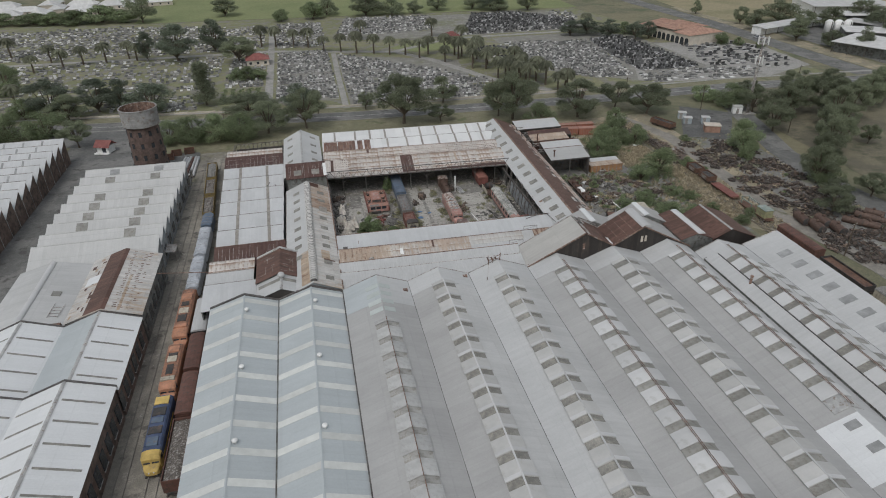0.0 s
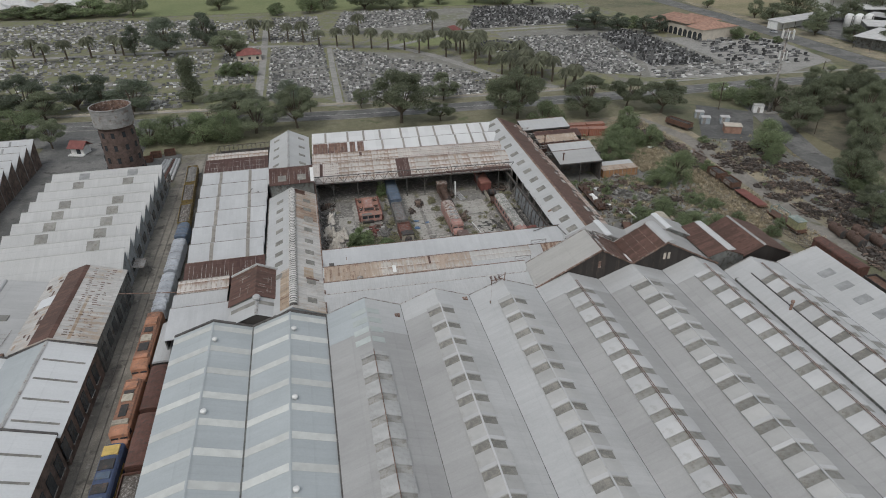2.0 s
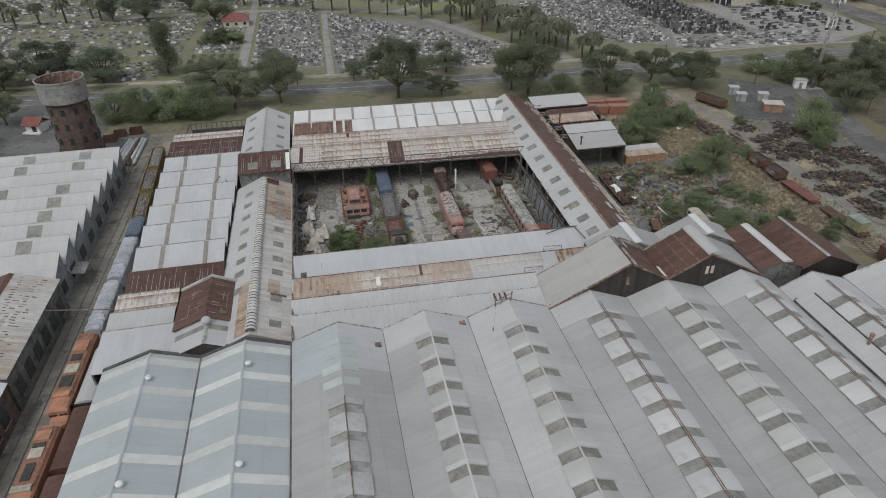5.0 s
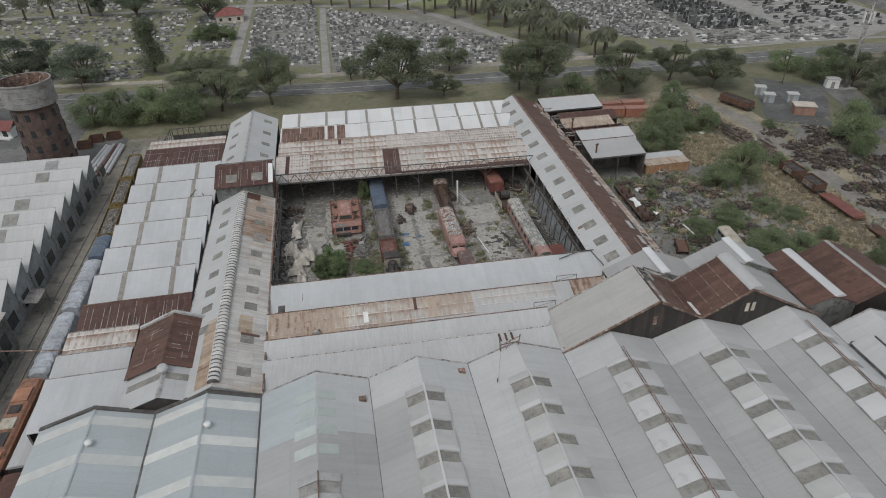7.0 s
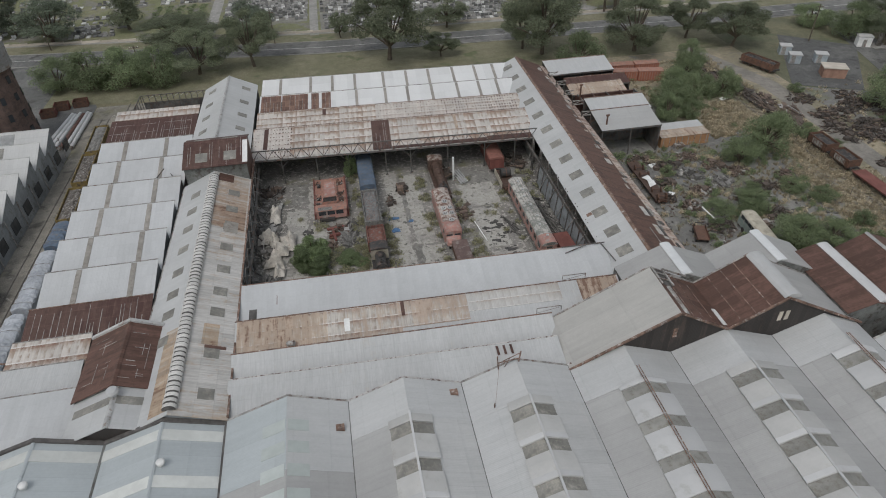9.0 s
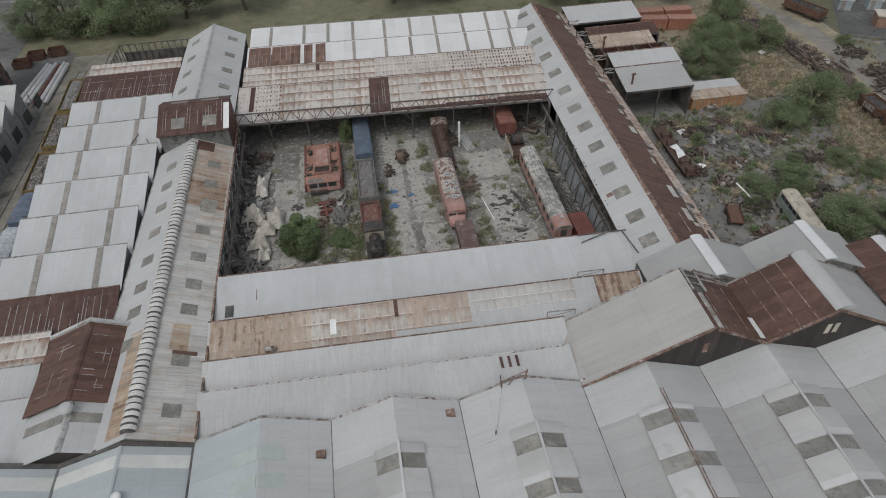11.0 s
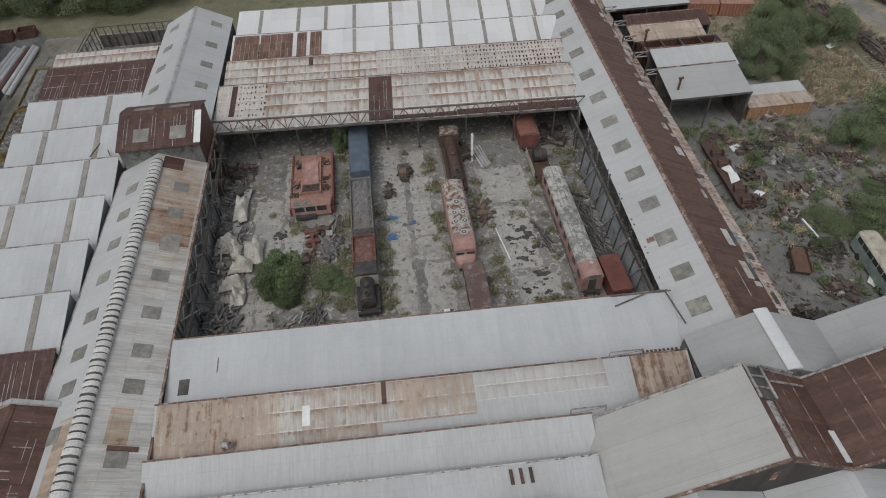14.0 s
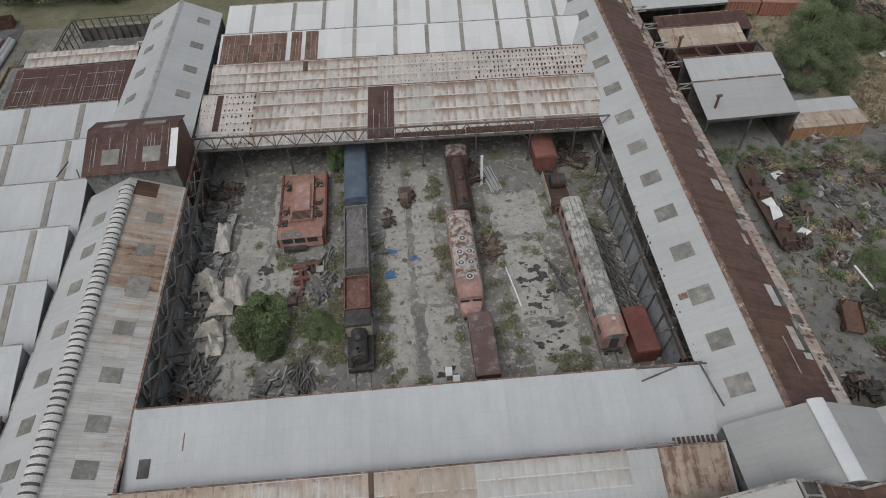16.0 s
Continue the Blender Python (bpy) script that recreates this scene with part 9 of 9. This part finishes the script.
# ---- roof details of the great hall ----
def ridge_strip(i, r, hw, y_hi, y_lo, cover, glaze, spine, first=0.0):
    """A raised strip astride a ridge: pale covers and dirty translucent panels by turns."""
    a, c = VALLEY[i], VALLEY[i + 1]
    sw, se = (HR - HZ) / (r - a), (HR - HZ) / (c - r)
    strip_part = part("ridge_monitor", Build().slab((r - hw, y_lo, HR - sw * hw + 0.12), (r, y_lo, HR + 0.12), (r, y_hi, HR + 0.12), (r - hw, y_hi, HR - sw * hw + 0.12), 0.1)
                      .slab((r, y_lo, HR + 0.12), (r + hw, y_lo, HR - se * hw + 0.12), (r + hw, y_hi, HR - se * hw + 0.12), (r, y_hi, HR + 0.12), 0.1), M_CAP, hall)
    def leafs(lift, arch, l, w, m, name):
        out = []
        for s, k in ((-1, sw), (1, se)):
            b = Build()
            rows = []
            for j in range(4):
                y = -l / 2 + l * j / 3
                up = arch * (1 - (2 * j / 3 - 1) ** 2)
                rows.append(((r, y, HR + lift + up), (r + s * w, y, HR - k * w + lift + up)))
            for j in range(3):
                p, q = rows[j], rows[j + 1]
                quad = (p[1], p[0], q[0], q[1]) if s < 0 else (p[0], p[1], q[1], q[0])
                b.slab(*quad, 0.16 if arch else 0.05)
            out.append(b.mesh(name, m))
        return out
    covers, panels = leafs(0.34, 0.10, 2.95, hw + 0.12, cover, "cover"), leafs(0.19, 0.0, 1.5, hw, glaze, "translucent_panel")
    caps = leafs(0.42, 0.02, 0.62, hw + 0.14, M_COVER, "cover_lip") if cover is M_COVER_OLD else []
    y = first
    for me in leafs(0.34, 0.03, max(0.5, y_hi - first - 0.8), hw + 0.12, cover, "cover"):
        part("cover", me, None, strip_part).location = (0, (y_hi + first + 0.8) / 2, 0)
    while y > y_lo + 4:
        for me in panels:
            part("translucent_panel", me, None, strip_part).location = (0, y, 0)
        for me in covers:
            part("cover", me, None, strip_part).location = (0, y - 2.2, 0)
        for me in caps:
            part("cover_lip", me, None, strip_part).location = (0, y - 3.3, 0)
        y -= 4.42
    if spine == "white":
        part("ridge_cap", Build().box(r - 0.12, r + 0.12, y_lo, y_hi + 0.2, HR + 0.3, HR + 0.46), M_COVER, hall)
    elif spine == "rusty":
        for d in (-0.14, 0.14):
            part("ridge_pipe", Build().rod((r + d, y_lo, HR + 0.52), (r + d, y_hi + 1.5, HR + 0.52), 0.06, 0.06, 6), M_EDGE, hall)
    else:
        part("ridge_pipe", Build().rod((r, y_lo, HR + 0.5), (r, y_hi, HR + 0.5), 0.07, 0.07, 6), M_EDGE, hall)


M_COVER_OLD = plain("weathered_cover", (0.435, 0.43, 0.415), 0.6, vary=0.08, size=3.0, dirt=(0.385, 0.375, 0.35), amount=0.25)
M_GLAZE_OLD = plain("faded_grey_panel", (0.32, 0.315, 0.295), 0.6, vary=0.2, size=1.6, dirt=(0.25, 0.235, 0.21), amount=0.5)
M_GLAZE_MINT = plain("faded_mint_skylight", (0.44, 0.475, 0.455), 0.5, vary=0.08, size=1.5)
M_COVER_DULL = plain("dull_grey_cover", (0.41, 0.41, 0.40), 0.6, vary=0.12, size=2.0, dirt=(0.35, 0.345, 0.33), amount=0.4)
ridge_strip(0, RID[0], 2.1, 92.5, 8, M_COVER_DULL, M_GLAZE_OLD, "dark", 90.7)
ridge_strip(1, RID[1], 2.25, 102.6, 8, M_COVER_OLD, M_GLAZE, "white", 100.8)
ridge_strip(2, RID[2], 2.4, 102.4, 8, M_COVER_OLD, M_GLAZE, "white", 100.5)
ridge_strip(3, RID[3], 2.6, 102.2, 8, M_COVER, M_GLAZE_DIM, "rusty", 100.8)
ridge_strip(4, RID[4], 2.8, 102.0, 8, M_COVER_OLD, M_GLAZE_DIM, "white", 100.1)
ridge_strip(5, RID[5], 2.6, 101.9, 54, M_COVER, M_GLAZE_DIM, "rusty", 100.1)
ridge_strip(6, RID[6], 2.5, 99.6, 8, M_COVER, M_GLAZE, "rusty", 96.7)
part("raised_platform", Build().slab((80.3, 8, 7.0), (82.7, 8, 8.3), (82.7, 100.6, 8.3), (80.3, 100.6, 7.0), 0.4), M_PALE_Y, hall)
# dark strips paint the shadow below the platform's edges
part("platform_edge", Build().box(80.2, 80.3, 8, 100.7, 6.7, 7.02), M_WALL, hall)
part("platform_edge", Build().box(80.3, 82.7, 100.6, 100.74, 6.8, 7.2), M_GUTTER_SHADE, hall)
part("strip_edge", Build().box(82.72, 82.84, 8, 99.9, 8.25, 8.5), M_GUTTER_SHADE, hall, "black upstand along the roof strip")
for k in range(16):
    part("skylight", on_slope(VALLEY[7], HZ, RID[6], HR, 0.08, 0.4, 94.9 - 4.36 * k - 0.9, 94.9 - 4.36 * k + 0.9), M_GLAZE_DIM, hall)
    part("pale_cover", on_slope(VALLEY[7], HZ, RID[6], HR, 0.06, 0.42, 92.7 - 4.36 * k - 1.2, 92.7 - 4.36 * k + 1.2, 0.14, 0.12), M_COVER, hall)
    part("skylight", on_slope(VALLEY[7], HZ, RID[7], HR, 0.4, 0.72, 97.1 - 4.45 * k - 0.95, 97.1 - 4.45 * k + 0.95), M_GLAZE_GREY, hall)
for k in range(4):
    part("skylight", on_slope(VALLEY[0], HZ, RID[0], HR, 0.62, 0.98, 104.2 - 2.7 * k - 0.9, 104.2 - 2.7 * k + 0.5), M_GLAZE_MINT, hall)
    part("skylight", on_slope(VALLEY[1], HZ, RID[0], HR, 0.66, 0.98, 104.2 - 2.7 * k - 0.9, 104.2 - 2.7 * k + 0.5), M_GLAZE_MINT, hall)
part("new_sheet_patch", on_slope(VALLEY[5], HZ, RID[5], HR, 0.0, 1.0, 42.5, 53, 0.03), M_WHITE_Y, hall, "patch of new white sheets")
for y in (51.4, 47.2):
    part("skylight", on_slope(VALLEY[5], HZ, RID[5], HR, 0.55, 0.85, y - 0.7, y + 0.7, 0.09), M_GLAZE_GREY, hall)
part("chimney_pipe", Build().rod((82.4, 88.4, 6.6), (82.4, 88.4, 9.7), 0.24, 0.24, 10).rod((82.4, 88.4, 9.7), (82.4, 88.4, 9.95), 0.36, 0.3, 10), M_EDGE, hall)
part("roof_mast", Build().beam((33.9, 107.4, 8.2), (33.7, 107.3, 10.6), 0.1).beam((36.3, 107.5, 9.0), (36.4, 107.3, 10.9), 0.12).beam((33.8, 107.4, 9.4), (36.4, 107.4, 9.7), 0.09).beam((34.6, 107.4, 8.5), (35.2, 107.3, 10.2), 0.08).beam((34.4, 107.4, 9.6), (36.3, 107.4, 10.5), 0.07).beam((32.4, 102.9, 7.6), (34.0, 107.3, 10.2), 0.03).beam((32.3, 102.8, 7.4), (32.3, 102.8, 8.3), 0.12), M_EDGE, hall, "rusty aerial frame")
for x0, x1, y in ((VALLEY[1] - 1.5, VALLEY[1] - 0.6, 104.0), (VALLEY[2] - 1.7, VALLEY[2] - 0.7, 106.2), (VALLEY[3] + 3.0, VALLEY[3] + 3.4, 103)):
    part("roof_hatch", Build().box(x0, x1, y - 0.4, y + 0.4, HZ - 0.1, HZ + 0.62), M_EDGE, hall)

# barrel vent on the west range's ridge
hoop = Build().loft([[(0.78 * math.cos(math.pi * k / 8), y, 0.62 * math.sin(math.pi * k / 8)) for k in range(9)] for y in (0, 0.62)], False)
hoop_me = hoop.mesh("vent_hoop", plain("flaking_white_vent_hoop", (0.66, 0.645, 0.61), 0.7, vary=0.15, size=0.5, dirt=(0.15, 0.10, 0.08), amount=0.3))
barrel = part("barrel_vent", Build().loft([[(-2.2 + 0.7 * math.cos(math.pi * k / 8), y, 9.3 + 0.52 * math.sin(math.pi * k / 8)) for k in range(9)] for y in (108.2, 157.6)]), M_GUTTER_SHADE, long_w, "barrel-shaped white ridge vent of many hoops")
for k in range(66):
    q = part("vent_hoop", hoop_me, None, barrel)
    q.matrix_basis = pose(-2.2 + rnd(-0.04, 0.04), 108.3 + 0.745 * k, 9.3, 0, 0, rnd(-2.5, 2.5)) @ Matrix.Diagonal((1, rnd(0.72, 1.0), 1, 1))
part("side_gutter", Build().box(3.2, 3.5, 108, 166.5, 6.75, 6.95), M_EDGE, long_w)
part("side_gutter", Build().box(-8.0, -7.75, 108, 159, 6.7, 6.9), M_PALE_STEEL, long_w)
part("rusted_sheet_run", on_slope(3.15, 7.0, -2.3, 9.4, 0.02, 0.85, 143.4, 149.0, 0.02), M_CREAM_BROWN_Y, long_w, "rust-brown roof sheets")
part("rusted_sheet_run", on_slope(3.15, 7.0, -2.3, 9.4, 0.02, 0.85, 149.02, 158.8, 0.02), M_CREAM_RUSTY_Y, long_w, "rust-stained cream roof sheets")
part("replaced_sheet", on_slope(3.15, 7.0, -2.3, 9.4, 0.18, 0.52, 142.4, 145.2, 0.06), M_GLAZE_TAN, long_w)
part("rusted_sheet_run", on_slope(3.15, 7.0, -2.3, 9.4, 0.3, 0.62, 118.6, 122.2, 0.02), M_TAN_Y, long_w, "rust-brown roof sheets")
part("rust_strip", on_slope(3.15, 7.0, -2.3, 9.4, 0.12, 0.55, 118.0, 118.5, 0.05), M_RUST_Y, long_w)
part("rusted_sheet_run", on_slope(-7.6, 7.0, -2.3, 9.4, 0.55, 0.98, 108.2, 121.5, 0.02), M_TAN_Y, long_w, "rust-brown roof sheets")

part("rusted_sheet_run", on_slope(3.15, 7.0, -2.3, 9.4, 0.45, 0.86, 156.6, 158.9, 0.05), M_RUST_Y, long_w, "red-brown rusted roof sheets")

# white curved vents and broken frames on the tall gables
def curved_vent(p, x, z, y0, y1, w, rise, m=M_WHITE):
    part("curved_vent", Build().loft([[(x + w * math.cos(math.pi * k / 8), y, z + rise * math.sin(math.pi * k / 8)) for k in range(9)] for y in (y0, y1)]), m, p, "white curved ridge vent")


curved_vent(rear, 61.0, 10.9, 115.7, 122.4, 0.72, 0.22, M_WHITE_Y)
curved_vent(rear, 74.3, 10.9, 115.7, 122.4, 0.72, 0.22, M_WHITE_Y)
curved_vent(bigs, 69.5, 12.6, 107.3, 115.6, 1.2, 0.7, M_COVER)
curved_vent(bigs, 56.0, 12.5, 107.4, 112.2, 0.5, 0.35, M_PALE_STEEL)
curved_vent(east_shed, 83.6, 8.95, 107.6, 119.8, 0.95, 0.4, M_COVER)
part("broken_frame", Build().beam((55.4, 112.4, 13.2), (55.4, 115.6, 13.2), 0.2).beam((57.0, 112.4, 12.5), (57.0, 115.6, 12.5), 0.2).beam((55.4, 113.4, 13.2), (57.0, 113.4, 12.5), 0.14).beam((55.4, 114.5, 13.2), (57.0, 114.5, 12.5), 0.14).beam((57.0, 115.5, 12.6), (60.4, 115.3, 11.0), 0.18).beam((57.0, 113.9, 12.9), (60.6, 113.9, 11.1), 0.14), M_PALE_STEEL, bigs, "bare grey frame of a broken vent")
# the opening is a black panel, shade as colour, on the closed slope
part("hole", Build().slab((55.5, 112.4, 13.07), (57.0, 112.4, 12.21), (57.0, 115.5, 12.21), (55.5, 115.5, 13.07), 0.02), M_GUTTER_SHADE, bigs, "black panel painted as the shaded opening in the roof")
part("white_sheet", Build().slab((61.5, 107.6, 9.66), (62.1, 107.6, 9.42), (62.1, 110.4, 9.42), (61.5, 110.4, 9.66), 0.05), M_WHITE, bigs, "loose white roof sheet")
for x in (57.0, 58.6, 60.2):
    part("seam_strip", on_slope(62.0, 9.3, 55.2, 13.2, (62.0 - x) / 6.8 - 0.008, (62.0 - x) / 6.8 + 0.008, 107.2, 115.5, 0.03, 0.03), M_EDGE, bigs)
for x in (63.6, 65.2, 66.8):
    part("seam_strip", on_slope(62.0, 9.3, 68.8, 13.0, (x - 62.0) / 6.8 - 0.008, (x - 62.0) / 6.8 + 0.008, 107.2, 115.5, 0.03, 0.03), M_EDGE, bigs)
for x in (54.9, 68.4, 69.3):
    part("gable_shutter", Build().box(x, x + 0.5, 107.22, 107.3, 9.2, 10.6), M_EDGE if x < 60 else M_CREAM_WALL, bigs)

# details on the sawtooth rows beside the courtyard
for x0, y, z in ((46.2, 122.2, 7.9), (41.2, 116.9, 7.7)):
    part("roof_frame", Build().beam((x0, y, z), (x0, y, z + 0.9), 0.08).beam((x0 + 3.2, y, z), (x0 + 3.2, y, z + 0.9), 0.08).beam((x0, y, z + 0.9), (x0 + 3.2, y, z + 0.9), 0.09).beam((x0, y, z + 0.1), (x0 + 3.2, y, z + 0.7), 0.05), M_PALE_STEEL, front_rows)
part("patch_sheet", Build().slab((16.9, 119.0, 6.90), (17.6, 119.0, 6.90), (17.6, 120.8, 7.41), (16.9, 120.8, 7.41), 0.03), M_WHITE, front_rows, "single white replaced sheet")
part("roof_cowl", Build().rod((10.0, 117.9, 6.5), (10.0, 117.9, 7.3), 0.3, 0.3, 12).rod((10.0, 117.9, 7.2), (10.7, 117.6, 7.4), 0.3, 0.34, 12), M_PALE_STEEL, front_rows, "grey elbowed roof cowl")
part("torn_seam", Build().slab((8.05, 126.0, 6.63), (8.15, 126.0, 6.63), (8.12, 127.6, 6.885), (8.05, 127.6, 6.885), 0.02), M_EDGE, front_rows)
for x in (24.6, 38.2, 15.0, 30.8):
    part("rain_post", Build().rod((x, 130.0, 6.6), (x, 130.0, 7.9), 0.06, 0.06, 6), M_PALE_STEEL, front_rows)
part("rust_run", Build().slab((24.3, 120.2, 7.24), (24.75, 120.2, 7.24), (24.75, 122.3, 7.82), (24.3, 122.3, 7.82), 0.03), M_RUST_X, front_rows, "dark rust run on a sheet")
for k in range(3):
    part("rust_slot", Build().slab((34.9 + 0.85 * k, 111.35, 7.17), (35.2 + 0.85 * k, 111.35, 7.17), (35.15 + 0.85 * k, 112.6, 7.45), (34.85 + 0.85 * k, 112.6, 7.45), 0.03), M_RUST_X, front_rows)
part("fallen_frame", Build().beam((48.6, 129.8, 7.5), (55.0, 129.7, 7.6), 0.12).beam((48.8, 128.6, 7.3), (52.2, 129.6, 7.6), 0.12).beam((54.4, 129.6, 7.6), (55.2, 125.6, 7.3), 0.12), M_STEEL, front_rows, "fallen steel bars on the roof")
for k in range(9):
    part("bare_batten", Build().slab((50.2 + 0.42 * k, 122.4, 6.13), (50.45 + 0.42 * k, 122.4, 6.13), (50.45 + 0.42 * k, 123.6, 6.30), (50.2 + 0.42 * k, 123.6, 6.30), 0.03), M_RUST_X if k % 3 else M_GUTTER_SHADE, front_rows)

# stove pipes, gantries and holes on the east side
for x, y, h in ((71.2, 165.9, 2.6), (70.4, 178.6, 3.6)):
    t = thing("stove_pipe", "rusty stove pipe with a cowl", "chimney", "stove pipes", at=(x, y, 5.6))
    part("flue", Build().rod((0, 0, 0), (0, 0, h), 0.17, 0.17, 10), P_RUST, t)
    part("cowl", Build().rod((-0.3, 0, h), (0.35, 0, h + 0.1), 0.2, 0.2, 10), P_RUST, t)
for k in range(5):
    y = 170.5 + 5.2 * k
    t = thing("pipe_gantry", "pale steel gantry bracket between sheds", "bracket", "pipe gantries", at=(67.0, y, 0))
    part("post", Build().box(0.6, 0.75, -0.1, 0.1, 0, 7.4), M_STEEL, t)
    part("arm", Build().beam((0.65, 0, 7.2), (2.9, 0, 7.2), 0.14), M_PALE_STEEL, t)
    part("arm", Build().beam((0.65, 0, 6.4), (2.9, 0, 6.4), 0.14), M_PALE_STEEL, t)
    part("brace", Build().beam((0.65, 0, 6.4), (2.9, 0, 7.2), 0.09), M_PALE_STEEL, t)
rng_e = random.Random(31)
for k in range(34):
    y = 124.5 + 2.15 * k + rng_e.uniform(-0.8, 0.8)
    a0 = rng_e.uniform(0.05, 0.3)
    # gaps are black panels on the whole slope, their shade painted on
    part("missing_sheet" if k % 3 == 1 else "loose_sheet", on_slope(*EAVE_E, *RIDGE_E, a0, a0 + rng_e.uniform(0.06, 0.14), y, y + rng_e.uniform(0.5, 1.9), 0.075, 0.03), M_GUTTER_SHADE if k % 3 == 1 else M_PALE_STEEL if k % 2 else M_CREAM_Y, long_e, "black panel painted as the shaded gap of a missing roof sheet" if k % 3 == 1 else "loose pale roof sheet")
for y in (130.4, 135.4):
    part("pale_panel", on_slope(*EAVE_E, *RIDGE_E, 0.3, 0.42, y - 1.2, y + 1.4, 0.07, 0.03), M_CREAM_Y, long_e, "pale roof sheet among rust")
    # black panel again gives the gap's shade as colour
    part("missing_sheet", on_slope(*EAVE_E, *RIDGE_E, 0.22, 0.29, y - 1.1, y + 1.2, 0.08, 0.03), M_GUTTER_SHADE, long_e, "black panel painted as the shaded gap of a missing roof sheet")
part("pale_rod", on_slope(*EAVE_E, *RIDGE_E, 0.56, 0.575, 126.4, 130.4, 0.1, 0.05), M_PALE_STEEL, long_e)
t = thing("roofless_shed", "roofless shed with bare dark steel frames", "shed")
part("wall", Build().box(70.2, 83.8, 180.6, 180.9, 0, 6.0), M_RUST_X, t)
part("wall", Build().box(83.4, 83.8, 176.8, 180.6, 0, 6.2), M_PALE_STEEL, t)
for k in range(5):
    part("frame", Build().beam((70.6 + 3.2 * k, 176.8, 6.3), (70.6 + 3.2 * k, 180.6, 6.2), 0.25), M_RUST_X if k % 2 else M_STEEL, t)
part("rust_panel", Build().box(71.0, 76.0, 176.9, 180.4, 5.0, 5.1), M_RUST_X, t)

# alley walls: windows, downpipes and doors
for k in range(24):
    y = 28 + 3.3 * k
    part("window", Build().box(-35.72, -35.58, y, y + 1.9, 1.6, 4.6), M_GLASS, near_w)
    part("window_sill", Build().box(-35.72, -35.5, y - 0.1, y + 2.0, 1.45, 1.6), M_PALE_STEEL, near_w)
for k in range(10):
    y = 133.6 + 6 * k
    part("downpipe", Build().rod((-36.9, y, 0), (-36.9, y, 5.2), 0.09, 0.09, 6), M_PALE_STEEL, saw_a)
    part("window", Build().box(-37.02, -36.9, y + 1.2, y + 3.8, 1.4, 3.6), M_GLASS, saw_a)
for k in range(6):
    y = 110 + 3.7 * k
    part("window", Build().box(-35.66, -35.5, y, y + 2.2, 1.6, 4.4), M_GLASS, rust_w)
t = thing("entrance_awning", "small pale awning on the workshop wall", "awning", at=(-36.2, 142.0, 0))
part("canopy", Build().slab((-0.9, -2.0, 2.9), (1.6, -2.0, 2.6), (1.6, 2.0, 2.6), (-0.9, 2.0, 2.9), 0.1), M_PALE_STEEL, t)
part("post", Build().beam((1.4, -1.8, 0), (1.4, -1.8, 2.55), 0.1), M_STEEL, t)
part("post", Build().beam((1.4, 1.8, 0), (1.4, 1.8, 2.55), 0.1), M_STEEL, t)
part("overhead_pipe", Build().rod((-35.7, 124.5, 6.2), (-24.4, 122.6, 6.0), 0.1, 0.1, 8), M_EDGE, rust_w, "pipe slung across the alley")
